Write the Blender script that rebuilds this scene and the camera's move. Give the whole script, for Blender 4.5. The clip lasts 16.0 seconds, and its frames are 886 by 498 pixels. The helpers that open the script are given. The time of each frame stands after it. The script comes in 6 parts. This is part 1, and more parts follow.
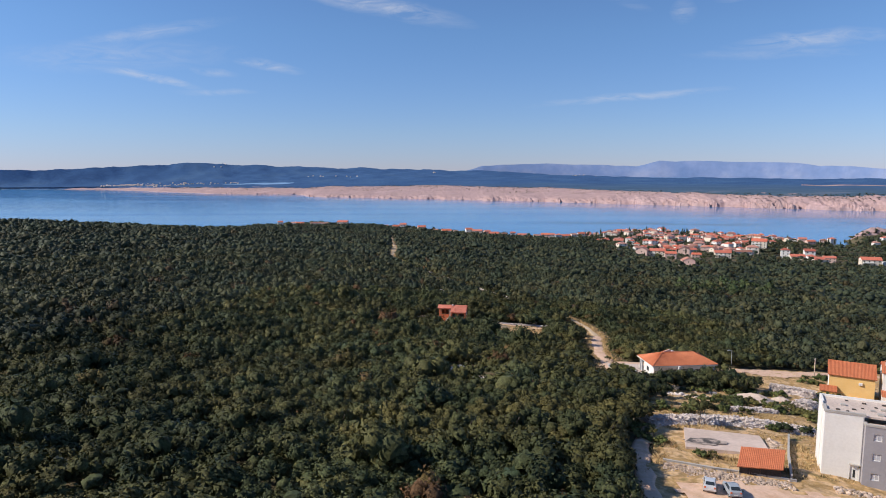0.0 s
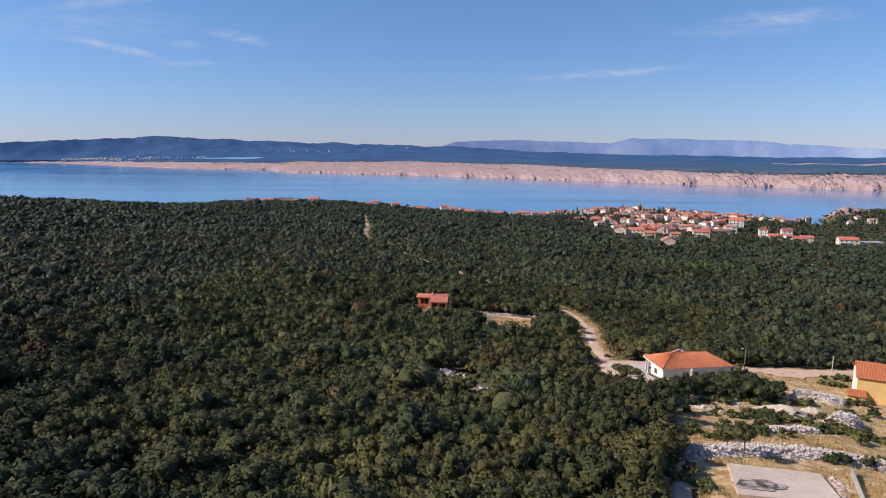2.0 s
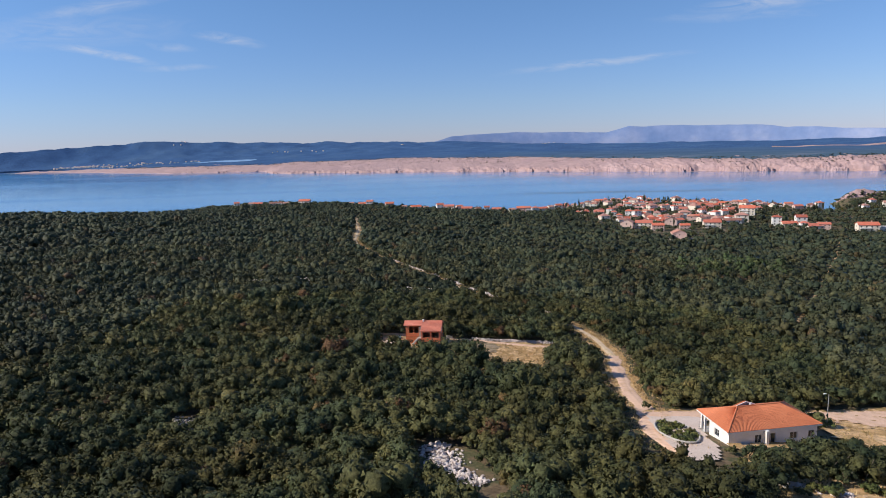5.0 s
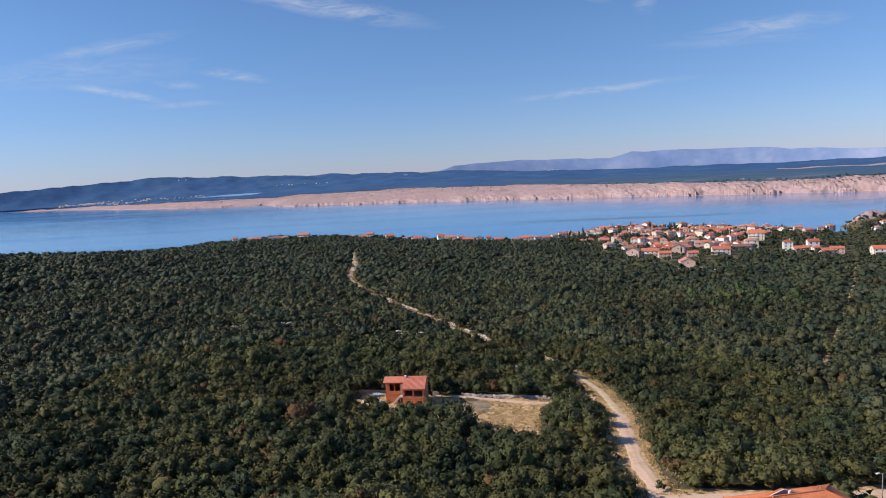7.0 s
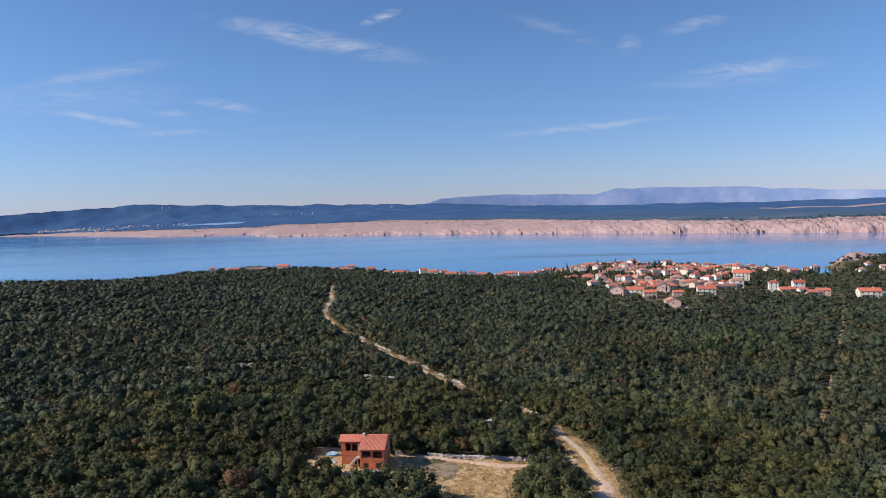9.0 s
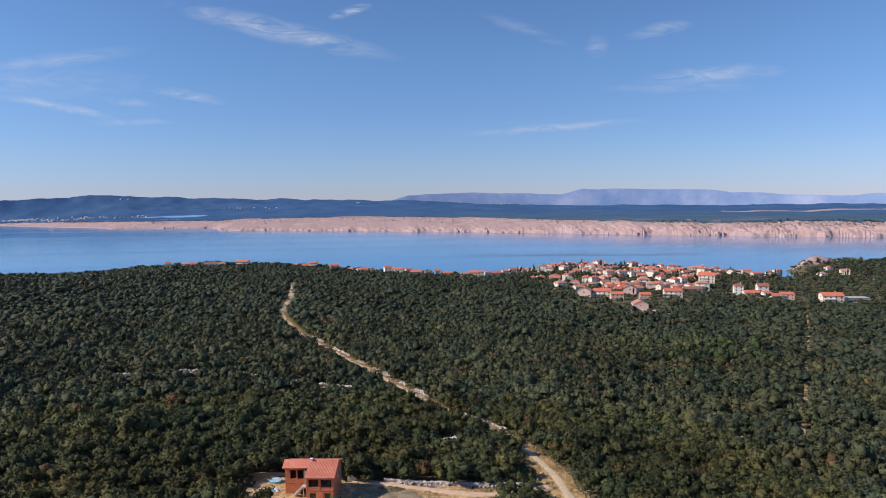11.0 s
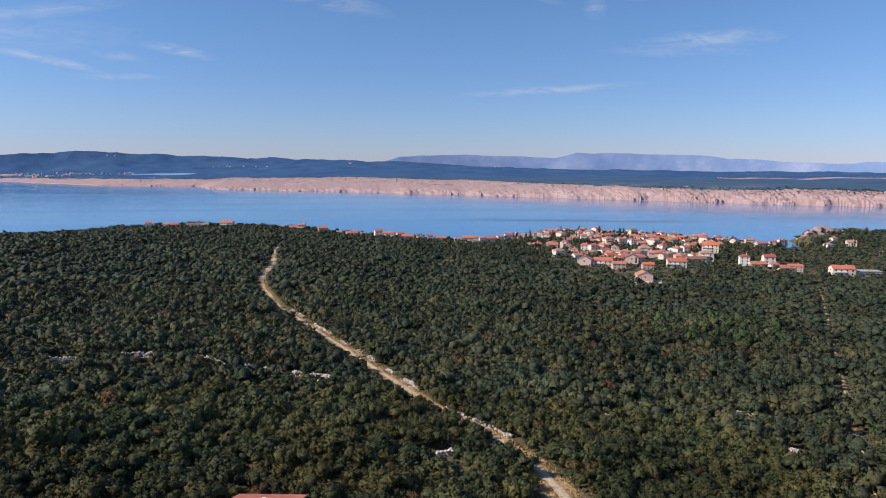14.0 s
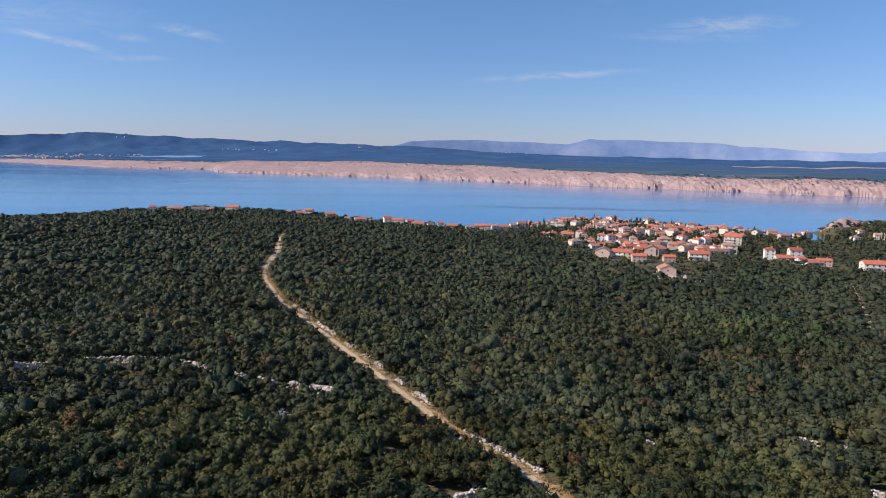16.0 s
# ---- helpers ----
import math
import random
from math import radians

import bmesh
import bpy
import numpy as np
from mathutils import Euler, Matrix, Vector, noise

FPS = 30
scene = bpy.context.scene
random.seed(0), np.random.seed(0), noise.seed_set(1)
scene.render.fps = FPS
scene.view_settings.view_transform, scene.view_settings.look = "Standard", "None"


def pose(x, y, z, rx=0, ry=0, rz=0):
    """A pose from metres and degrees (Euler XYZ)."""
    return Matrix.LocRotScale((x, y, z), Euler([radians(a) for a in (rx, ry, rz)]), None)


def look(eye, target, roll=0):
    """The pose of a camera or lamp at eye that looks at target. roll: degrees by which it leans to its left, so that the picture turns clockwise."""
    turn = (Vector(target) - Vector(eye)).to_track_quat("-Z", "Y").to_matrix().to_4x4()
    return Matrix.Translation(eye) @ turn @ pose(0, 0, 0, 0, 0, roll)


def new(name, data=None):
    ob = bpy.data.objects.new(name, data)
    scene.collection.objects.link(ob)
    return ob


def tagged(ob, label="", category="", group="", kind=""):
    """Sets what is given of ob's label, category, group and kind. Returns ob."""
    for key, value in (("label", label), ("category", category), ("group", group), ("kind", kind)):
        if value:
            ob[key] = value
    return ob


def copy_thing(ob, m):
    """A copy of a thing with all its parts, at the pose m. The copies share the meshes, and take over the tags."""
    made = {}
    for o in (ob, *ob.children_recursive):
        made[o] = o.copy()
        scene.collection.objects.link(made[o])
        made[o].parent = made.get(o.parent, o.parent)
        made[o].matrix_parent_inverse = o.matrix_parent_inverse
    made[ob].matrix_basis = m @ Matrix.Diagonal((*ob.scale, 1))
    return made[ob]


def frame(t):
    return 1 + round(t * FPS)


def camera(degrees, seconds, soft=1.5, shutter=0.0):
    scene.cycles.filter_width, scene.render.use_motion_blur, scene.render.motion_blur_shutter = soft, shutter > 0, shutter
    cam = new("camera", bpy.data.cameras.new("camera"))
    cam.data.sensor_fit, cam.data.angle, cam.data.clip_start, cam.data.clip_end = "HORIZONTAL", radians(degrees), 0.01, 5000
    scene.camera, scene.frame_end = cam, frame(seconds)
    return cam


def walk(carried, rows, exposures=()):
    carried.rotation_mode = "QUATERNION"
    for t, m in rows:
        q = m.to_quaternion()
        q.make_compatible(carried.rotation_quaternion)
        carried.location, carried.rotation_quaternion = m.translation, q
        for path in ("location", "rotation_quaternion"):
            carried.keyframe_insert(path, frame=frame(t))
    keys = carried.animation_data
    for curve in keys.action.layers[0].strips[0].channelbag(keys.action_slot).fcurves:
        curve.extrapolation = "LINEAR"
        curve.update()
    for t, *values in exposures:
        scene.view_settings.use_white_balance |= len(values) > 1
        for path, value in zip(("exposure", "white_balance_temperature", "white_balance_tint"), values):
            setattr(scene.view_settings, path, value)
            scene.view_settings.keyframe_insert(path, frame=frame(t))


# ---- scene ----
cam = camera(68.8, 16.0, soft=0.95)
METRES, EYE, TILT, LEAN, TURN = 170.0, 102.0, -6.8, 0.0, 0.0
ROWS = [
    (0.0, 0.0, 0.0, 0.0, 0.0, 0.0, -0.0),
    (0.5, -0.004, 0.0263, 0.0036, -0.37, -0.44, -0.15),
    (1.0, -0.008, 0.0577, 0.0075, -1.19, -0.89, -0.21),
    (1.5, -0.0113, 0.0908, 0.0104, -1.78, -1.43, -0.24),
    (2.0, -0.0132, 0.1274, 0.0143, -2.42, -2.1, -0.16),
    (2.5, -0.0134, 0.1637, 0.0183, -3.19, -2.6, 0.01),
    (3.0, -0.0118, 0.2026, 0.0229, -3.47, -2.98, 0.29),
    (3.5, -0.0085, 0.2395, 0.0276, -3.35, -3.13, 0.6),
    (4.0, -0.0032, 0.2772, 0.0326, -3.13, -3.11, 0.99),
    (6.5, 0.0427, 0.4321, 0.0573, -1.96, -0.68, 3.04),
    (7.0, 0.0535, 0.4576, 0.062, -2.01, 0.03, 3.16),
    (7.5, 0.0628, 0.4808, 0.0661, -2.18, 0.83, 3.18),
    (8.0, 0.0711, 0.504, 0.0696, -2.49, 1.73, 3.04),
    (8.5, 0.0779, 0.525, 0.0724, -2.86, 2.36, 2.7),
    (9.0, 0.0829, 0.5467, 0.0751, -3.31, 2.85, 2.17),
    (11.5, 0.0965, 0.6708, 0.0881, -6.95, 2.2, 1.4),
    (12.0, 0.1, 0.7019, 0.0913, -7.33, 1.64, 1.43),
    (12.5, 0.1032, 0.733, 0.094, -7.53, 1.04, 1.38),
    (13.0, 0.1063, 0.7667, 0.0976, -7.5, 0.31, 1.22),
    (13.5, 0.1085, 0.7986, 0.1006, -7.27, -0.25, 0.88),
    (14.0, 0.1099, 0.8357, 0.1044, -7.06, -0.83, 0.5),
    (14.5, 0.1104, 0.8685, 0.108, -6.87, -1.26, 0.17),
    (15.0, 0.1105, 0.9063, 0.112, -6.69, -1.6, -0.09),
    (15.5, 0.111, 0.9391, 0.1158, -6.47, -1.86, -0.19),
    (16.0, 0.1118, 0.9759, 0.1203, -6.27, -2.12, -0.21),
]
walk(cam, [(t, pose(0, 0, EYE, TILT, LEAN, TURN) @ pose(METRES * x, METRES * y, METRES * z, 90 + pitch, roll, yaw)) for t, x, y, z, yaw, pitch, roll in ROWS],
     exposures=[(0.0, 0.08), (16.0, 0.08)])

# ---- light: late-summer sun from the left, thin cirrus ----
SUN_AZ, SUN_EL = radians(-92), radians(37)
sun_way = Vector((math.sin(SUN_AZ) * math.cos(SUN_EL), math.cos(SUN_AZ) * math.cos(SUN_EL), math.sin(SUN_EL)))
sun_data = bpy.data.lights.new("sun", "SUN")
sun_data.energy, sun_data.angle, sun_data.color = 4.8, radians(0.53), (1.0, 0.92, 0.80)
new("sun", sun_data).matrix_world = look(sun_way * 500, (0, 0, 0))


def node(tree, kind, **settings):
    """A node with its inputs and properties set by name; a socket is linked."""
    n = tree.nodes.new(kind)
    for key, value in settings.items():
        sock = n.inputs.get(key.replace("_", " ")) if not key.startswith("i") or not key[1:].isdigit() else n.inputs[int(key[1:])]
        if sock is None:
            sock = n.inputs.get(key)
        if isinstance(value, bpy.types.NodeSocket):
            tree.links.new(value, sock)
        else:
            sock.default_value = value
    return n


def ramp(tree, fac, stops, interpolation="LINEAR"):
    n = tree.nodes.new("ShaderNodeValToRGB")
    n.color_ramp.interpolation = interpolation
    while len(n.color_ramp.elements) < len(stops):
        n.color_ramp.elements.new(0.5)
    for e, (p, c) in zip(n.color_ramp.elements, stops):
        e.position = p
        e.color = (*c, 1) if len(c) == 3 else (c[0],) * 3 + (1,)
    tree.links.new(fac, n.inputs[0])
    return n.outputs[0]


def mix(tree, fac, a, b, blend="MIX"):
    n = tree.nodes.new("ShaderNodeMix")
    n.data_type, n.blend_type = "RGBA", blend
    for sock, value in ((n.inputs[0], fac), (n.inputs[6], a), (n.inputs[7], b)):
        if isinstance(value, bpy.types.NodeSocket):
            tree.links.new(value, sock)
        else:
            sock.default_value = (*value, 1) if isinstance(value, tuple) else value
    return n.outputs[2]


def calc(tree, op, a, b=0.0):
    n = tree.nodes.new("ShaderNodeMath")
    n.operation = op
    for sock, value in zip(n.inputs, (a, b)):
        if isinstance(value, bpy.types.NodeSocket):
            tree.links.new(value, sock)
        else:
            sock.default_value = value
    return n.outputs[0]


world = bpy.data.worlds.new("sky")
scene.world = world
world.use_nodes = True
wt = world.node_tree
wt.nodes.clear()
sky = wt.nodes.new("ShaderNodeTexSky")
sky.sky_type, sky.sun_disc = "NISHITA", False
sky.sun_elevation, sky.sun_rotation = SUN_EL, SUN_AZ
sky.altitude, sky.air_density, sky.dust_density, sky.ozone_density = 100, 1.0, 0.0, 4.0
coords = wt.nodes.new("ShaderNodeTexCoord").outputs["Generated"]
xyz = node(wt, "ShaderNodeSeparateXYZ", Vector=coords)
ahead = calc(wt, "MAXIMUM", xyz.outputs[1], 0.05)
plane = node(wt, "ShaderNodeCombineXYZ", X=calc(wt, "DIVIDE", xyz.outputs[0], ahead), Y=calc(wt, "DIVIDE", xyz.outputs[2], ahead)).outputs[0]
# wisps of cirrus: ends of each in tangents across and up, half width, thickness
CIRRUS = [((-0.27, 0.285), (0.02, 0.224), 0.020, 0.75), ((-0.05, 0.276), (0.005, 0.291), 0.009, 0.9), ((-0.52, 0.155), (-0.375, 0.129), 0.008, 0.85), ((-0.31, 0.167), (-0.215, 0.152), 0.010, 0.55),
          ((-0.58, 0.185), (-0.33, 0.225), 0.014, 0.4), ((-0.66, 0.170), (-0.33, 0.178), 0.030, 0.3), ((0.15, 0.101), (0.42, 0.125), 0.008, 0.6), ((0.44, 0.188), (0.66, 0.207), 0.017, 0.55),
          ((0.35, 0.25), (0.365, 0.222), 0.022, 0.4), ((0.41, 0.256), (0.51, 0.275), 0.012, 0.6), ((0.18, 0.285), (0.30, 0.243), 0.012, 0.3), ((-0.40, 0.121), (-0.29, 0.119), 0.006, 0.4), ((0.38, 0.175), (0.62, 0.180), 0.010, 0.3), ((-0.38, 0.155), (-0.31, 0.145), 0.008, 0.4)]
wisp = node(wt, "ShaderNodeTexNoise", Vector=node(wt, "ShaderNodeMapping", Vector=plane, Rotation=(0, 0, radians(6)), Scale=(13, 58, 1)).outputs[0], Scale=1.0, Detail=7.0, Roughness=0.6, Distortion=1.6)
fray = node(wt, "ShaderNodeTexNoise", Vector=plane, Scale=14.0, Detail=5.0)
bent = node(wt, "ShaderNodeVectorMath", i0=plane, i1=node(wt, "ShaderNodeVectorMath", i0=fray.outputs["Color"], i1=(0.014, 0.014, 0.014)).outputs[0])
bent.inputs[1].links[0].from_node.operation = "MULTIPLY"
veil = None
for (x0, y0), (x1, y1), wide, thick in CIRRUS:
    turn = math.atan2(y1 - y0, x1 - x0)
    local = node(wt, "ShaderNodeMapping", Vector=bent.outputs[0], Location=((x0 + x1) / 2 + 0.007, (y0 + y1) / 2 + 0.007, 0), Rotation=(0, 0, turn), Scale=(math.hypot(x1 - x0, y1 - y0) / 2 * 1.25, wide * 0.95, 1))
    local.vector_type = "TEXTURE"
    blob = wt.nodes.new("ShaderNodeTexGradient")
    blob.gradient_type = "SPHERICAL"
    wt.links.new(local.outputs[0], blob.inputs[0])
    one = calc(wt, "MULTIPLY", blob.outputs[1], 0.78 * thick)
    veil = one if veil is None else calc(wt, "MAXIMUM", veil, one)
veil = calc(wt, "MULTIPLY", veil, ramp(wt, wisp.outputs[0], [(0.34, (0.05,)), (0.68, (1.25,))]))
haze = ramp(wt, xyz.outputs[2], [(0.0, (0.61, 0.69, 1.16)), (0.06, (0.69, 0.79, 1.13)), (0.2, (0.77, 0.93, 1.17)), (0.5, (0.83, 0.96, 1.17))])
clear = mix(wt, 1.0, sky.outputs[0], haze, "MULTIPLY")
sky_colour = mix(wt, veil, clear, (6.2, 6.5, 7.4))
back = node(wt, "ShaderNodeBackground", Color=sky_colour, Strength=0.096)
wout = wt.nodes.new("ShaderNodeOutputWorld")
wt.links.new(back.outputs[0], wout.inputs[0])


# ---- materials ----
def material(name, colours, scale=1.0, rough=0.8, bump=0.0, bump_scale=None, fine=None, metal=0.0, island=0.0, spec=0.4, stain=0.25, vary=0.0):
    """A noise-mottled surface: colours is a list of base colours along the noise; fine adds a second, smaller grain; island varies loose pieces."""
    m = bpy.data.materials.new(name)
    m.use_nodes = True
    t = m.node_tree
    bsdf = t.nodes["Principled BSDF"]
    where = t.nodes.new("ShaderNodeTexCoord").outputs["Object"]
    big = node(t, "ShaderNodeTexNoise", Vector=where, Scale=scale, Detail=5.0, Roughness=0.6)
    n = len(colours)
    col = ramp(t, big.outputs[0], [(0.3 + 0.4 * i / max(n - 1, 1), c) for i, c in enumerate(colours)])
    small = node(t, "ShaderNodeTexNoise", Vector=where, Scale=fine or scale * 9, Detail=4.0)
    col = mix(t, stain, col, ramp(t, small.outputs[0], [(0.3, (0.35,)), (0.7, (1.0,))]), "MULTIPLY")
    if island:
        geo = t.nodes.new("ShaderNodeNewGeometry").outputs["Random Per Island"]
        col = mix(t, island, col, ramp(t, geo, [(0, (0.3,)), (1, (1.5,))]), "MULTIPLY")
    if vary:
        own = t.nodes.new("ShaderNodeObjectInfo").outputs["Random"]
        col = mix(t, vary, col, ramp(t, own, [(0.0, (0.62, 0.58, 0.56)), (0.35, (1.0, 1.0, 1.0)), (0.65, (1.0, 1.12, 1.2)), (1.0, (1.2, 1.05, 0.9))]), "MULTIPLY")
    t.links.new(col, bsdf.inputs["Base Color"])
    bsdf.inputs["Roughness"].default_value = rough
    bsdf.inputs["Metallic"].default_value = metal
    bsdf.inputs["Specular IOR Level"].default_value = spec
    if bump:
        b = node(t, "ShaderNodeBump", Strength=0.9, Distance=bump, Height=(small if bump_scale is None else node(t, "ShaderNodeTexNoise", Vector=where, Scale=bump_scale, Detail=6.0)).outputs[0])
        t.links.new(b.outputs[0], bsdf.inputs["Normal"])
    return m


def foliage_material(name, stops, random_object=False, mottle=0.7):
    """Leaf clumps: hue by tree, light and dark by clump, a little light through the leaf."""
    m = bpy.data.materials.new(name)
    m.use_nodes = True
    t = m.node_tree
    bsdf = t.nodes["Principled BSDF"]
    if random_object:
        tint = t.nodes.new("ShaderNodeObjectInfo").outputs["Random"]
    else:
        a = t.nodes.new("ShaderNodeAttribute")
        a.attribute_name = "tint"
        tint = a.outputs["Fac"]
    where = t.nodes.new("ShaderNodeNewGeometry")
    drift = node(t, "ShaderNodeTexNoise", Vector=where.outputs["Position"], Scale=0.05, Detail=4.0, Roughness=0.6)
    tone = calc(t, "ADD", calc(t, "MULTIPLY", tint, 0.55), calc(t, "MULTIPLY", calc(t, "SUBTRACT", drift.outputs[0], 0.38), 1.5))
    col = ramp(t, tone, stops)
    col = mix(t, mottle, col, ramp(t, where.outputs["Random Per Island"], [(0, (0.62,)), (0.8, (1.02,)), (1, (1.25,))]), "MULTIPLY")
    # fine dark specks in the leaf colour stand in for shaded gaps between clumps
    speck = node(t, "ShaderNodeTexNoise", Vector=where.outputs["Position"], Scale=2.2, Detail=6.0, Roughness=0.85)
    col = mix(t, 0.9, col, ramp(t, speck.outputs[0], [(0.38, (0.32,)), (0.5, (0.92,)), (0.62, (1.6,))]), "MULTIPLY")
    stand = node(t, "ShaderNodeTexNoise", Vector=where.outputs["Position"], Scale=0.022, Detail=3.0, Roughness=0.55)
    col = mix(t, 1.0, col, ramp(t, stand.outputs[0], [(0.34, (0.66,)), (0.5, (0.96,)), (0.66, (1.24,))]), "MULTIPLY")
    t.links.new(col, bsdf.inputs["Base Color"])
    t.links.new(node(t, "ShaderNodeBump", Strength=1.0, Distance=0.14, Height=speck.outputs[0]).outputs[0], bsdf.inputs["Normal"])
    bsdf.inputs["Roughness"].default_value = 0.55
    bsdf.inputs["Specular IOR Level"].default_value = 0.10
    through_leaf = node(t, "ShaderNodeBsdfTranslucent", Color=mix(t, 1.0, col, (1.0, 1.0, 0.5), "MULTIPLY"))
    both = node(t, "ShaderNodeMixShader", Fac=0.03)
    t.links.new(bsdf.outputs[0], both.inputs[1])
    t.links.new(through_leaf.outputs[0], both.inputs[2])
    t.links.new(both.outputs[0], t.nodes["Material Output"].inputs["Surface"])
    return m


LEAVES = [(0.00, (0.044, 0.062, 0.033)), (0.30, (0.074, 0.087, 0.039)), (0.55, (0.107, 0.104, 0.041)), (0.80, (0.129, 0.113, 0.041)), (0.93, (0.150, 0.103, 0.041)), (1.00, (0.142, 0.080, 0.041))]
leaf_forest = foliage_material("oak_scrub_leaves", LEAVES)
# bluer leaf tones: aerial haze over the distant woods, painted into the base colour
leaf_far = foliage_material("hazed_far_leaves", [(0.0, (0.036, 0.051, 0.034)), (0.4, (0.053, 0.065, 0.037)), (0.75, (0.072, 0.071, 0.035)), (1.0, (0.086, 0.067, 0.033))], mottle=0.35)
# near leaves averaged with bluer ones: a fainter haze painted in for middle distance
leaf_mid = foliage_material("hazed_mid_leaves", [(p, tuple((a + b) / 2 for a, b in zip(c, d))) for (p, c), d in zip(LEAVES, [(0.035, 0.053, 0.043), (0.050, 0.066, 0.049), (0.071, 0.079, 0.052), (0.082, 0.083, 0.050), (0.102, 0.082, 0.049), (0.105, 0.082, 0.048)])])
leaf_light = foliage_material("light_green_leaves", [(0.0, (0.050, 0.075, 0.034)), (0.5, (0.078, 0.105, 0.042)), (1.0, (0.115, 0.130, 0.050))])
leaf_tree = foliage_material("oak_leaves", LEAVES[:4], True)
leaf_cypress = foliage_material("cypress_leaves", [(0, (0.012, 0.028, 0.016)), (1, (0.03, 0.05, 0.022))], True)
bark = material("bark", [(0.10, 0.08, 0.06), (0.22, 0.18, 0.14)], 3.0, 0.9, 0.02)
soil = material("forest_soil", [(0.10, 0.07, 0.04), (0.20, 0.14, 0.08), (0.08, 0.09, 0.035), (0.26, 0.18, 0.10)], 0.3, 0.95, 0.10, fine=1.8, stain=0.6)
dry_grass = material("dry_grass", [(0.309, 0.225, 0.090), (0.659, 0.412, 0.180), (0.803, 0.539, 0.306), (0.433, 0.274, 0.108), (0.700, 0.441, 0.216), (0.350, 0.255, 0.099)], 0.24, 0.95, 0.15, fine=1.1, stain=0.65)
dirt = material("dirt_track", [(0.655, 0.412, 0.278), (0.790, 0.539, 0.394), (0.624, 0.392, 0.240)], 0.35, 0.95, 0.05, fine=3.0)
grassy_dirt = material("grassy_path_soil", [(0.52, 0.38, 0.19), (0.70, 0.52, 0.32), (0.74, 0.57, 0.40), (0.46, 0.33, 0.15)], 0.4, 0.95, 0.06, fine=2.5, stain=0.5)
gravel = material("gravel", [(0.64, 0.51, 0.43), (0.78, 0.64, 0.55)], 0.3, 0.95, 0.06, fine=5.0, stain=0.4)
rock = material("limestone", [(0.56, 0.465, 0.42), (0.70, 0.60, 0.55), (0.78, 0.69, 0.645)], 0.8, 0.9, 0.05, fine=4.0, island=0.4)
rough_slab = material("rough_screed", [(0.60, 0.46, 0.38), (0.72, 0.57, 0.49)], 0.35, 0.9, 0.01, fine=2.0, stain=0.22)
tilled = material("bare_field_soil", [(0.26, 0.19, 0.12), (0.40, 0.30, 0.20), (0.22, 0.17, 0.10), (0.46, 0.34, 0.21)], 0.3, 0.95, 0.06, fine=2.5, stain=0.4)
scree = material("brown_scree", [(0.48, 0.36, 0.27), (0.66, 0.51, 0.41)], 0.8, 0.95, 0.04, fine=4.0, island=0.5)
shutter_grey = material("grey_shutter", [(0.50, 0.49, 0.52), (0.56, 0.55, 0.58)], 2.0, 0.6)
concrete = material("concrete", [(0.42, 0.39, 0.36), (0.55, 0.51, 0.47)], 0.5, 0.9, 0.01, fine=6.0)
tile_red = material("red_roof_tiles", [(0.55, 0.13, 0.055), (0.66, 0.18, 0.07)], 0.8, 0.75, 0.0, fine=7.0, island=0.35)
tile_salmon = material("salmon_roof_tiles", [(0.72, 0.22, 0.14), (0.82, 0.30, 0.20)], 0.6, 0.75, 0.0, fine=6.0, island=0.25)
tile_orange = material("orange_roof_tiles", [(0.56, 0.17, 0.075), (0.66, 0.22, 0.10)], 0.6, 0.7, 0.0, fine=7.0, island=0.3)
tile_old = material("weathered_roof_tiles", [(0.46, 0.21, 0.155), (0.58, 0.30, 0.235)], 0.3, 0.8, 0.0, fine=3.0, stain=0.4, vary=0.9)
tile_bright = material("bright_roof_tiles", [(0.55, 0.14, 0.085), (0.66, 0.215, 0.145)], 0.3, 0.8, 0.0, fine=3.0, stain=0.3, vary=0.9)
brick = material("hollow_clay_block", [(0.60, 0.16, 0.08), (0.70, 0.22, 0.11)], 1.2, 0.85, 0.0, fine=8.0, island=0.35)
mortar = material("mortar", [(0.42, 0.33, 0.27), (0.50, 0.42, 0.36)], 2.0, 0.95)
white_wall = material("white_render", [(0.80, 0.765, 0.72), (0.87, 0.84, 0.80)], 0.4, 0.85, 0.0, fine=3.0, stain=0.12)
cream_wall = material("cream_render", [(0.749, 0.650, 0.528), (0.835, 0.739, 0.624)], 0.4, 0.85, 0.0, fine=3.0, stain=0.15)
pink_wall = material("salmon_render", [(0.734, 0.496, 0.415), (0.799, 0.590, 0.512)], 0.4, 0.85, 0.0, fine=3.0, stain=0.15)
yellow_wall = material("yellow_render", [(0.82, 0.52, 0.19), (0.86, 0.58, 0.24)], 0.4, 0.85, 0.0, fine=3.0, stain=0.1)
grey_wall = material("grey_render", [(0.33, 0.31, 0.33), (0.38, 0.36, 0.38)], 0.4, 0.85, 0.0, fine=3.0, stain=0.12)
trim_white = material("white_trim", [(0.78, 0.77, 0.75), (0.84, 0.83, 0.81)], 2.0, 0.5)
dark_wood = material("dark_wood", [(0.05, 0.04, 0.035), (0.10, 0.08, 0.07)], 3.0, 0.7, 0.004)
window_dark = material("window_glass", [(0.02, 0.025, 0.03), (0.04, 0.05, 0.06)], 0.5, 0.12, spec=0.6)
steel = material("galvanised_steel", [(0.45, 0.45, 0.44), (0.55, 0.55, 0.54)], 4.0, 0.5, metal=0.4)
silver_paint = material("silver_car_paint", [(0.66, 0.68, 0.71), (0.72, 0.74, 0.77)], 3.0, 0.3, metal=0.2, spec=0.6)
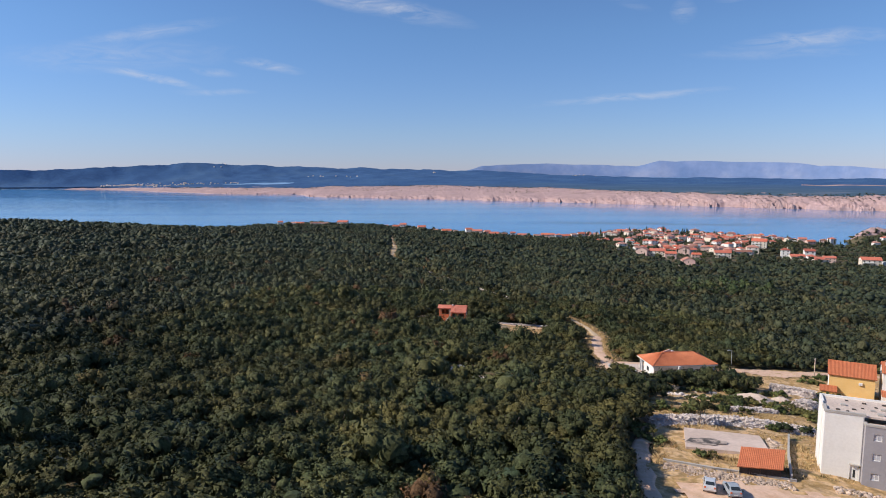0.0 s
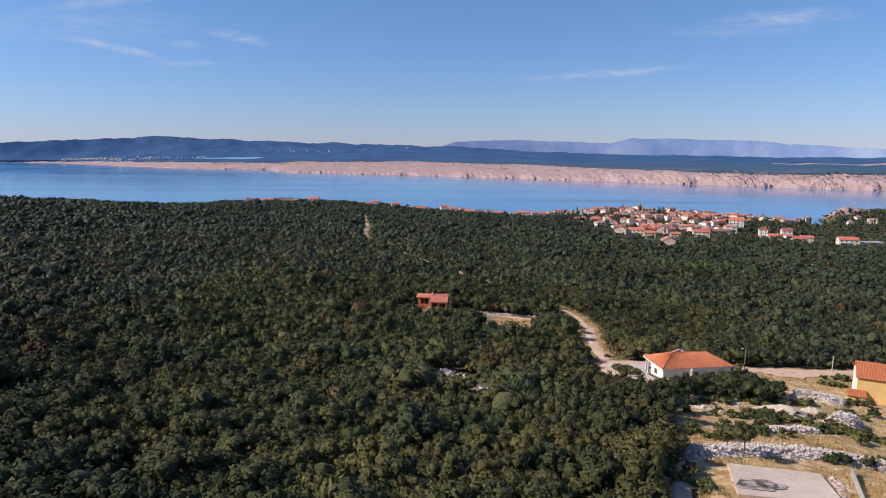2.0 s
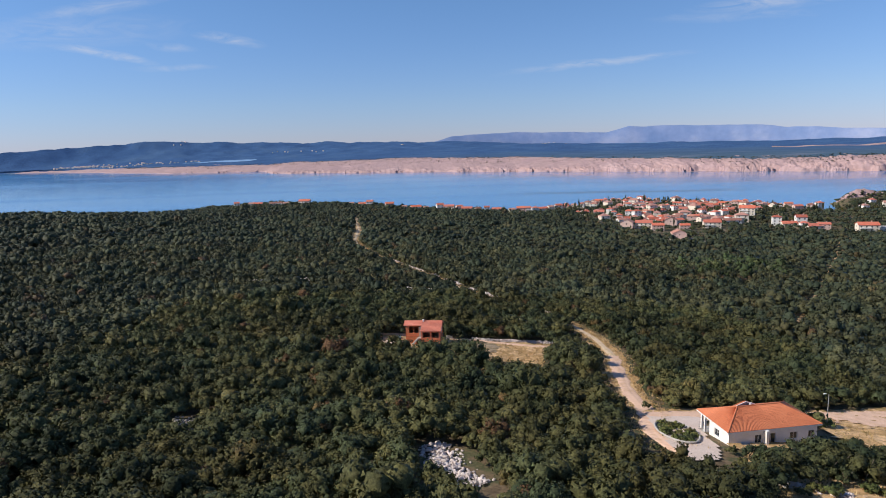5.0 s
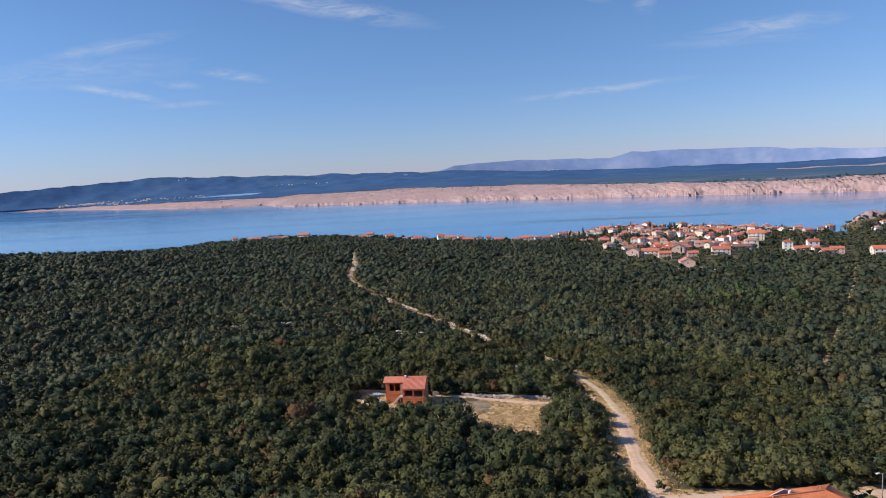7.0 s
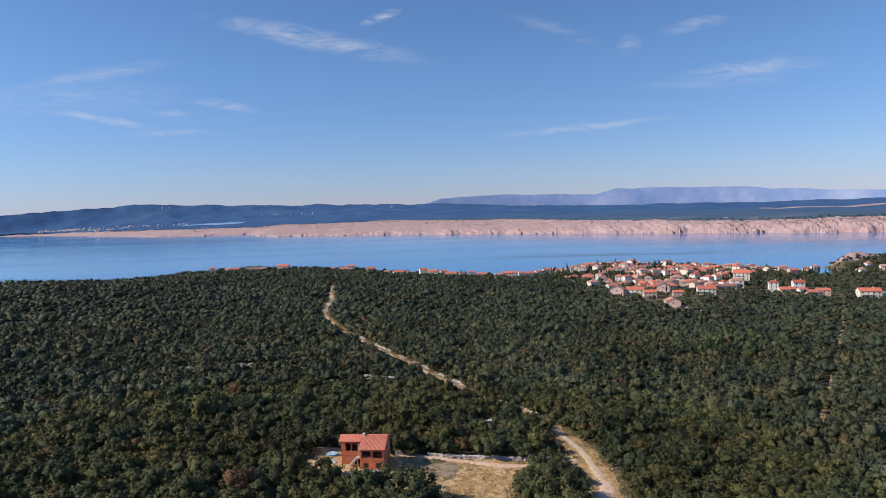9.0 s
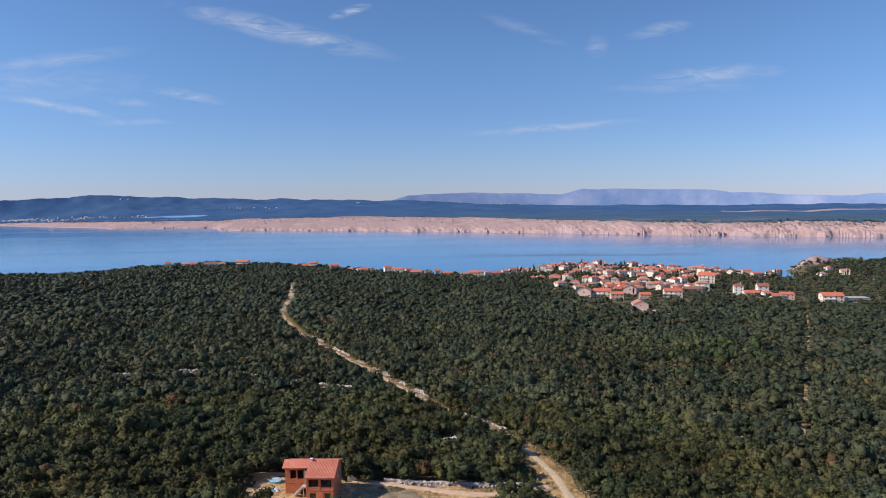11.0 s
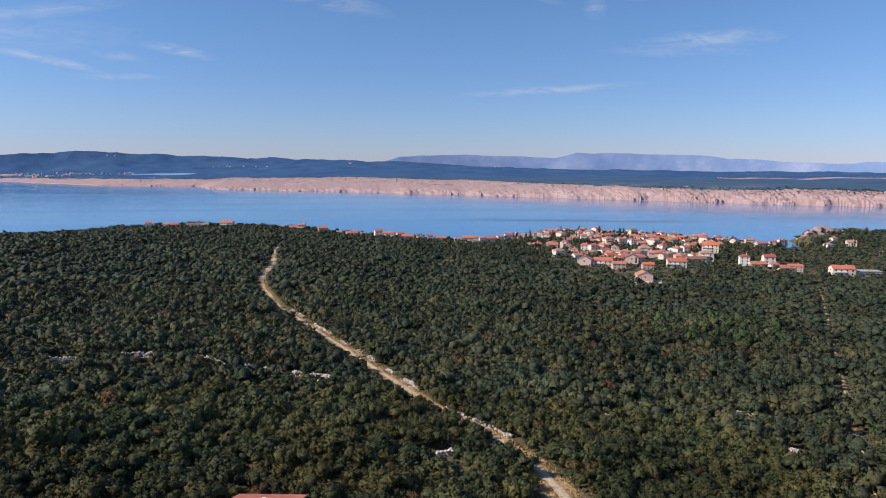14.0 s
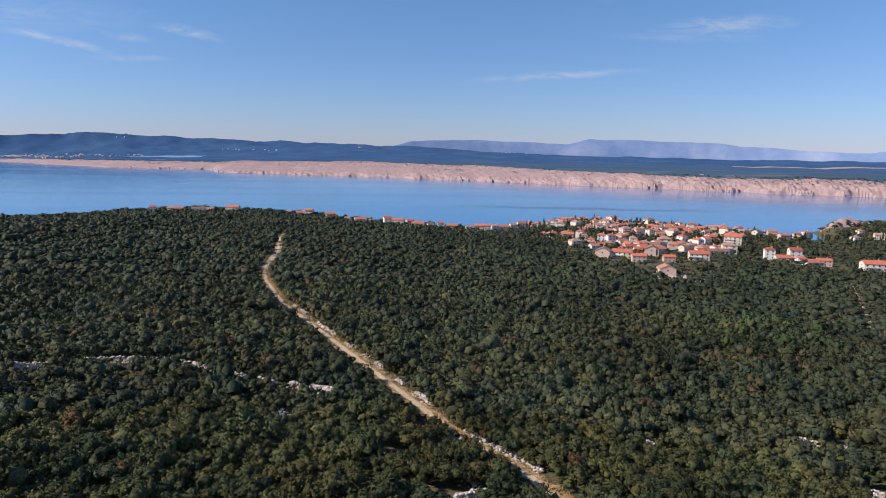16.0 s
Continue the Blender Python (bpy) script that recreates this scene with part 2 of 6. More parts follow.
blue_paint = material("blue_grey_car_paint", [(0.34, 0.38, 0.43), (0.40, 0.44, 0.49)], 3.0, 0.3, spec=0.6)
rubber = material("tyre_rubber", [(0.02, 0.02, 0.02), (0.035, 0.035, 0.035)], 6.0, 0.85)
karst = material("bare_karst", [(0.383, 0.263, 0.261), (0.522, 0.353, 0.331), (0.464, 0.314, 0.307), (0.603, 0.420, 0.400)], 0.009, 0.95, 2.5, bump_scale=0.12, fine=0.10, stain=0.42)


def island_wood_material():
    """Scrub towards the bare shore, woods behind; aerial haze painted in, bluer with distance."""
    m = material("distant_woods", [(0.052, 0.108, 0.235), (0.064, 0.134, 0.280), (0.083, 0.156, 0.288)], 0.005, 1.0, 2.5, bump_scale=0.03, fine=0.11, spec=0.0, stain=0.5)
    t = m.node_tree
    bsdf = t.nodes["Principled BSDF"]
    hazed_wood = bsdf.inputs["Base Color"].links[0].from_socket
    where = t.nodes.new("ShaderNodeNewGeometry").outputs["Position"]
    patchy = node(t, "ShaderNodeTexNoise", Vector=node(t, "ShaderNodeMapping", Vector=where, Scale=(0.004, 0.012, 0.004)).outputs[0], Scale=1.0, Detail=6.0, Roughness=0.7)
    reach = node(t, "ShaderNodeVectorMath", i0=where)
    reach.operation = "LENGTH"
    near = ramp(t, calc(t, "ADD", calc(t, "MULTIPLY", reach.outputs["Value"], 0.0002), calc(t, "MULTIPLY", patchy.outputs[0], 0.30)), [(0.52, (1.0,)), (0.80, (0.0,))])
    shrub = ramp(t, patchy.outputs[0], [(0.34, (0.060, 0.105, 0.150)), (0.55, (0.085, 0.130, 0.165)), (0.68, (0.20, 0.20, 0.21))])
    t.links.new(mix(t, near, hazed_wood, shrub), bsdf.inputs["Base Color"])
    return m


far_woods = island_wood_material()
# the pale blue is aerial haze put into the mountains' base colours
hazed_rock = material("distant_mountains", [(0.192, 0.292, 0.504), (0.264, 0.351, 0.560), (0.396, 0.450, 0.616)], 0.004, 1.0, 0.0, spec=0.0, stain=0.1)


# matt light blue stands in for the sky's reflection on far water
sky_sheen_water = material("sky_sheen_water", [(0.17, 0.31, 0.53), (0.22, 0.36, 0.56)], 0.01, 0.9, spec=0.1, stain=0.05)


def water_material():
    m = bpy.data.materials.new("sea_water")
    m.use_nodes = True
    t = m.node_tree
    bsdf = t.nodes["Principled BSDF"]
    where = t.nodes.new("ShaderNodeTexCoord").outputs["Object"]
    bands = node(t, "ShaderNodeTexNoise", Vector=node(t, "ShaderNodeMapping", Vector=where, Scale=(0.0007, 0.006, 1)).outputs[0], Scale=1.0, Detail=4.0)
    slick = ramp(t, bands.outputs[0], [(0.36, (0.0,)), (0.62, (1.0,))])
    drift = node(t, "ShaderNodeTexNoise", Vector=node(t, "ShaderNodeMapping", Vector=where, Scale=(0.0006, 0.0035, 1), Location=(3.1, 1.7, 0)).outputs[0], Scale=1.0, Detail=2.0)
    streak = ramp(t, drift.outputs[0], [(0.46, (1.0,)), (0.485, (0.55,)), (0.51, (1.0,))])
    # winding ruffled streak across the channel, its dimmer reflection painted into the base colour
    xyz = node(t, "ShaderNodeSeparateXYZ", Vector=where)
    wind = node(t, "ShaderNodeTexNoise", Vector=node(t, "ShaderNodeMapping", Vector=where, Scale=(0.008, 0.002, 1)).outputs[0], Scale=1.0, Detail=4.0)
    middle = calc(t, "ADD", calc(t, "MULTIPLY", xyz.outputs[0], -0.17), calc(t, "ADD", 1348.0, calc(t, "MULTIPLY", wind.outputs[0], 60.0)))
    off = calc(t, "ABSOLUTE", calc(t, "SUBTRACT", xyz.outputs[1], calc(t, "SUBTRACT", middle, 30.0)), 0.0)
    breadth = calc(t, "DIVIDE", off, calc(t, "MULTIPLY", wind.outputs[0], 64.0))
    reach = calc(t, "DIVIDE", calc(t, "ABSOLUTE", calc(t, "SUBTRACT", xyz.outputs[0], 410.0), 0.0), 260.0)
    dim_streak = ramp(t, calc(t, "MAXIMUM", breadth, reach), [(0.45, (0.2,)), (1.0, (1.0,))])
    sea_colour = mix(t, 0.6, mix(t, slick, (0.040, 0.196, 0.435), (0.050, 0.222, 0.470)), streak, "MULTIPLY")
    t.links.new(mix(t, 1.0, sea_colour, dim_streak, "MULTIPLY"), bsdf.inputs["Base Color"])
    t.links.new(calc(t, "ADD", 0.07, calc(t, "MULTIPLY", slick, 0.07)), bsdf.inputs["Roughness"])
    bsdf.inputs["IOR"].default_value = 1.33
    waves = node(t, "ShaderNodeTexNoise", Vector=where, Scale=0.35, Detail=6.0, Roughness=0.65)
    b = node(t, "ShaderNodeBump", Strength=0.35, Distance=0.2, Height=waves.outputs[0])
    t.links.new(b.outputs[0], bsdf.inputs["Normal"])
    return m


sea_water = water_material()


# ---- mesh helpers ----
def mesh_from(name, verts, faces, mat, smooth=False, counts=None):
    """A mesh from arrays; faces all of one size, or counts gives each one's corners."""
    verts, faces = np.asarray(verts, np.float32), np.asarray(faces, np.int32)
    me = bpy.data.meshes.new(name)
    me.vertices.add(len(verts))
    me.vertices.foreach_set("co", verts.ravel())
    me.loops.add(faces.size)
    me.loops.foreach_set("vertex_index", faces.ravel())
    me.polygons.add(len(faces))
    me.polygons.foreach_set("loop_start", np.arange(len(faces), dtype=np.int32) * faces.shape[1])
    me.polygons.foreach_set("loop_total", np.full(len(faces), faces.shape[1], np.int32))
    me.polygons.foreach_set("use_smooth", np.full(len(faces), smooth))
    me.update(calc_edges=True)
    me.materials.append(mat)
    return me


def part(name, bm, mat, parent=None, label=""):
    """Links a bmesh as one mesh object, under a thing or a part."""
    me = bpy.data.meshes.new(name)
    bm.normal_update()
    bm.to_mesh(me)
    bm.free()
    me.materials.append(mat)
    ob = new(name, me)
    ob.parent = parent
    return tagged(ob, label)


def thing(name, label, category, m=None, group="", kind=""):
    """An Empty at a thing's base, which its parts hang from."""
    ob = tagged(new(name), label, category, group, kind)
    ob.empty_display_size = 0.2
    if m is not None:
        ob.matrix_basis = m
    return ob


def box(x0, x1, y0, y1, z0, z1, bevel=0.0, bm=None):
    bm = bm or bmesh.new()
    v = bmesh.ops.create_cube(bm, size=1.0, matrix=Matrix.Translation(((x0 + x1) / 2, (y0 + y1) / 2, (z0 + z1) / 2)) @ Matrix.Diagonal((x1 - x0, y1 - y0, z1 - z0, 1)))["verts"]
    if bevel:
        bmesh.ops.bevel(bm, geom=list({e for a in v for e in a.link_edges}), offset=bevel, segments=2, affect="EDGES")
    return bm


def tube(a, b, r0, r1=None, sides=10, bm=None):
    """A tapered round bar from a to b."""
    bm = bm or bmesh.new()
    a, b = Vector(a), Vector(b)
    turn = (b - a).to_track_quat("Z", "Y").to_matrix().to_4x4()
    bmesh.ops.create_cone(bm, cap_ends=True, segments=sides, radius1=r0, radius2=r0 if r1 is None else r1, depth=(b - a).length, matrix=Matrix.Translation((a + b) / 2) @ turn)
    return bm


def hull(bm, verts, faces):
    vs = [bm.verts.new(v) for v in verts]
    for f in faces:
        bm.faces.new([vs[i] for i in f])
    return bm


# ---- the land ----
def ss(a, b, v):
    u = np.clip((v - a) / (b - a), 0, 1)
    return u * u * (3 - 2 * u)


SCALE = 170 / 150


SHORE_X = [-4900, -700, -430, -380, -300, -195, -85, -32, 14, 57, 90, 148, 168, 185, 235, 285, 320, 358, 390, 438, 470, 500, 515, 535, 552, 575, 600, 660, 720, 800, 4900]
SHORE_Y = [1000, 1090, 1082, 1112, 1200, 1215, 1160, 1092, 1040, 1005, 977, 945, 950, 975, 1010, 1060, 1062, 1030, 1020, 972, 955, 925, 902, 880, 872, 905, 962, 975, 985, 990, 1000]


def shore(x):
    """The near shoreline, y over x."""
    return np.interp(x, SHORE_X, SHORE_Y) + 4 * np.sin(x / 23) + 3 * np.sin(x / 9 + 1)


def bump(x, y, cx, cy, r, h):
    return h * np.exp(-((x - cx) ** 2 + (y - cy) ** 2) / r**2)


def ground(x, y):
    """The height of the slope that falls to the sea."""
    x, y = np.asarray(x, float) / SCALE, np.asarray(y, float) / SCALE
    u, v = np.clip(x, -420, 560) / 300, np.clip(y, -160, 980) / 300 - 1
    z = 34.17 - 21.19 * u - 19.26 * v + 1.7 * u * u + 1.09 * u * v + 7.75 * v * v + 2.3 * u**3 - 1.72 * u * u * v + 3.2 * u * v * v - 1.67 * v**3
    z = z + bump(x, y, 38, 92, 35, 3.6) + bump(x, y, -129, 840, 90, 2.5) + bump(x, y, -300, 500, 110, 5) + bump(x, y, -335, 800, 110, -6) + bump(x, y, -42, 135, 35, -2.5)
    z = z + bump(x, y, 53, 142, 16, 1.0) + bump(x, y, 570, 850, 45, 5) - 5 * ss(650, 900, y) * ss(320, 200, x) + bump(x, y, -365, 530, 50, 2.0) + bump(x, y, -222, 910, 60, 4.5) + bump(x, y, -140, 890, 60, 2.5)
    d = shore(x * SCALE) / SCALE - y
    return SCALE * (np.maximum(z, 3.0) * ss(-4, np.interp(x, [-300, 10, 60, 450, 500], [95, 80, 38, 38, 32]), d) - 4 * ss(10, -60, d))


def gz(x, y):
    return float(ground(x, y))


def grid_mesh(name, xs, ys, height, mat, smooth=True):
    gx, gy = np.meshgrid(xs, ys)
    verts = np.stack([gx, gy, height(gx, gy)], -1).reshape(-1, 3)
    i = np.arange(len(xs) * len(ys)).reshape(len(ys), len(xs))
    faces = np.stack([i[:-1, :-1], i[:-1, 1:], i[1:, 1:], i[1:, :-1]], -1).reshape(-1, 4)
    return mesh_from(name, verts, faces, mat, smooth)


far_x = [900, 1000, 1150, 1400, 1800, 2500, 3600, 4900]
xs = np.r_[[-v for v in far_x[::-1]], np.arange(-800, 801, 6.0), far_x]
ys = np.r_[[-4900, -3000, -1800, -1000, -600, -400, -300], np.arange(-240, 1240, 6.0)]
tagged(new("ground", grid_mesh("ground", xs, ys, ground, soil)), "stony wooded slope falling to the sea", "ground", kind="structure")
tagged(new("water", grid_mesh("water", np.linspace(-4990, 4990, 40), np.linspace(500, 4990, 40), lambda x, y: 0 * x, sea_water)), "calm blue sea channel", "sea", kind="structure")


# ---- the far shore ----
def wave(x, y, s, seed):
    """Cheap smooth noise from sines, about -1 to 1."""
    r = np.random.RandomState(seed)
    out = 0
    for k in range(6):
        a, p = r.uniform(0, 2 * np.pi), r.uniform(0, 2 * np.pi)
        f = 2 * np.pi / s * r.uniform(0.5, 1.8)
        out = out + np.sin(f * (x * np.cos(a) + y * np.sin(a)) + p)
    return out / 3


COAST_X = [-2947, -1955, -1082, -635, -547, 0, 408, 852, 1142, 1700, 2607, 3853]
COAST_Y = [3887, 3740, 3037, 2901, 2654, 2403, 2159, 1853, 1668, 1405, 1020, 567]
BACK_Y = [3899, 3785, 3287, 3151, 3117, 2969, 2550, 1949, 1768, 1507, 1133, 680]
EDGE_Z = [2, 4, 8, 9, 12, 15, 19, 27, 31, 33, 33, 33]
BACK_Z = [2, 16, 24, 29, 34, 40, 41, 39, 42, 43, 43, 43]


def coast_y(x):
    return np.interp(x, COAST_X, COAST_Y) + 9 * wave(x, 0 * x, 130, 3) + 4 * wave(x, 0 * x, 37, 4)


def lattice(x, y, seed):
    """Smooth noise on a unit lattice, 0 to 1."""
    table = np.random.RandomState(seed).rand(256, 256)
    i, j = np.floor(x).astype(int), np.floor(y).astype(int)
    u, v = x - i, y - j
    u, v = u * u * (3 - 2 * u), v * v * (3 - 2 * v)
    pick = lambda p, q: table[p % 256, q % 256]
    return (pick(i, j) * (1 - u) + pick(i + 1, j) * u) * (1 - v) + (pick(i, j + 1) * (1 - u) + pick(i + 1, j + 1) * u) * v


def fractal(x, y, seed, octaves=4):
    return sum(lattice(x * 2**k + 7.3 * k, y * 2**k + 3.1 * k, seed + k) / 2**k for k in range(octaves)) / sum(0.5**k for k in range(octaves))


def karst_z(x, y):
    """The bare limestone shore: low gullied crags at the water, then a slope that eases into a plateau."""
    width = np.interp(x, COAST_X, BACK_Y) + 80 - np.interp(x, COAST_X, COAST_Y)
    d = y - coast_y(x)
    edge, rear = np.interp(x, COAST_X, EDGE_Z), np.interp(x, COAST_X, BACK_Z)
    near = np.clip(d / 60.0, 0, 1)
    # ribs and gullies that run up from the shore, leaning a little to one side
    rib = 1 - np.abs(2 * fractal((x + 0.6 * d) / 27.0, d / 48.0, 41, 3) - 1)
    fine = 1 - np.abs(2 * fractal((x + 0.3 * d) / 10.0, d / 15.0, 51, 3) - 1)
    crag = edge * (0.46 * ss(0, 6, d) + 0.28 * ss(4, 55, d) + 0.26 * ss(30, 140, d))
    carve = (0.62 * (1 - rib) + 0.30 * (1 - fine)) * np.minimum(edge, 30) * ss(0, 5, d) * (1 - 0.86 * ss(10, 110, d)) * np.interp(x, [-1800, -500, 0], [0.3, 0.7, 1.0])
    cave = ss(0.52, 0.555, fractal((x + 0.5 * d) / 17.0, d / 90.0, 61, 3)) * ss(40, 24, d) * 1.7 * np.minimum(edge, 22) * ss(0.25, 0.42, fractal(x / 150.0, 0 * x, 67, 2)) * ss(-1300, -300, x)
    top = (rear - edge) * ss(0.05, 1, d / width) + (fractal(x / 90.0, y / 60.0, 71) - 0.5) * 7 * near + (fractal(x / 16.0, y / 16.0, 81, 3) - 0.5) * 2.4 * near
    return np.maximum(crag - 0.85 * carve - cave, 0.3 - 0.4 * (cave > 3)) + top - 2.5 * (d <= 0.01)


def karst_strip():
    xs = np.arange(-2210, 2900, 3.4)
    vs = np.r_[0, 1.5, 4, 7, 11, 16, 22, 29, 37, 46, 57, 70, 86, 106, 131]
    gx, gk = np.meshgrid(xs, np.arange(len(vs) + 14))
    width = np.maximum(np.interp(gx, COAST_X, BACK_Y) + 80 - np.interp(gx, COAST_X, COAST_Y), 150)
    d = np.where(gk < len(vs), vs[np.minimum(gk, len(vs) - 1)], 131 + (gk - len(vs) + 1) / 14 * (width + 130 - 131))
    gy = coast_y(gx) + d
    i = np.arange(gx.size).reshape(gx.shape)
    faces = np.stack([i[:-1, :-1], i[:-1, 1:], i[1:, 1:], i[1:, :-1]], -1).reshape(-1, 4)
    return mesh_from("karst_coast", np.stack([gx, gy, karst_z(gx, gy)], -1).reshape(-1, 3), faces, karst, False)


tagged(new("karst_coast", karst_strip()), "bare pinkish limestone shore of an island", "coast", kind="structure")


SKYLINE_T = [-0.95, -0.685, -0.554, -0.392, -0.248, -0.1, 0.0, 0.1, 0.19, 0.32, 0.5, 0.685, 1.2]
SKYLINE_Z = [-7, 2, 25, 66, 42, 23, 16, -2, -25, -43, -51, -54, -57]


def woods_front(x):
    room = np.clip((np.interp(x, COAST_X, BACK_Y) - np.interp(x, COAST_X, COAST_Y)) / 400, 0.15, 1)
    return np.interp(x, COAST_X, BACK_Y) + room * (34 * wave(x, 0 * x, 330, 15) + 22 * wave(x, 0 * x, 95, 16) + 12 * wave(x, 0 * x, 40, 17))


def island_z(x, y):
    """The height of the wooded island: a low shelf, then hills up to the skyline."""
    rear = np.sqrt(np.maximum(4860.0**2 - x**2, 900.0**2))
    front = woods_front(x)
    v = np.clip((y - front) / np.maximum(rear - front, 40), 0, 1)
    top = 102 + np.interp(x / rear, SKYLINE_T, SKYLINE_Z) * rear / 4870
    low = np.interp(x, COAST_X, BACK_Z) + 1.8
    z = low + (top - low) * v ** np.interp(x, [-2700, -2100, -900, -300, 300], [1.1, 2.8, 2.8, 1.7, 1.5])
    z = z + (5 * wave(x, y, 420, 12) + 2.2 * wave(x, y, 130, 13)) * np.minimum(1, 4 * v * v)
    return np.where(v > 0.985, z + 1.5 * wave(x, y, 25, 14), z)


def woods_strip():
    """The wooded island behind, up to its skyline."""
    xs = np.r_[-4900:-3340:60, np.arange(-3340, 3600, 14.0), 3600:4900:60]
    gx, gv = np.meshgrid(xs, np.linspace(0, 1, 60))
    front, rear = woods_front(gx), np.sqrt(np.maximum(4860.0**2 - gx**2, 900.0**2))
    gy = front + gv * (np.maximum(rear, front + 40) - front)
    i = np.arange(gx.size).reshape(gx.shape)
    faces = np.stack([i[:-1, :-1], i[:-1, 1:], i[1:, 1:], i[1:, :-1]], -1).reshape(-1, 4)
    gz_ = island_z(gx, gy)
    gy[1] = gy[0] + 30
    gz_[0], gz_[1] = karst_z(gx[0], gy[0]) - 1.5, karst_z(gx[1], gy[1]) + 1.5
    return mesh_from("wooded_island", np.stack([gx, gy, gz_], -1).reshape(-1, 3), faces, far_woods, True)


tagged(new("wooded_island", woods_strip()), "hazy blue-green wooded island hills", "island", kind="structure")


def mountain_strip():
    """The last range, on an arc round the bay."""
    a = np.linspace(-1.15, 1.15, 900)
    px = [-1.0, -0.685, -0.6, -0.3, 0.02, 0.045, 0.061, 0.095, 0.159, 0.185, 0.25, 0.297, 0.316, 0.332, 0.358, 0.383, 0.42, 0.486, 0.534, 0.56, 0.578, 0.622, 0.65, 0.70, 0.77, 0.79, 0.81, 0.9, 1.2]
    far = 4930 * np.cos(a)
    top = 102 + np.interp(np.tan(a), px, [6, 14, 2, -10, -8, 22, 42, 54, 62, 55, 50, 40, 60, 80, 72, 79, 72, 66, 62, 50, 38, 38, 28, 17, 9, 10, 20, 30, 30])
    top = top + 1.6 * wave(4900 * a, 0 * a, 210, 21) + 0.9 * wave(4900 * a, 0 * a, 60, 22)
    fold = 14 * (fractal(a * 60, 0 * a, 23) - 0.5)
    rows = [np.stack([(4885 + 45 * v) * np.sin(a), (4885 + 45 * v) * np.cos(a), 10 + (top - 10) * v**0.8], -1) for v in np.linspace(0, 1, 12)]
    i = np.arange(12 * len(a)).reshape(12, len(a))
    faces = np.stack([i[:-1, :-1], i[:-1, 1:], i[1:, 1:], i[1:, :-1]], -1).reshape(-1, 4)
    return mesh_from("far_mountains", np.concatenate(rows), faces, hazed_rock, True)


def strait():
    """A reach of open sea between the islands and the mountains, its sky sheen painted on."""
    a = np.arctan(np.linspace(0.17, 0.72, 60))
    low, high = np.interp(np.tan(a), [0.17, 0.31, 0.4, 0.72], [36, 42, 40, 30]), np.interp(np.tan(a), [0.17, 0.25, 0.4, 0.72], [60, 66, 62, 50])
    rows = [np.stack([q * np.sin(a), q * np.cos(a), z], -1) for q, z in ((4872, low), (4879, high))]
    i = np.arange(120).reshape(2, 60)
    return mesh_from("strait", np.concatenate(rows), np.stack([i[:-1, :-1], i[:-1, 1:], i[1:, 1:], i[1:, :-1]], -1).reshape(-1, 4), sky_sheen_water, True)


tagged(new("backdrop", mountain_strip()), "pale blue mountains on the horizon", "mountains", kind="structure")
tagged(new("strait", strait()), "bright distant strait before the mountains", "water", kind="structure")


# ---- tracks, clearings and other ground surfaces ----
def resample(points, step):
    p = np.asarray(points, float)
    s = np.r_[0, np.cumsum(np.hypot(*np.diff(p, axis=0).T))]
    t = np.arange(0, s[-1] + step * 0.5, step)
    q = np.stack([np.interp(t, s, p[:, k]) for k in (0, 1)], -1)
    for _ in range(max(1, int(5 / step))):
        q[1:-1] = (q[:-2] + 2 * q[1:-1] + q[2:]) / 4
    return q


def ribbon(name, points, width, mat, lift, label, category, ruts=0.0, seed=1):
    """A strip laid on the slope, with ragged edges; ruts: depth of two wheel tracks."""
    q = resample(points, 1.5)
    d = np.gradient(q, axis=0)
    d /= np.linalg.norm(d, axis=1, keepdims=True) + 1e-9
    side = np.stack([d[:, 1], -d[:, 0]], -1)
    offs = np.array([-1, -0.72, -0.45, -0.2, 0, 0.2, 0.45, 0.72, 1])
    s = np.arange(len(q)) * 1.5
    rows = []
    for o in offs:
        w = width / 2 * (1 + 0.22 * wave(s, 0 * s, 11, seed + (o > 0)) + 0.15 * wave(s, 0 * s, 4.5, seed + 5 + (o > 0)))
        xy = q + side * (o * w)[:, None]
        z = ground(xy[:, 0], xy[:, 1]) + lift * (1 - 0.9 * (abs(o) == 1)) - ruts * (abs(o) == 0.45) + 0.03 * wave(xy[:, 0], xy[:, 1], 3, 7)
        rows.append(np.c_[xy, z])
    v = np.stack(rows, 1)
    i = np.arange(v.shape[0] * 9).reshape(-1, 9)
    faces = np.stack([i[:-1, :-1], i[:-1, 1:], i[1:, 1:], i[1:, :-1]], -1).reshape(-1, 4)
    return tagged(new(name, mesh_from(name, v.reshape(-1, 3), faces, mat, True)), label, category, kind="structure")


def inside(px, py, poly):
    """Which points lie in a closed outline."""
    px, py = np.asarray(px, float), np.asarray(py, float)
    hit = np.zeros(px.shape, bool)
    for (x0, y0), (x1, y1) in zip(poly, poly[1:] + poly[:1]):
        cross = (y0 > py) != (y1 > py)
        hit ^= cross & (px < (x1 - x0) * (py - y0) / (y1 - y0 + 1e-12) + x0)
    return hit


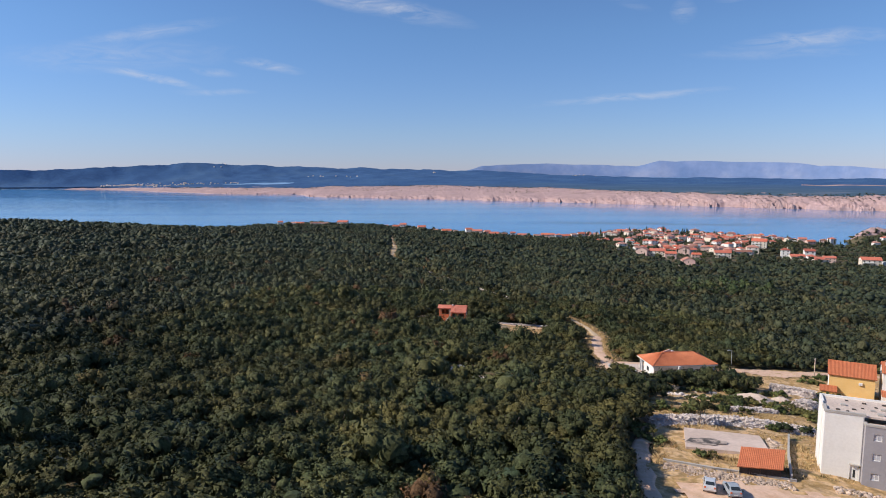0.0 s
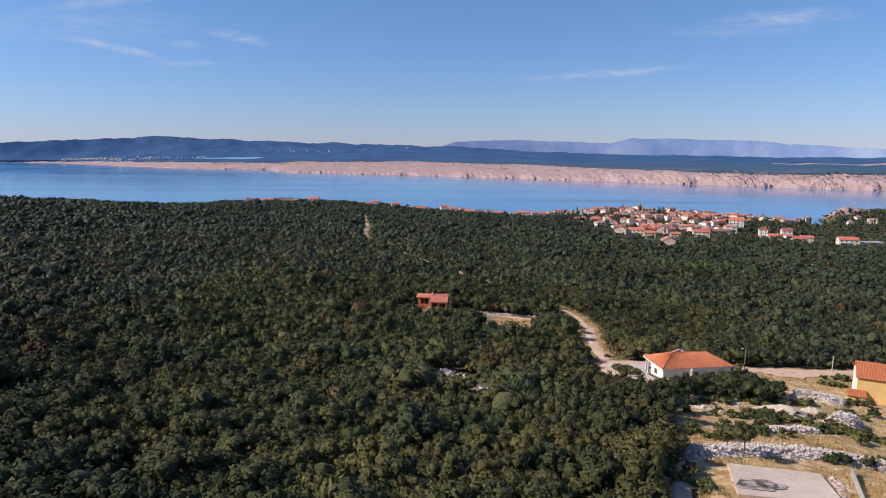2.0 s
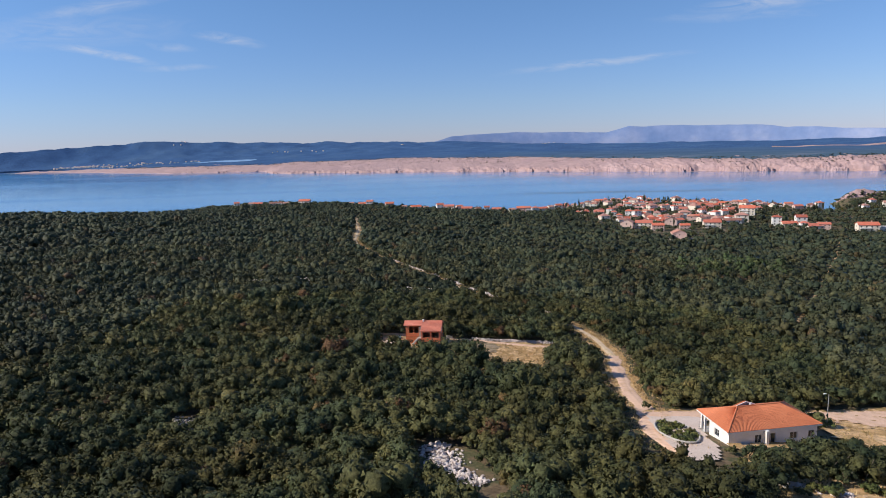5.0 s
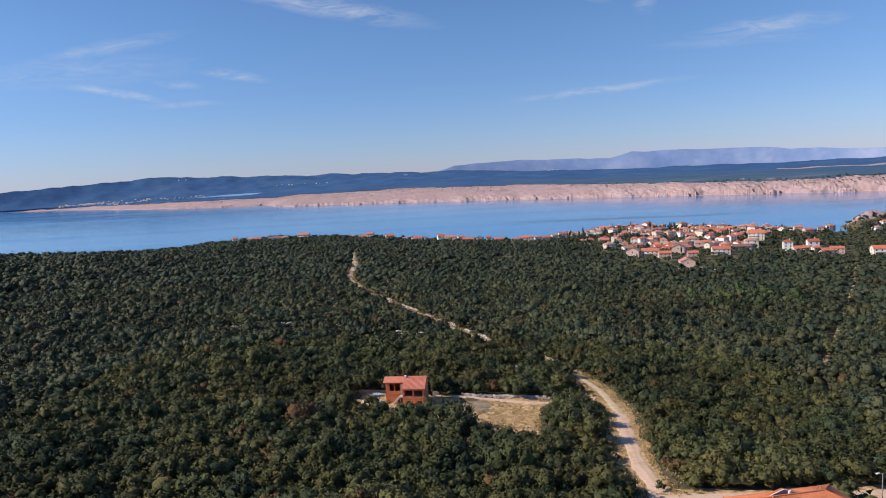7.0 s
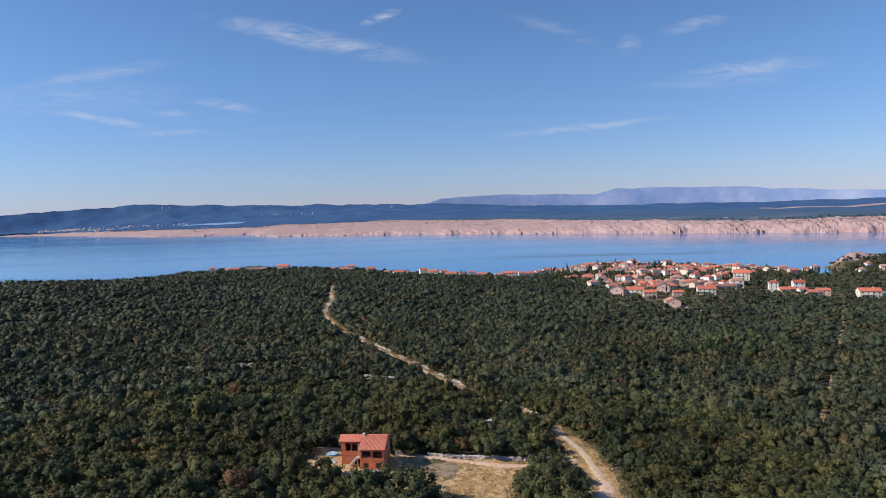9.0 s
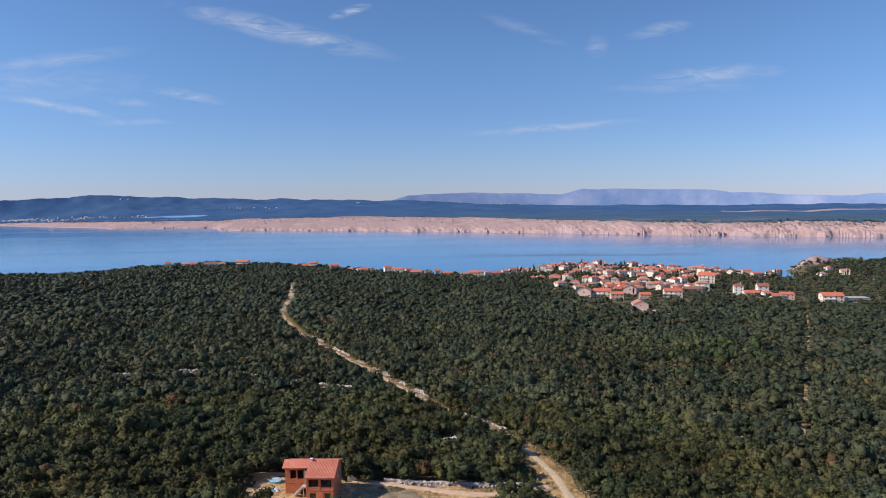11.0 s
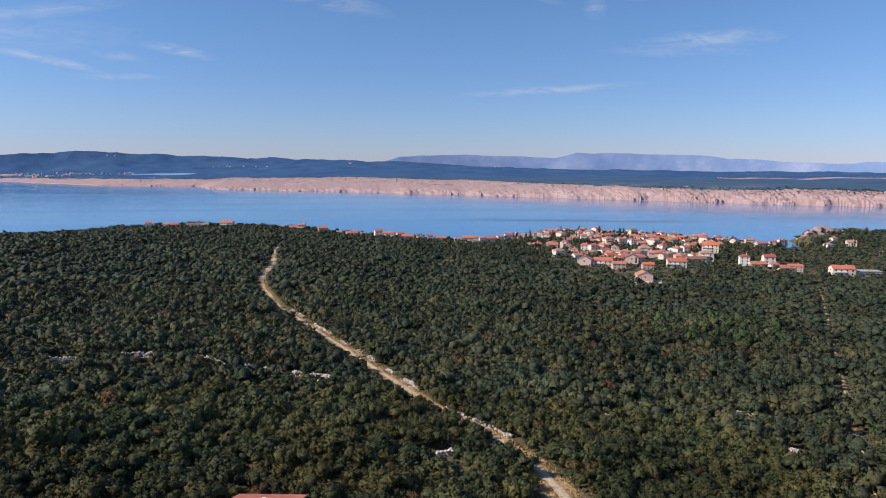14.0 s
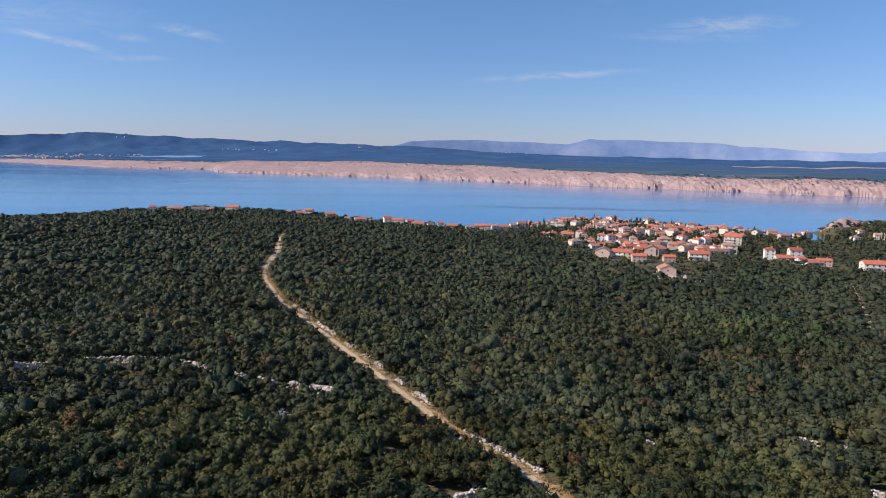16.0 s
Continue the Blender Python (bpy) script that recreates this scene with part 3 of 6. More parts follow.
def patch(name, poly, mat, lift, label, category, step=1.0, rough=0.0, ragged=1.2, seed=1):
    """A surface laid on the slope inside an outline, with a ragged rim."""
    p = np.array(poly)
    xs, ys = np.arange(p[:, 0].min() - 2, p[:, 0].max() + 2, step), np.arange(p[:, 1].min() - 2, p[:, 1].max() + 2, step)
    gx, gy = np.meshgrid(xs, ys)
    z = ground(gx, gy) + lift + rough * wave(gx, gy, 4.5, seed) + 0.5 * rough * wave(gx, gy, 1.9, seed + 1)
    keep = inside(gx + ragged * wave(gx, gy, 9, seed + 2) + 0.5 * ragged * wave(gx, gy, 3, seed + 4), gy + ragged * wave(gx, gy, 8, seed + 3), poly)
    i = np.arange(gx.size).reshape(gx.shape)
    f = np.stack([i[:-1, :-1], i[:-1, 1:], i[1:, 1:], i[1:, :-1]], -1).reshape(-1, 4)
    f = f[keep.ravel()[f].all(1)]
    used, f = np.unique(f, return_inverse=True)
    v = np.stack([gx, gy, z], -1).reshape(-1, 3)[used]
    return tagged(new(name, mesh_from(name, v, f.reshape(-1, 4), mat, True)), label, category, kind="structure")


TRACK = [(46.0, 152.5), (43.2, 157), (43.4, 166), (45.6, 174), (47.0, 180.2), (47.9, 192.7), (50.4, 206.3), (55.0, 226.7), (56.2, 247.1), (54.4, 266.3), (51.0, 278.8)]
PATH = [(51.0, 278.8), (47.4, 288.8), (39.7, 300.3), (28.8, 328.7), (18.1, 357.0), (1.9, 397.8), (-20.4, 452.2), (-36.3, 508.9), (-43.1, 545.1), (-47.6, 634.7), (-57.8, 725.3), (-61.2, 806.9)]
EDGE_TRACK = [(22.5, 52), (24.2, 64), (25.8, 77), (28.6, 90), (33.0, 100), (37.5, 104.5)]
DRIVE = [(45.8, 176.0), (54, 176), (64, 176.3), (76, 177.5), (90, 179), (107, 180.5), (127, 183)]
SETTLED = [(20.5, 45.3), (24.0, 70.3), (29.3, 90.7), (32.2, 104.3), (35.5, 113), (39, 122), (44, 131), (51, 139), (60, 145), (70, 149), (74.8, 156.4), (77.1, 172.3), (86.1, 181.5), (109.9, 185.0), (141.7, 188.4), (170.0, 136.0), (147.3, 45.3), (90.7, 22.7), (34.0, 28.3)]
TOWN = [(170.0, 634.7), (222.1, 598.4), (262.9, 612.0), (296.9, 651.7), (374.0, 651.7), (476.0, 634.7), (589.3, 646.0), (634.7, 725.3), (634.7, 861.3), (589.3, 940.7), (487.3, 1020.0), (374.0, 1076.7), (226.7, 1116.3), (136.0, 1088.0), (170.0, 963.3), (204.0, 861.3)]
SIDE_PATH = [(114, 240), (126, 262), (151, 296), (180, 335), (217, 386), (259, 443), (310, 512), (365, 590), (378, 606)]
FIELD = [(-10.2, 245.9), (6.8, 245.9), (14.7, 241.4), (40.8, 239.1), (38.5, 228.9), (35.1, 221.0), (31.0, 205.5), (25.0, 206.5), (15.5, 218.0), (8.0, 222.0), (0.0, 223.6), (-8.5, 230.5)]
patch("clearing", SETTLED, dry_grass, 0.30, "dry yellow grass and bare soil round the houses", "grass", 1.2, 0.11, seed=3)
patch("field", FIELD, dry_grass, 0.28, "dry mown grass field beside an unfinished house", "grass", 1.0, 0.10, seed=8)
patch("bare_soil", [(12, 239), (21, 238), (28, 233), (21, 226), (14, 224), (11, 229)], tilled, 0.38, "grey-brown bare soil beside the unfinished house", "soil", 0.8, 0.08, seed=33)
ribbon("grassy_track", TRACK[7:], 2.2, grassy_dirt, 0.27, "two dry ruts through golden grass", "track", 0.08, 4)
ribbon("dirt_track", TRACK[:8], 3.5, dirt, 0.26, "pale dirt track through the scrub", "track", 0.08, 2)
ribbon("path_verge", PATH, 5.0, dry_grass, 0.12, "dry grass verge along the footpath", "grass", 0.0, 45)
ribbon("track_verge", TRACK[4:], 6.6, dry_grass, 0.12, "dry grass verge along the dirt track", "grass", 0.0, 47)
ribbon("side_path", SIDE_PATH, 1.5, dry_grass, 0.15, "overgrown grassy firebreak in the wood", "path", 0.0, 49)
ribbon("dirt_path", PATH, 2.3, grassy_dirt, 0.26, "stony footpath running down to the sea", "path", 0.06, 5)
ribbon("field_path", [(11.5, 243.2), (17.3, 241.6), (26.4, 238.4), (35.3, 235.4), (44, 236.2), (53.3, 240.4)], 2.4, dirt, 0.42, "faint dirt drive along the field", "track", 0.04, 9)
ribbon("edge_track", EDGE_TRACK, 2.6, dirt, 0.40, "stony dirt track along the edge of the wood", "track", 0.03, 13)
ribbon("drive_verge", DRIVE, 9.0, dry_grass, 0.24, "dry grass along the gravel drive", "grass", 0.0, 12)
patch("front_garden", [(49, 143), (52, 149), (51, 158), (60, 160), (73, 162), (80, 158), (74, 146), (60, 140)], dry_grass, 0.33, "dry grass before the bungalow", "grass", 0.8, 0.05, seed=19)
ribbon("driveway", DRIVE, 4.4, dirt, 0.40, "pale dirt drive behind the bungalow", "driveway", 0.03, 11)
patch("gravel_spill", [(83, 171.5), (92, 171), (103, 173.5), (106, 179), (96, 182), (84, 179)], dirt, 0.43, "pale spread gravel beside the drive", "gravel", 0.8, 0.10, 1.8, seed=29)
patch("forecourt", [(44, 150), (43, 160), (45, 176), (52, 178), (56, 172), (52.5, 166), (51, 158), (49, 151)], gravel, 0.34, "pale gravel forecourt round a garden bed", "forecourt", 0.7, 0.02, 0.4, seed=17)
patch("house_yard", [(218, 590), (250, 586), (260, 606), (242, 626), (224, 620)], gravel, 0.5, "pale bare yard before a pink house", "yard", 1.5, 0.1, seed=23)
patch("parking_yard", [(25.5, 63.5), (29.5, 80.5), (38.5, 81.0), (47.6, 78.2), (68.0, 68.0), (68.0, 51.0), (24.9, 51.0)], dirt, 0.44, "bare earth yard where cars are parked", "yard", 1.0, 0.06, seed=15)

# ---- woods ----
rng = np.random.RandomState(7)
ICO = np.array([(0, 0, 1)] + [(0.894 * math.cos(a), 0.894 * math.sin(a), 0.447) for a in np.arange(5) * 2 * math.pi / 5] + [(0.894 * math.cos(a), 0.894 * math.sin(a), -0.447) for a in (np.arange(5) + 0.5) * 2 * math.pi / 5] + [(0, 0, -1)])
ICO_F = np.array([(0, 1 + i, 1 + (i + 1) % 5) for i in range(5)] + [(1 + i, 6 + i, 1 + (i + 1) % 5) for i in range(5)] + [(6 + i, 6 + (i + 1) % 5, 1 + (i + 1) % 5) for i in range(5)] + [(11, 6 + (i + 1) % 5, 6 + i) for i in range(5)])


def finer(verts, tris):
    """Splits every triangle of a ball in four and rounds it."""
    verts, mid, out = [np.array(v, float) for v in verts], {}, []

    def half(i, j):
        k = (min(i, j), max(i, j))
        if k not in mid:
            m = verts[i] + verts[j]
            verts.append(m / np.linalg.norm(m))
            mid[k] = len(verts) - 1
        return mid[k]

    for p, q, r in tris:
        pq, qr, rp = half(p, q), half(q, r), half(r, p)
        out += [(p, pq, rp), (pq, q, qr), (rp, qr, r), (pq, qr, rp)]
    return np.array(verts), np.array(out)


BALL, BALL_F = finer(ICO, ICO_F)


def crown(lobes, leaves, size, seed, tall=1.0, spread=0.40, fine=False):
    """A crown about one metre in radius standing on z = 0: leaf clumps over a few uneven lobes. Returns corners, triangles and soft normals."""
    r = np.random.RandomState(seed)
    ball0, tris0 = (BALL, BALL_F) if fine else (ICO, ICO_F)
    turn, out = np.arange(lobes) * 2.4 + r.uniform(0, 1, lobes), spread * 2.0 * ((np.arange(lobes) + 0.2) / lobes) ** 0.5
    cs = np.c_[out * np.cos(turn), out * np.sin(turn), (r.uniform(0.62, 1.18, lobes) - 0.32 * out**2) * tall]
    rad = r.uniform(0.68, 1.2, lobes) * 0.95 / max(lobes, 2) ** 0.47
    heart = np.array((0, 0, 0.45 * tall))
    verts, tris, norms = [], [], []
    for c, q in zip(cs, rad):
        ball = ball0 @ np.linalg.qr(r.normal(size=(3, 3)))[0]
        way = ball.copy()
        ball = ball * r.uniform(0.74, 1.2, (len(ball), 1))
        side = np.cross(ball[tris0[:, 1]] - ball[tris0[:, 0]], ball[tris0[:, 2]] - ball[tris0[:, 0]])
        sign = np.sign((side * ball[tris0[:, 0]]).sum(1))
        f = np.where(sign[:, None] > 0, tris0, tris0[:, ::-1])
        tris.append(f[side[:, 2] * sign > -0.25 * np.linalg.norm(side, axis=1)] + len(ball) * len(verts))
        at = ball * q * 0.80 * (1, 1, 1.05 * tall**0.5) + c
        verts.append(at)
        big = at - heart
        norms.append(0.8 * way + 0.35 * big / np.linalg.norm(big, axis=1, keepdims=True) + r.normal(0, 0.3, way.shape))
    v, f, nn = [np.concatenate(verts)], [np.concatenate(tris)], [np.concatenate(norms)]
    n = leaves
    k = r.randint(0, lobes, n)
    way = r.normal(size=(n, 3)) + (0, 0, 0.6)
    way /= np.linalg.norm(way, axis=1, keepdims=True)
    p = cs[k] + way * (rad[k] * (0.78 + 0.5 * r.rand(n) ** 1.3))[:, None] * (1, 1, tall**0.5)
    nor = way + (0, 0, 0.15) + r.normal(0, 0.55, (n, 3))
    nor /= np.linalg.norm(nor, axis=1, keepdims=True)
    a = np.cross(nor, r.normal(size=(n, 3)))
    a /= np.linalg.norm(a, axis=1, keepdims=True)
    b = np.cross(nor, a)
    s = size * r.uniform(0.6, 1.4, (n, 1))
    w = size * r.uniform(0.5, 1.1, (n, 1))
    tip = np.stack([p - a * s - b * w * 0.5, p + a * s - b * w * 0.6 + nor * s * 0.2, p + b * w * 1.3 + a * s * r.uniform(-0.5, 0.5, (n, 1)) - nor * s * 0.15], 1)
    base = len(v[0]) + 3 * np.arange(n)[:, None]
    big = p - heart
    soft = 0.75 * way + 0.25 * big / np.linalg.norm(big, axis=1, keepdims=True) + 0.34 * nor
    v.append(tip.reshape(-1, 3))
    f.append(base + (0, 1, 2))
    nn.append(np.repeat(soft, 3, 0))
    nn = np.concatenate(nn)
    return np.concatenate(v), np.concatenate(f), nn / np.linalg.norm(nn, axis=1, keepdims=True)


def leaf_mesh(name, verts, tris, norms, mat):
    """A mesh of leaf clumps that is lit as round masses."""
    me = mesh_from(name, verts, tris, mat, True)
    me.attributes.new("custom_normal", "FLOAT_VECTOR", "POINT").data.foreach_set("vector", np.asarray(norms, np.float32).ravel())
    return me


def leafy(name, shape, scale, lift, mat, parent):
    """A crown as a part of a tree, shrub or pot plant."""
    v, f, n = shape
    n = n / np.array(scale)
    ob = new(name, leaf_mesh(name, v * scale + lift, f, n / np.linalg.norm(n, axis=1, keepdims=True), mat))
    ob.parent = parent
    return ob


def path_gap(x, y, line):
    """The distance from points to a polyline."""
    best = np.full(np.shape(x), 1e9)
    for (x0, y0), (x1, y1) in zip(line, line[1:]):
        dx, dy = x1 - x0, y1 - y0
        t = np.clip(((x - x0) * dx + (y - y0) * dy) / (dx * dx + dy * dy + 1e-9), 0, 1)
        best = np.minimum(best, np.hypot(x - x0 - t * dx, y - y0 - t * dy))
    return best


GLADES = [(4.8, 156.0, 4.6), (-1.1, 310.5, 4.6), (-54.4, 130.3, 4.6), (-40.8, 172.2, 4.0), (-61.2, 174.5, 4.0), (121.3, 301.4, 4.6), (133.7, 302.5, 4.0), (119.0, 276.5, 4.6), (-68.0, 338.8, 5.7), (-47.6, 341.1, 4.6), (35.1, 261.7, 4.6), (31.7, 273.1, 4.6), (22.7, 291.2, 3.5), (37.1, 273.0, 3.0), (82.5, 300.5, 3.0), (61.5, 353.5, 2.6), (5.8, 150.0, 4.8), (8.6, 144.2, 4.6), (9.5, 139.5, 3.6), (10.0, 135.8, 3.2), (10.2, 132.6, 2.6)]
OPEN_SPOTS = [(6.5, 223.8, 5.0), (2.5, 224.8, 4.2), (10.5, 221.5, 4.0), (22, 211.5, 4.6), (27.5, 207.5, 5.0), (33, 211, 4.6), (230, 594, 11), (224, 607, 9), (245, 590, 10), (254, 602, 8), (60, 162, 13.5), (54, 161, 10), (66, 162, 12.5), (49, 168, 7), (47, 154, 6), (43, 154, 4.5), (44, 162, 5), (45, 147.5, 4.5), (50, 148, 4.5), (39.5, 153, 4.0), (38.5, 158, 4.0), (39, 164, 3.5), (100, 178, 7), (84, 176, 5), (600, 920, 11), (618, 917, 12), (636, 913, 9), (236, 605, 11)]


FRONT_ROW = [(241, 680), (233, 697), (216, 696), (271, 687), (307, 705), (228, 753), (263, 803), (270, 741), (304, 784), (312, 766), (348, 746), (372, 815), (320, 759), (269, 764), (272, 724), (333, 773)]
MIDDLE_ROW = [(230, 843), (274, 923), (300, 961), (307, 935), (316, 933), (320, 873), (338, 879), (382, 925), (415, 963), (412, 918), (444, 931), (419, 868), (464, 929), (469, 916), (472, 906), (476, 900), (346, 869), (401, 880)]
BACK_ROW = [(208, 970), (222, 981), (233, 980), (249, 999), (261, 1009), (273, 1026), (288, 1043), (298, 1044), (318, 1042), (332, 1035), (344, 1022), (363, 1004), (378, 998), (389, 997), (410, 964), (420, 953), (446, 948), (454, 934)]
EAST_ROW = [(386, 724), (395, 716), (421, 738), (404, 704), (407, 692), (416, 690), (422, 684), (446, 669), (499, 894), (490, 858), (514, 869), (522, 864), (522, 856), (566, 842), (603, 851), (608, 887)]
WEST_ROW = [(-258, 1024), (-238, 1032), (-226, 1020), (-199, 1014), (-184, 1012), (-157, 1014), (-94, 1070), (-75, 1048), (-64, 1042), (-33, 998), (-11, 976), (5, 960), (19, 956), (38, 950), (50, 936), (65, 950), (73, 922), (87, 920), (99, 914), (112, 912), (131, 902), (141, 888), (152, 900), (162, 904), (176, 926), (188, 930)]
OLD_WALL = [(-76, 338.3), (-65, 343), (-55.5, 350.5), (-38.6, 352.5), (-27.8, 346.7), (-12.5, 338.3), (2, 333), (8, 331)]
FIELD_WALL = [(18, 243.4), (28, 242.0), (39, 241.2), (50, 241.5)]


def plant(spacing, x0, x1, y0, y1, seed):
    """Trunk places on a shaken grid, off the tracks, clearings, houses and sea."""
    r = np.random.RandomState(seed)
    gx, gy = np.meshgrid(np.arange(x0, x1, spacing), np.arange(y0, y1, spacing))
    gx = (gx + r.uniform(-0.48, 0.48, gx.shape) * spacing).ravel()
    gy = (gy + r.uniform(-0.48, 0.48, gy.shape) * spacing).ravel()
    keep = (gy < shore(gx) - 14) & (path_gap(gx, gy, TRACK) > 4.2) & ((path_gap(gx + 1.8, gy + 2.2, TRACK) > 4.0) | (gy > 255)) & (path_gap(gx, gy, PATH) > np.interp(gy, [284, 289, 311, 317, 450, 640, 720], [3.5, 2.9, 2.9, 4.0, 3.8, 3.4, 2.4])) & (path_gap(gx, gy + 2.8, PATH) > np.interp(gy, [281, 286, 308, 314, 450, 640, 720], [3.5, 2.7, 2.7, 4.6, 4.4, 3.7, 2.6]))
    keep &= ~inside(gx, gy, SETTLED) & ~inside(gx, gy, FIELD) & (path_gap(gx, gy, DRIVE) > 3.5) & (path_gap(gx, gy, EDGE_TRACK) > 4.4) & (path_gap(gx, gy, SIDE_PATH) > np.interp(gy, [260, 420], [1.5, 1.3]) + 1.7 * wave(gx, gy, 38, 33))
    keep &= (path_gap(gx, gy + 2.6, OLD_WALL) > 3.3 + 1.2 * wave(gx, gy, 17, 35)) & (path_gap(gx, gy + 2.0, FIELD_WALL) > 2.6)
    for x, y in FRONT_ROW + MIDDLE_ROW + BACK_ROW + EAST_ROW + WEST_ROW:
        keep &= np.hypot(gx - x, (gy - y + 9) * 0.6) > (14.0 if x < 170 else 12.5 if y < 770 else 15.0 if y > 960 and x < 300 else 9.5)
    for x, y, q in GLADES + OPEN_SPOTS:
        keep &= np.hypot(gx - x, gy - y) > q
    return gx[keep], gy[keep]


EYE_LINE = [(0.0, 0.0), (-1.9, 34.0), (6.8, 74.8), (16.4, 113.3), (18.9, 165.5)]


def in_view(x, y, margin):
    a = np.degrees(np.arctan2(x, y + 10))
    return (a > -40 - margin) & (a < 48 + margin) & (y > 45)


def joined_wood(name, x, y, radius, templates, seed, label, low=1.0, mat=None, floor_z=ground):
    """Many crowns in one mesh, each turned, scaled and tinted for itself."""
    r = np.random.RandomState(seed)
    kind = r.randint(0, len(templates), len(x))
    tint = np.clip(r.beta(2.0, 2.2, len(x)) + 1.1 * (r.rand(len(x)) < 0.022), 0, 1.7)
    vs, fs, ts, ns, base = [], [], [], [], 0
    for k, (v, f, nor) in enumerate(templates):
        who = np.flatnonzero(kind == k)
        if not len(who):
            continue
        a, q = r.uniform(0, 2 * np.pi, len(who)), radius * np.exp(r.normal(0, 0.22, len(who)))
        q *= np.interp(path_gap(x[who], y[who], TRACK), [4.5, 9.0], [0.68, 1.0]) ** (y[who] < 262)
        h = low * q * r.uniform(0.8, 1.2, len(who))
        c, s = np.cos(a)[:, None] * q[:, None], np.sin(a)[:, None] * q[:, None]
        X = v[:, 0] * c - v[:, 1] * s + x[who][:, None]
        Y = v[:, 0] * s + v[:, 1] * c + y[who][:, None]
        Z = v[:, 2] * h[:, None] + (floor_z(x[who], y[who]) + 0.4)[:, None]
        ca, sa = np.cos(a)[:, None], np.sin(a)[:, None]
        ns.append(np.stack([nor[:, 0] * ca - nor[:, 1] * sa, nor[:, 0] * sa + nor[:, 1] * ca, nor[:, 2] + 0 * ca], -1).reshape(-1, 3))
        vs.append(np.stack([X, Y, Z], -1).reshape(-1, 3))
        fs.append((f[None] + (base + len(v) * np.arange(len(who)))[:, None, None]).reshape(-1, 3))
        ts.append(np.repeat(tint[who], len(v)))
        base += len(v) * len(who)
    me = leaf_mesh(name, np.concatenate(vs), np.concatenate(fs), np.concatenate(ns), mat or leaf_forest)
    me.attributes.new("tint", "FLOAT", "POINT").data.foreach_set("value", np.concatenate(ts).astype(np.float32))
    return tagged(new(name, me), label, "woodland", kind="stuff")


def sight(x, y):
    """How near a place comes to the flight line while it lies ahead of it."""
    best = np.full(np.shape(x), 1e9)
    for ex, ey in resample(EYE_LINE, 9.0):
        dx, dy = x - ex, y - ey
        ok = (dy > 45) & (np.abs(dx) < 0.85 * dy)
        best = np.where(ok, np.minimum(best, np.hypot(dx, dy)), best)
    return best


near_x, near_y = plant(2.95, -260, 300, 45, 420, 1)
gap = sight(near_x, near_y)
seen = in_view(near_x, near_y, 4)
single = seen & (np.abs(near_x - 2) < 52) & (near_y > 88) & (near_y < 140)
single &= np.cumsum(single) <= 300
near = seen & (gap < 150) & ~single
mid_x, mid_y = plant(3.35, -320, 360, 45, 620, 2)
gap = sight(mid_x, mid_y)
middle = in_view(mid_x, mid_y, 4) & (gap >= 150) & (gap < 330)
joined_wood("scrub_oak_wood", near_x[near], near_y[near], 2.2, [crown(5, 270, 0.085, 40 + i) for i in range(14)], 2, "dense green scrub-oak wood with a few browning crowns")
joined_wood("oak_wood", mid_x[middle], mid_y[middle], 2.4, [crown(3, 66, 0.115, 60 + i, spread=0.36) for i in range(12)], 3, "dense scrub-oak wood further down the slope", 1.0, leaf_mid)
far_px, far_py = plant(5.1, -640, 780, 100, 1140, 4)
gap = sight(far_px, far_py)
town = inside(far_px, far_py, TOWN)
far = (gap >= 330) & in_view(far_px, far_py, 3) & ~(town & (rng.rand(len(far_px)) < 0.5))
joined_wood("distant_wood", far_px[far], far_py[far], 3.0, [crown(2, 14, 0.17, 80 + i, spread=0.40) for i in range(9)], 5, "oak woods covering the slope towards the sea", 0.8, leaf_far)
low_x, low_y = plant(2.8, -260, 300, 45, 420, 14)
low = in_view(low_x, low_y, 4) & (sight(low_x, low_y) < 240)
joined_wood("thicket", low_x[low], low_y[low], 1.9, [crown(1, 9, 0.16, 130 + i, spread=0.1) for i in range(8)], 15, "low dark thicket filling the gaps under the oaks", 0.75)
side_x, side_y = plant(13.0, -700, 860, -200, 1140, 6)
nearby = (side_x > -190) & (side_x < 230) & (side_y < 200)
side = ~in_view(side_x, side_y, 3) & ~nearby
joined_wood("outer_wood", side_x[side], side_y[side], 6.0, [crown(1, 6, 0.4, 95 + i, spread=0.1) for i in range(5)], 8, "oak woods further along the slope")

back_x, back_y = plant(5.4, -190, 230, -200, 200, 9)
back = ~in_view(back_x, back_y, 4)
joined_wood("back_wood", back_x[back], back_y[back], 3.1, [crown(2, 16, 0.18, 110 + i, spread=0.30) for i in range(6)], 10, "scrub-oak wood on the upper slope", 0.9)
r = np.random.RandomState(65)
a, q = r.uniform(0, 6.28, 90), r.rand(90) ** 0.5
joined_wood("light_grove", 186 + 36 * q * np.cos(a) + 0.25 * 40 * q * np.sin(a), 424 + 40 * q * np.sin(a), 2.9, [crown(3, 46, 0.125, 60 + i, spread=0.33) for i in range(9)], 66, "taller light green trees standing out of the oak wood", 1.25, leaf_light)
edge_x, edge_y = [], []
for line, reach, n in ((PATH[:9], 4.0, 520), (TRACK, 4.6, 260), (DRIVE, 4.6, 120), (OLD_WALL, 2.6, 160)):
    base = resample(line, 1.0)
    i = r.randint(0, len(base), n)
    off = r.uniform(0.75, 1.6, n) * reach * r.choice([-1, 1], n)
    way = np.gradient(base, axis=0)[i]
    edge_x.append(base[i, 0] + way[:, 1] * off)
    edge_y.append(base[i, 1] - way[:, 0] * off)
edge_x, edge_y = np.concatenate(edge_x), np.concatenate(edge_y)
free = ~inside(edge_x, edge_y, FIELD) & ~inside(edge_x, edge_y, SETTLED) & (np.hypot(edge_x - 58, edge_y - 163) > 15)
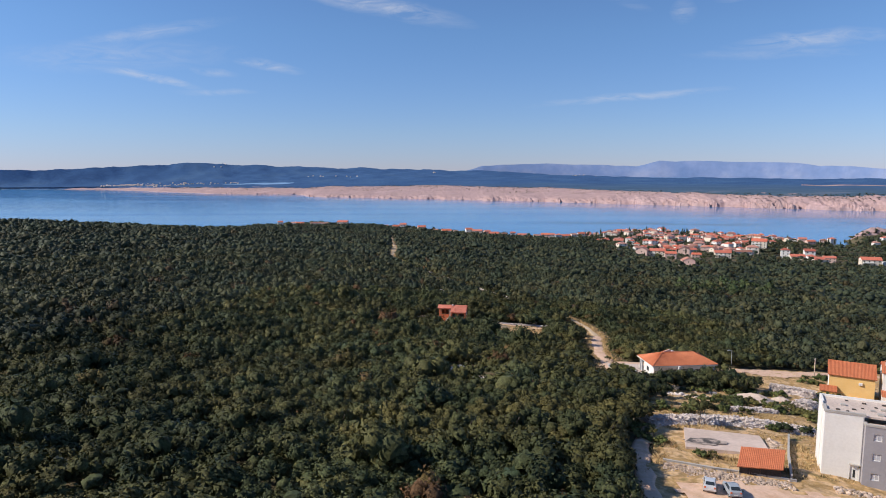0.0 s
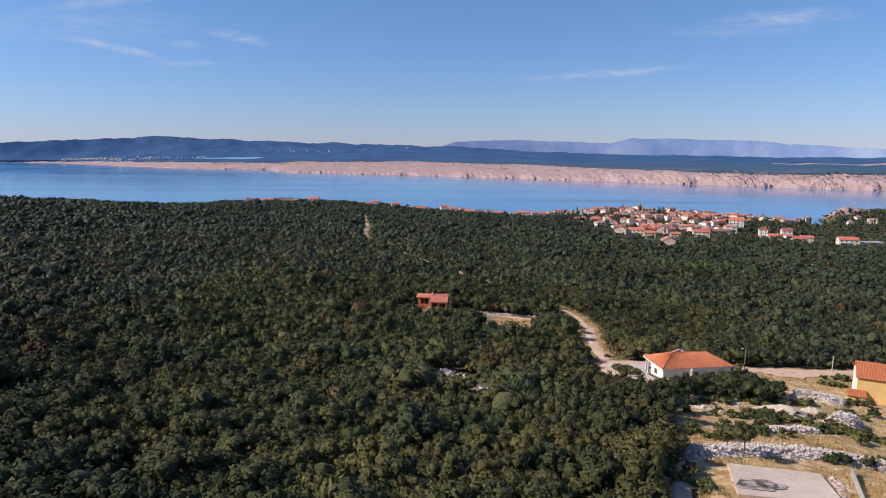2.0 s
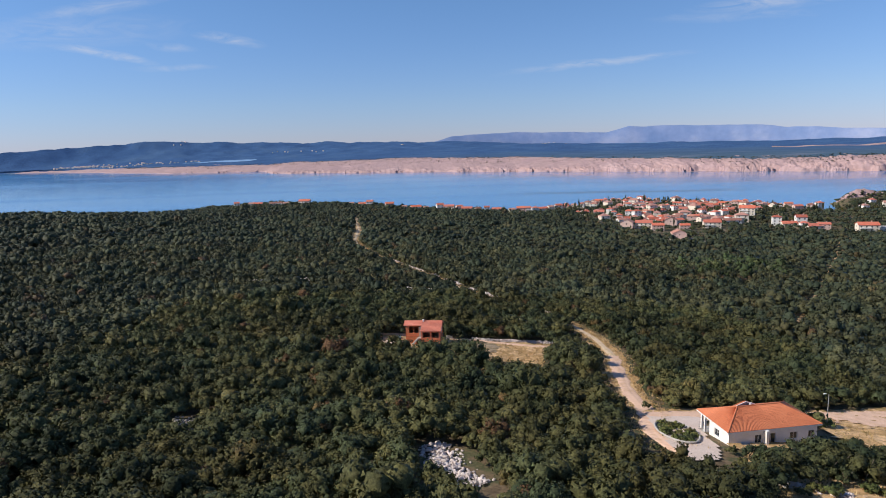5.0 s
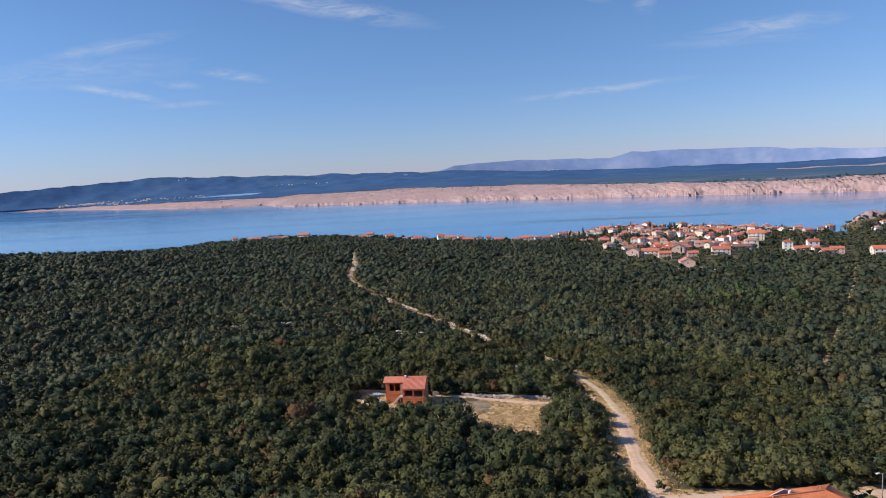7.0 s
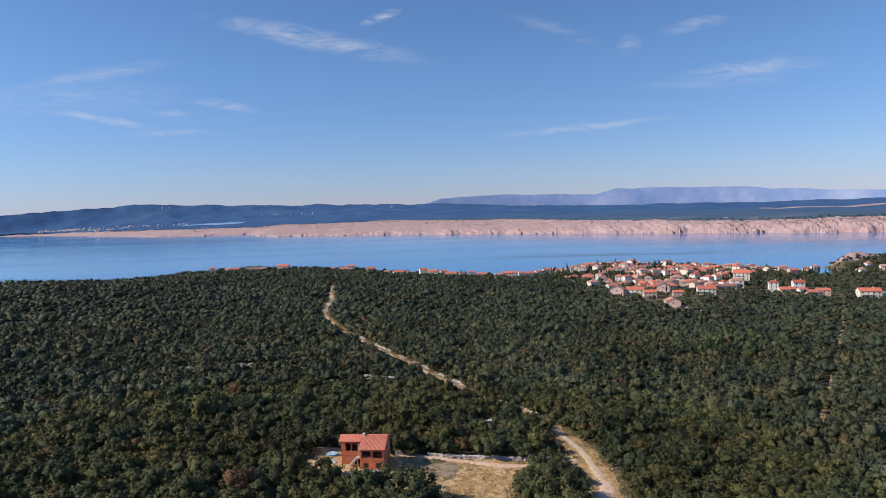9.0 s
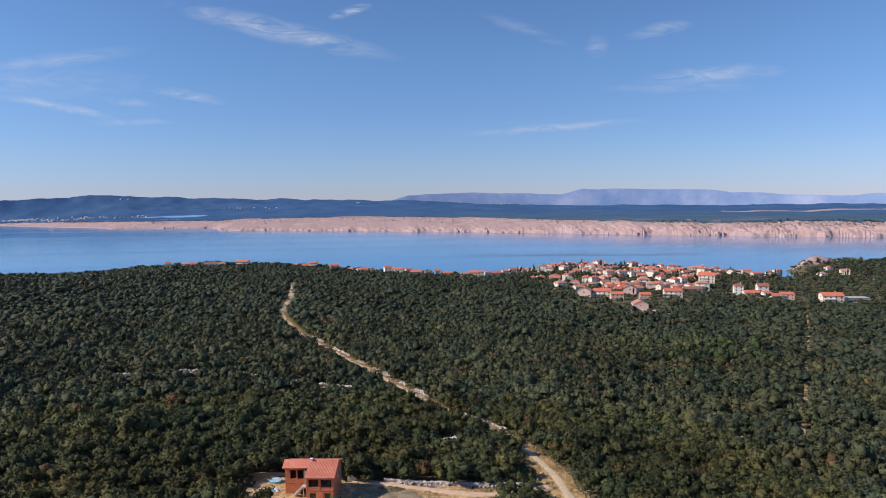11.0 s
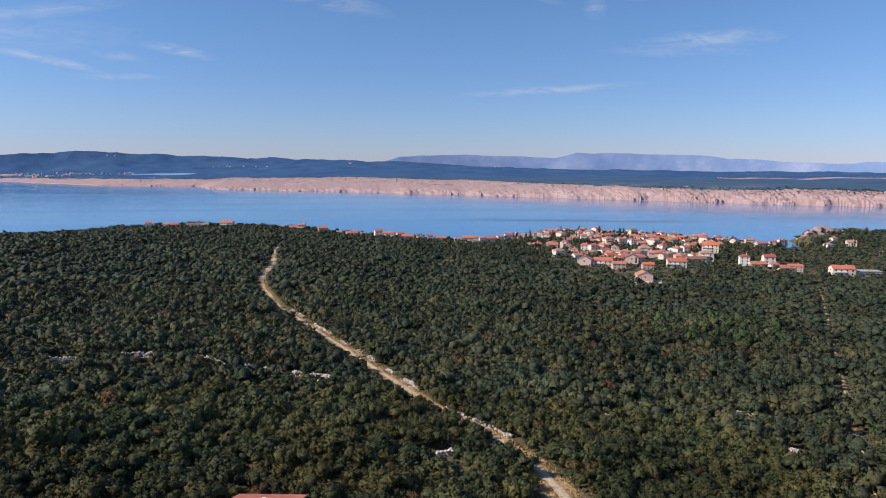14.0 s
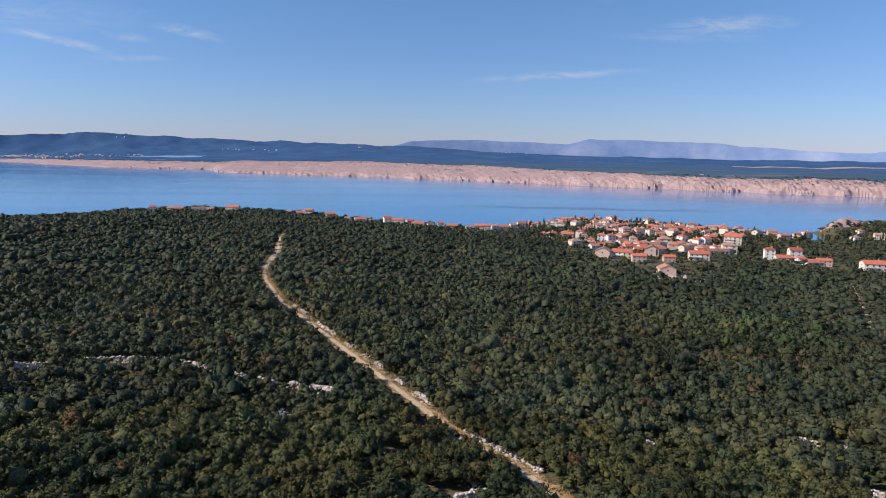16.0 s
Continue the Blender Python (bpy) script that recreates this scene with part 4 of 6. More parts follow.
joined_wood("undergrowth", edge_x[free], edge_y[free], 0.85, [crown(3, 40, 0.13, 160 + i, spread=0.4) for i in range(6)], 67, "low bushes along the track and path edges")


def make_tree(seed):
    """A scrub oak: forked tapered trunk, limbs, a crown of leaf clumps."""
    r = np.random.RandomState(seed)
    ob = thing("oak_tree", "low green scrub oak with a dense uneven crown", "tree", group="scrub oaks on the slope")
    bm = tube((0, 0, -0.3), (0.1, 0.05, 1.1), 0.16, 0.11, 7)
    part("trunk", bm, bark, ob)
    for k in range(3):
        a = k * 2.1 + r.uniform(0, 1)
        part("limb", tube((0.1, 0.05, 1.0), (1.1 * math.cos(a), 1.1 * math.sin(a), 2.4 + r.uniform(0, 0.6)), 0.09, 0.03, 6), bark, ob)
    leafy("crown", crown(9, 620, 0.062, seed + 200, fine=True), (2.25, 2.25, 2.15), (0, 0, 0.4), leaf_tree, ob)
    return ob


oaks = [make_tree(300 + i) for i in range(8)]
spots = list(zip(near_x[single], near_y[single]))
for n, (x, y) in enumerate(spots):
    s = math.exp(rng.normal(0, 0.2))
    m = pose(x, y, gz(x, y), 0, 0, rng.uniform(0, 360)) @ Matrix.Diagonal((s, s, s * rng.uniform(0.9, 1.15), 1))
    if n < 8:
        oaks[n].matrix_basis = m
    else:
        base = oaks[n % 8]
        made = copy_thing(base, Matrix())
        made.matrix_basis = m



# ---- houses ----
def slab(corners, thick, bm=None):
    """A plate with thickness, from three or four corners of its upper face, counter-clockwise from above."""
    bm = bm or bmesh.new()
    a = [Vector(c) for c in corners]
    n = (a[1] - a[0]).cross(a[2] - a[0]).normalized() * thick
    k = len(a)
    hull(bm, [*a, *(p - n for p in a)], [tuple(range(k)), tuple(range(2 * k - 1, k - 1, -1)), *((i, i + k, (i + 1) % k + k, (i + 1) % k) for i in range(k))])
    return bm


def tiled(eave_a, eave_b, ridge_b, ridge_a, course=0.33, pan=0.28, height=0.05, bm=None):
    """A plane of pan tiles: rounded rolls that run up the slope and courses that step down it. Corners counter-clockwise from above."""
    bm = bm or bmesh.new()
    ea, eb, rb, ra = (Vector(v) for v in (eave_a, eave_b, ridge_b, ridge_a))
    n = (eb - ea).cross(ra - ea).normalized()
    cols = max(2, int((eb - ea).length / pan))
    rows = max(2, int(((ra + rb) / 2 - (ea + eb) / 2).length / course))
    before = None
    for r in range(rows):
        line = []
        for edge, lift in ((r, 0.045), (r + 1, 0.02)):
            f = edge / rows
            a, b = ea.lerp(ra, f), eb.lerp(rb, f)
            k = 2 * cols + 1
            line.append([bm.verts.new(a.lerp(b, i / (k - 1)) + n * (lift + height * (i % 2))) for i in range(k)])
        for low, high in ((line[0], line[1]), (before, line[0])):
            for i in range(len(high) - 1) if low else ():
                bm.faces.new((low[i], low[i + 1], high[i + 1], high[i]))
        before = line[1]
    rim = [e for e in bm.edges if e.is_boundary]
    for v in {v for v in bmesh.ops.extrude_edge_only(bm, edges=rim)["geom"] if isinstance(v, bmesh.types.BMVert)}:
        v.co -= n * 0.16
    return bm


def wall_box(bm, x0, x1, y0, y1, z0, z1, holes=()):
    """A wall along x with real openings: holes are (x0, x1, z0, z1), inside it."""
    xs = sorted({x0, x1, *(v for h in holes for v in h[:2])})
    zs = sorted({z0, z1, *(v for h in holes for v in h[2:])})
    for a, b in zip(xs, xs[1:]):
        for c, d in zip(zs, zs[1:]):
            mx, mz = (a + b) / 2, (c + d) / 2
            if not any(h[0] < mx < h[1] and h[2] < mz < h[3] for h in holes):
                box(a, b, y0, y1, c, d, bm=bm)
    bmesh.ops.remove_doubles(bm, verts=bm.verts, dist=0.001)
    return bm


def turned(bm, angle, at):
    """Turns a part about the upright and moves it."""
    bmesh.ops.transform(bm, matrix=pose(*at, 0, 0, angle), verts=bm.verts)
    return bm


def window(parent, x, y, z, w, h, facing=0, frame_mat=None, glass=None, shutter=None, label=""):
    """A window on a wall: frame of four bars, a pane and a sill. facing: degrees that turn it from -y."""
    e = part("window", turned(box(-w / 2 - 0.06, w / 2 + 0.06, -0.07, 0.01, -h / 2 - 0.06, -h / 2), facing, (x, y, z)), frame_mat or trim_white, parent, label)
    bm = bmesh.new()
    t = 0.07
    for b in ((-w / 2, w / 2, h / 2 - t, h / 2), (-w / 2, w / 2, -h / 2, -h / 2 + t), (-w / 2, -w / 2 + t, -h / 2 + t, h / 2 - t), (w / 2 - t, w / 2, -h / 2 + t, h / 2 - t), (-t / 2, t / 2, -h / 2 + t, h / 2 - t)):
        box(b[0], b[1], -0.05, 0.0, b[2], b[3], bm=bm)
    part("window_frame", turned(bm, facing, (x, y, z)), frame_mat or trim_white, e)
    part("pane", turned(box(-w / 2 + t, w / 2 - t, -0.028, -0.008, -h / 2 + t, h / 2 - t), facing, (x, y, z)), glass or window_dark, e)
    return e


def brick_wall_material():
    """Hollow clay blocks laid in courses with pale joints."""
    m = bpy.data.materials.new("clay_block_wall")
    m.use_nodes = True
    t = m.node_tree
    bsdf = t.nodes["Principled BSDF"]
    co = node(t, "ShaderNodeSeparateXYZ", Vector=t.nodes.new("ShaderNodeTexCoord").outputs["Object"])
    along = calc(t, "ADD", co.outputs[0], co.outputs[1])
    v = node(t, "ShaderNodeCombineXYZ", X=along, Y=co.outputs[2])
    b = node(t, "ShaderNodeTexBrick", Vector=v.outputs[0], Color1=(0.62, 0.165, 0.065, 1), Color2=(0.72, 0.23, 0.095, 1), Mortar=(0.45, 0.30, 0.22, 1), Scale=1.0, Mortar_Size=0.012, Brick_Width=0.38, Row_Height=0.20)
    n = node(t, "ShaderNodeTexNoise", Vector=v.outputs[0], Scale=0.9, Detail=5.0)
    t.links.new(mix(t, 0.5, b.outputs[0], ramp(t, n.outputs[0], [(0.3, (0.5,)), (0.7, (1.1,))]), "MULTIPLY"), bsdf.inputs["Base Color"])
    bsdf.inputs["Roughness"].default_value = 0.9
    t.links.new(node(t, "ShaderNodeBump", Strength=0.8, Distance=0.01, Height=b.outputs[1]).outputs[0], bsdf.inputs["Normal"])
    return m


block_wall = brick_wall_material()


def red_house():
    """The unfinished two-storey clay-block house with a loggia and an outside stair."""
    h = thing("unfinished_house", "unfinished red clay-block house with tiled roof beside a field", "house", pose(8.0, 231.7, 45.7, 0, 0, -7.8) @ Matrix.Diagonal((1, 1, 1.11, 1)))
    low, up = (0.95, 2.0), (3.05, 4.35)
    front = wall_box(bmesh.new(), -5.2, 0, 0, 0.3, -0.8, 4.75, [(-4.5, -3.35, *low), (-1.7, -0.55, *low), (-4.75, -2.85, *up), (-2.35, -0.4, *up)])
    part("front_wall", front, block_wall, h)
    gable = bmesh.new()
    ends = [(0.3, 4.80), (4.4, 6.10), (8.3, 4.80)]
    for x0, x1 in ((-0.3, 0),):
        hull(gable, [(x, y, z) for x in (x0, x1) for y, z in ((0.3, -0.8), (8.3, -0.8), *ends[::-1])], [(4, 3, 2, 1, 0), (5, 6, 7, 8, 9), (0, 1, 6, 5), (1, 2, 7, 6), (2, 3, 8, 7), (3, 4, 9, 8), (4, 0, 5, 9)])
    part("end_wall", gable, block_wall, h)
    part("rear_wall", box(-9.9, 0, 8.3, 8.6, -0.8, 4.75), block_wall, h)
    far_gable = bmesh.new()
    hull(far_gable, [(x, y, z) for x in (-9.9, -9.6) for y, z in ((2.6, -0.8), (8.3, -0.8), (8.3, 4.80), (4.4, 6.10), (2.6, 5.45))], [(4, 3, 2, 1, 0), (5, 6, 7, 8, 9), (0, 1, 6, 5), (1, 2, 7, 6), (2, 3, 8, 7), (3, 4, 9, 8), (4, 0, 5, 9)])
    part("end_wall", far_gable, block_wall, h)
    left = wall_box(bmesh.new(), -9.6, -5.2, 2.6, 2.9, -0.8, 5.4, [(-8.9, -6.3, 3.55, 5.1), (-7.0, -5.7, -0.1, 2.0)])
    part("front_wall", left, block_wall, h)
    part("side_wall", box(-5.2, -4.9, 0.3, 2.9, -0.8, 5.0), block_wall, h)
    part("stair_wall", box(-6.1, -5.24, 2.2, 2.55, 2.4, 5.2), mortar, h, "grey rendered wall panel by the stair")
    for z in (2.45, 4.55):
        part("ring_beam", box(-5.26, 0.04, -0.04, 0.34, z, z + 0.22), brick, h)
        part("ring_beam", box(-0.34, 0.05, 0.34, 8.26, z, z + 0.22), brick, h)
    part("ring_beam", box(-9.95, -5.26, 2.56, 2.94, 2.75, 2.97), brick, h)
    for x in (-5.25, -2.72, -0.22):
        part("column", box(x, x + 0.28, -0.045, 0.3, 2.67, 4.55), brick, h)
    part("column", box(-7.75, -7.5, 2.55, 2.85, 3.55, 5.1), block_wall, h)
    for x0, x1, y0, y1, z in ((-9.6, -0.3, 0.4, 8.3, 2.5), (-9.6, -0.3, 0.4, 8.3, -0.15)):
        part("floor_slab", box(x0, -5.0, 2.95, y1, z, z + 0.2), concrete, h)
        part("floor_slab", box(-4.88, x1, y0, y1, z, z + 0.2), concrete, h)
    part("door", box(-3.1, -1.95, -0.03, 0.0, 0.1, 2.1), brick, h, "orange block infill panel of a doorway")
    for x in (-3.9, -1.12):
        e = window(h, x, 0.16, 1.475, 1.1, 1.0, label="dark empty ground-floor window", frame_mat=dark_wood)
    stair = bmesh.new()
    for i in range(13):
        box(-8.9 + 0.21 * i, -8.9 + 0.21 * (i + 1), 1.15, 2.3, 0.05 + 0.2 * i - 0.25, 0.05 + 0.2 * (i + 1), bm=stair)
    part("stair", stair, concrete, h, "bare concrete outside stair")
    part("landing", box(-6.17, -5.24, 1.15, 2.3, 2.4, 2.65), concrete, h)
    for x in (-6.1, -5.5):
        part("post", box(x, x + 0.15, 1.2, 1.35, -0.6, 2.4), concrete, h)
    zf = lambda y: 4.80 + (y + 0.4) * 0.305
    part("roof", tiled((-5.35, -0.45, zf(-0.45)), (0.4, -0.45, zf(-0.45)), (0.4, 4.4, zf(4.4)), (-5.35, 4.4, zf(4.4))), tile_salmon, h)
    part("roof", tiled((-10.35, 2.1, zf(2.1) + 0.03), (-5.35, 2.1, zf(2.1) + 0.03), (-5.35, 4.4, zf(4.4) + 0.03), (-10.35, 4.4, zf(4.4) + 0.03)), tile_salmon, h)
    part("roof", tiled((0.4, 9.0, 4.80), (-10.35, 9.0, 4.80), (-10.35, 4.4, zf(4.4)), (0.4, 4.4, zf(4.4))), tile_salmon, h)
    part("ridge_cap", tube((-10.35, 4.4, zf(4.4) + 0.03), (0.4, 4.4, zf(4.4) + 0.03), 0.13, sides=8), tile_salmon, h)
    ch = part("chimney", box(-5.2, -4.8, 3.9, 4.3, 5.6, 6.6), white_wall, h)
    part("cowl", box(-5.28, -4.72, 3.82, 4.38, 6.6, 6.68), white_wall, ch)
    window(h, 0.012, 4.8, 3.7, 0.9, 1.1, 90)
    return h


red_house()


def bungalow():
    """The white single-storey house with a hipped orange roof and a corner porch."""
    h = thing("bungalow", "white single-storey house with hipped orange tiled roof", "house", pose(52.5, 157.3, 50.2, 0, 0, 5.5))
    W, D, e, t = 17.1, 9.8, 3.45, 5.55
    part("wall", wall_box(bmesh.new(), 0.5, W - 0.5, 0.5, 0.8, -1.5, e - 0.1, [(5.2, 6.5, 0.2, 2.4), (7.3, 9.0, 0.3, 2.45), (11.6, 13.0, 1.0, 2.3), (15.0, 16.2, 1.0, 2.3)]), white_wall, h)
    part("wall", turned(wall_box(bmesh.new(), 0, 5.6, 0, 0.3, -1.5, e - 0.1, [(1.6, 3.0, 0.95, 2.3)]), -90, (0.5, 6.4, 0)), white_wall, h)
    part("wall", box(0.8, 4.2, 6.1, 6.4, -1.5, e - 0.1), white_wall, h)
    part("wall", box(4.2, 4.5, 6.1, D - 0.8, -1.5, e - 0.1), white_wall, h)
    part("wall", box(4.2, W - 0.5, D - 0.8, D - 0.5, -1.5, e - 0.1), white_wall, h)
    part("wall", box(W - 0.8, W - 0.5, 0.8, D - 0.8, -1.5, e - 0.1), white_wall, h)
    part("terrace", box(-3.4, 4.3, 3.2, D + 0.2, -1.2, 0.02), concrete, h, "pale paved terrace under the porch")
    part("terrace", box(2.0, 10.5, -3.0, 0.49, -1.6, 0.0), concrete, h, "pale paved front terrace")
    for x, y in ((0.65, D - 0.7), (0.65, 8.0)):
        part("porch_post", box(x - 0.16, x + 0.16, y - 0.16, y + 0.16, 0, e - 0.1), white_wall, h)
    part("buttress", box(6.65, 7.15, -0.5, 0.49, 0, e - 0.15), white_wall, h)
    for x, w in ((5.85, 1.25), (8.15, 1.65)):
        window(h, x, 0.66, 1.3 if w < 1.5 else 1.37, w, 2.1)
    for x, w in ((12.3, 1.35), (15.6, 1.15)):
        window(h, x, 0.66, 1.65, w, 1.25)
    window(h, 0.64, 4.1, 1.62, 1.35, 1.3, -90)
    A, B, C, Dd = (0, 0, e), (W, 0, e), (W, D, e), (0, D, e)
    R0, R1 = (4.6, D / 2, t), (W - 4.6, D / 2, t)
    part("soffit", box(0.06, W - 0.06, 0.06, D - 0.06, e - 0.10, e - 0.03), trim_white, h)
    part("fascia", box(-0.02, W + 0.02, -0.04, 0.06, e - 0.24, e - 0.02), trim_white, h)
    part("fascia", box(-0.04, 0.06, 0.06, D, e - 0.24, e - 0.02), trim_white, h)
    part("roof", tiled(A, B, R1, R0), tile_orange, h)
    part("roof", tiled(C, Dd, R0, R1), tile_orange, h)
    part("roof", tiled(Dd, A, R0, R0, pan=0.3), tile_orange, h)
    part("roof", tiled(B, C, R1, R1, pan=0.3), tile_orange, h)
    for p, q in ((A, R0), (Dd, R0), (B, R1), (C, R1), (R0, R1)):
        part("ridge_cap", tube(Vector(p) + Vector((0, 0, 0.06)), Vector(q) + Vector((0, 0, 0.06)), 0.13, sides=8), tile_orange, h)
    m, wide, peak, y0 = 6.7, 2.3, t + 0.36, D / 2 + 0.9
    low, back = t - 0.42, y0 + 0.3
    gable = part("cross_gable", hull(bmesh.new(), [(m - wide, y0, low), (m + wide, y0, low), (m, y0, peak), (m - wide, back, low), (m + wide, back, low), (m, back, peak)], [(0, 1, 2), (5, 4, 3), (0, 3, 4, 1), (1, 4, 5, 2), (2, 5, 3, 0)]), grey_wall, h)
    part("chimney", box(m + 0.5, m + 0.85, D / 2 + 0.2, D / 2 + 0.5, t - 0.4, t + 0.38), trim_white, h)
    for side in (-1, 1):
        edge_x, edge_z = m + side * (wide + 0.25), low - 0.03
        corners = [(edge_x, back + 0.08, edge_z), (edge_x, y0 - 0.1, edge_z), (m, y0 - 0.1, peak + 0.06), (m, back + 0.08, peak + 0.06)]
        part("roof", tiled(*(corners if side < 0 else [corners[1], corners[0], corners[3], corners[2]])), tile_orange, h)
        part("bargeboard", tube((edge_x, y0 - 0.14, edge_z + 0.04), (m, y0 - 0.14, peak + 0.1), 0.08, sides=6), trim_white, h)
    return h


bungalow()


def yellow_house():
    """The yellow house with a plain gabled roof and a lean-to."""
    h = thing("yellow_house", "yellow rendered house with orange gabled roof and lean-to", "house", pose(94.2, 153.0, 48.4, 0, 0, -30))
    W, D, e, t = 9.4, 9.0, 4.6, 6.9
    part("wall", box(0, W, 0, 0.3, -2.5, e), yellow_wall, h)
    part("wall", box(0, W, D - 0.3, D, -2.5, e), yellow_wall, h)
    for x in (0, W - 0.3):
        part("gable_wall", hull(bmesh.new(), [(a, y, z) for a in (x, x + 0.3) for y, z in ((0.3, -2.5), (D - 0.3, -2.5), (D - 0.3, e), (D / 2, t - 0.15), (0.3, e))], [(4, 3, 2, 1, 0), (5, 6, 7, 8, 9), (0, 1, 6, 5), (1, 2, 7, 6), (2, 3, 8, 7), (3, 4, 9, 8), (4, 0, 5, 9)]), yellow_wall if x else white_wall, h)
    part("roof", tiled((-0.35, -0.4, e + 0.1), (W + 0.35, -0.4, e + 0.1), (W + 0.35, D / 2, t + 0.15), (-0.35, D / 2, t + 0.15)), tile_orange, h)
    part("roof", tiled((W + 0.35, D + 0.4, e + 0.1), (-0.35, D + 0.4, e + 0.1), (-0.35, D / 2, t + 0.15), (W + 0.35, D / 2, t + 0.15)), tile_orange, h)
    part("ridge_cap", tube((-0.35, D / 2, t + 0.18), (W + 0.35, D / 2, t + 0.18), 0.13, sides=8), tile_orange, h)
    part("air_conditioner", box(6.1, 6.9, -0.34, -0.02, 2.9, 3.5, 0.03), trim_white, h, "white outdoor air-conditioning unit")
    part("lean_to_wall", box(-1.7, 1.6, -2.2, -0.02, -2.5, 1.0), yellow_wall, h)
    part("lean_to_roof", tiled((-1.9, -2.45, 1.05), (1.8, -2.45, 1.05), (1.8, -0.02, 1.9), (-1.9, -0.02, 1.9)), tile_orange, h)
    part("stair_rail", slab([(-2.5, -1.6, 0.3), (-1.75, -2.1, -0.9), (-1.75, -1.9, -0.9), (-2.5, -1.4, 0.3)], 0.7), white_wall, h, "white rendered stair parapet")
    w = thing("annexe_house", "white rendered house with orange roof behind the yellow one", "house", pose(103.6, 147.6, 49.4, 0, 0, -30))
    part("wall", box(0, 9, 0, 8, -4, 5.6), white_wall, w)
    part("roof", tiled((-0.3, -0.3, 5.62), (9.3, -0.3, 5.62), (9.3, 4, 7.4), (-0.3, 4, 7.4)), tile_orange, w)
    part("roof", tiled((9.3, 8.3, 5.62), (-0.3, 8.3, 5.62), (-0.3, 4, 7.4), (9.3, 4, 7.4)), tile_orange, w)
    ch = part("chimney", box(0.5, 1.0, 2.4, 2.9, 6.0, 7.9), white_wall, w)
    part("cowl", box(0.42, 1.08, 2.32, 2.98, 7.9, 8.0), tile_orange, ch)
    part("porch_roof", tiled((-0.2, -2.6, 0.6), (4, -2.6, 0.6), (4, -0.02, 1.4), (-0.2, -0.02, 1.4)), tile_orange, w)
    window(w, 2.0, -0.01, 3.6, 1.0, 1.3)
    return h


yellow_house()


def apartment_block():
    """The flat-roofed new block: a white end, a grey wing in front, a parapet and rubble on its roof."""
    h = thing("apartment_block", "new white and grey apartment block with flat roof", "building", pose(52.2, 85.1, 60.6, 0, 0, -25))
    T = 9.4
    # white wing, its left end shown in two steps
    part("wall", wall_box(bmesh.new(), 0, 4.6, 0, 0.3, -1.5, T - 0.5, [(3.35, 4.35, -0.2, 2.0)]), white_wall, h)
    part("wall", box(0, 0.3, 0.3, 2.6, -1.5, T - 0.5), white_wall, h)
    part("wall", box(-0.15, 0.0, 2.6, 3.9, -1.5, T - 0.1), white_wall, h)
    part("wall", box(-0.05, 14, 7.0, 7.3, -1.5, T - 0.2), white_wall, h)
    part("wall", box(-0.05, 0.25, 3.9, 7.0, -1.5, T - 0.2), white_wall, h)
    # grey wing
    part("wall", wall_box(bmesh.new(), 4.6, 14, -1.2, -0.9, -1.9, T - 1.35, [(5.55, 6.55, z, z + 0.95) for z in (0.75, 3.45, 6.15)] + [(9.4, 10.6, z, z + 0.95) for z in (0.75, 3.45, 6.15)] + [(5.5, 6.9, -1.1, -0.85)]), grey_wall, h)
    part("wall", box(4.6, 4.9, -0.9, 0.0, -1.9, T - 1.35), grey_wall, h)
    part("wall", box(13.7, 14, -0.9, 7.0, -1.9, T - 1.35), grey_wall, h)
    part("plinth", box(-0.04, 4.62, -0.05, -0.003, -1.5, -0.35), concrete, h)
    part("roof_slab", box(0.3, 13.7, 0.3, 7.0, T - 0.75, T - 0.5), gravel, h, "dusty unfinished flat roof")
    part("roof_slab", box(4.9, 13.7, -0.88, 0.28, T - 1.62, T - 1.37), gravel, h)
    for b in ((-0.04, 4.75, -0.06, 0.32, T - 0.5, T - 0.18), (-0.1, 0.3, 0.32, 2.6, T - 0.5, T - 0.18), (4.5, 14.05, -1.27, -0.87, T - 1.35, T - 1.1), (4.5, 4.85, -0.87, -0.06, T - 1.35, T - 1.1)):
        part("parapet", box(*b), concrete, h)
    door = part("door", box(3.38, 4.32, 0.12, 0.17, -0.2, 1.98), trim_white, h, "white glazed entrance door")
    part("pane", box(3.72, 3.98, 0.09, 0.115, 0.2, 1.3), window_dark, door)
    part("canopy", box(3.2, 4.5, -0.35, -0.003, 2.05, 2.15), concrete, h)
    for z in (0.75, 3.45, 6.15):
        for x in (6.05, 10.0):
            window(h, x, -1.04, z + 0.475, 0.95, 0.9, label="window with its grey shutter closed", glass=shutter_grey)
    part("pipe", tube((4.5, -0.1, -1), (4.5, -0.1, T - 0.6), 0.06), grey_wall, h)
    part("skylight_box", box(8.2, 9.6, 4.4, 5.8, T - 0.5, T + 0.1), concrete, h)
    for x, y, w in ((3.4, 2.2, 0.5), (2.2, 3.6, 0.7), (4.6, 3.2, 0.35), (6.2, 1.0, 0.8), (7.5, 2.0, 0.6), (9.1, 3.6, 0.7), (5.0, 5.4, 0.5), (3.0, 5.9, 0.4), (1.4, 1.4, 0.5), (6.9, 3.3, 0.7), (6.3, 4.2, 0.4), (8.0, 0.9, 0.45), (5.6, 2.5, 0.6), (2.6, 1.3, 0.35), (10.4, 2.2, 0.8), (7.4, 5.6, 0.5), (11.4, 4.6, 0.6)):
        part("debris", box(x, x + w, y, y + w * 0.6, T - 0.5, T - 0.5 + w * 0.35, 0.04), dark_wood if w < 0.55 else concrete, h, "offcuts and blocks left on the roof")
    return h


apartment_block()


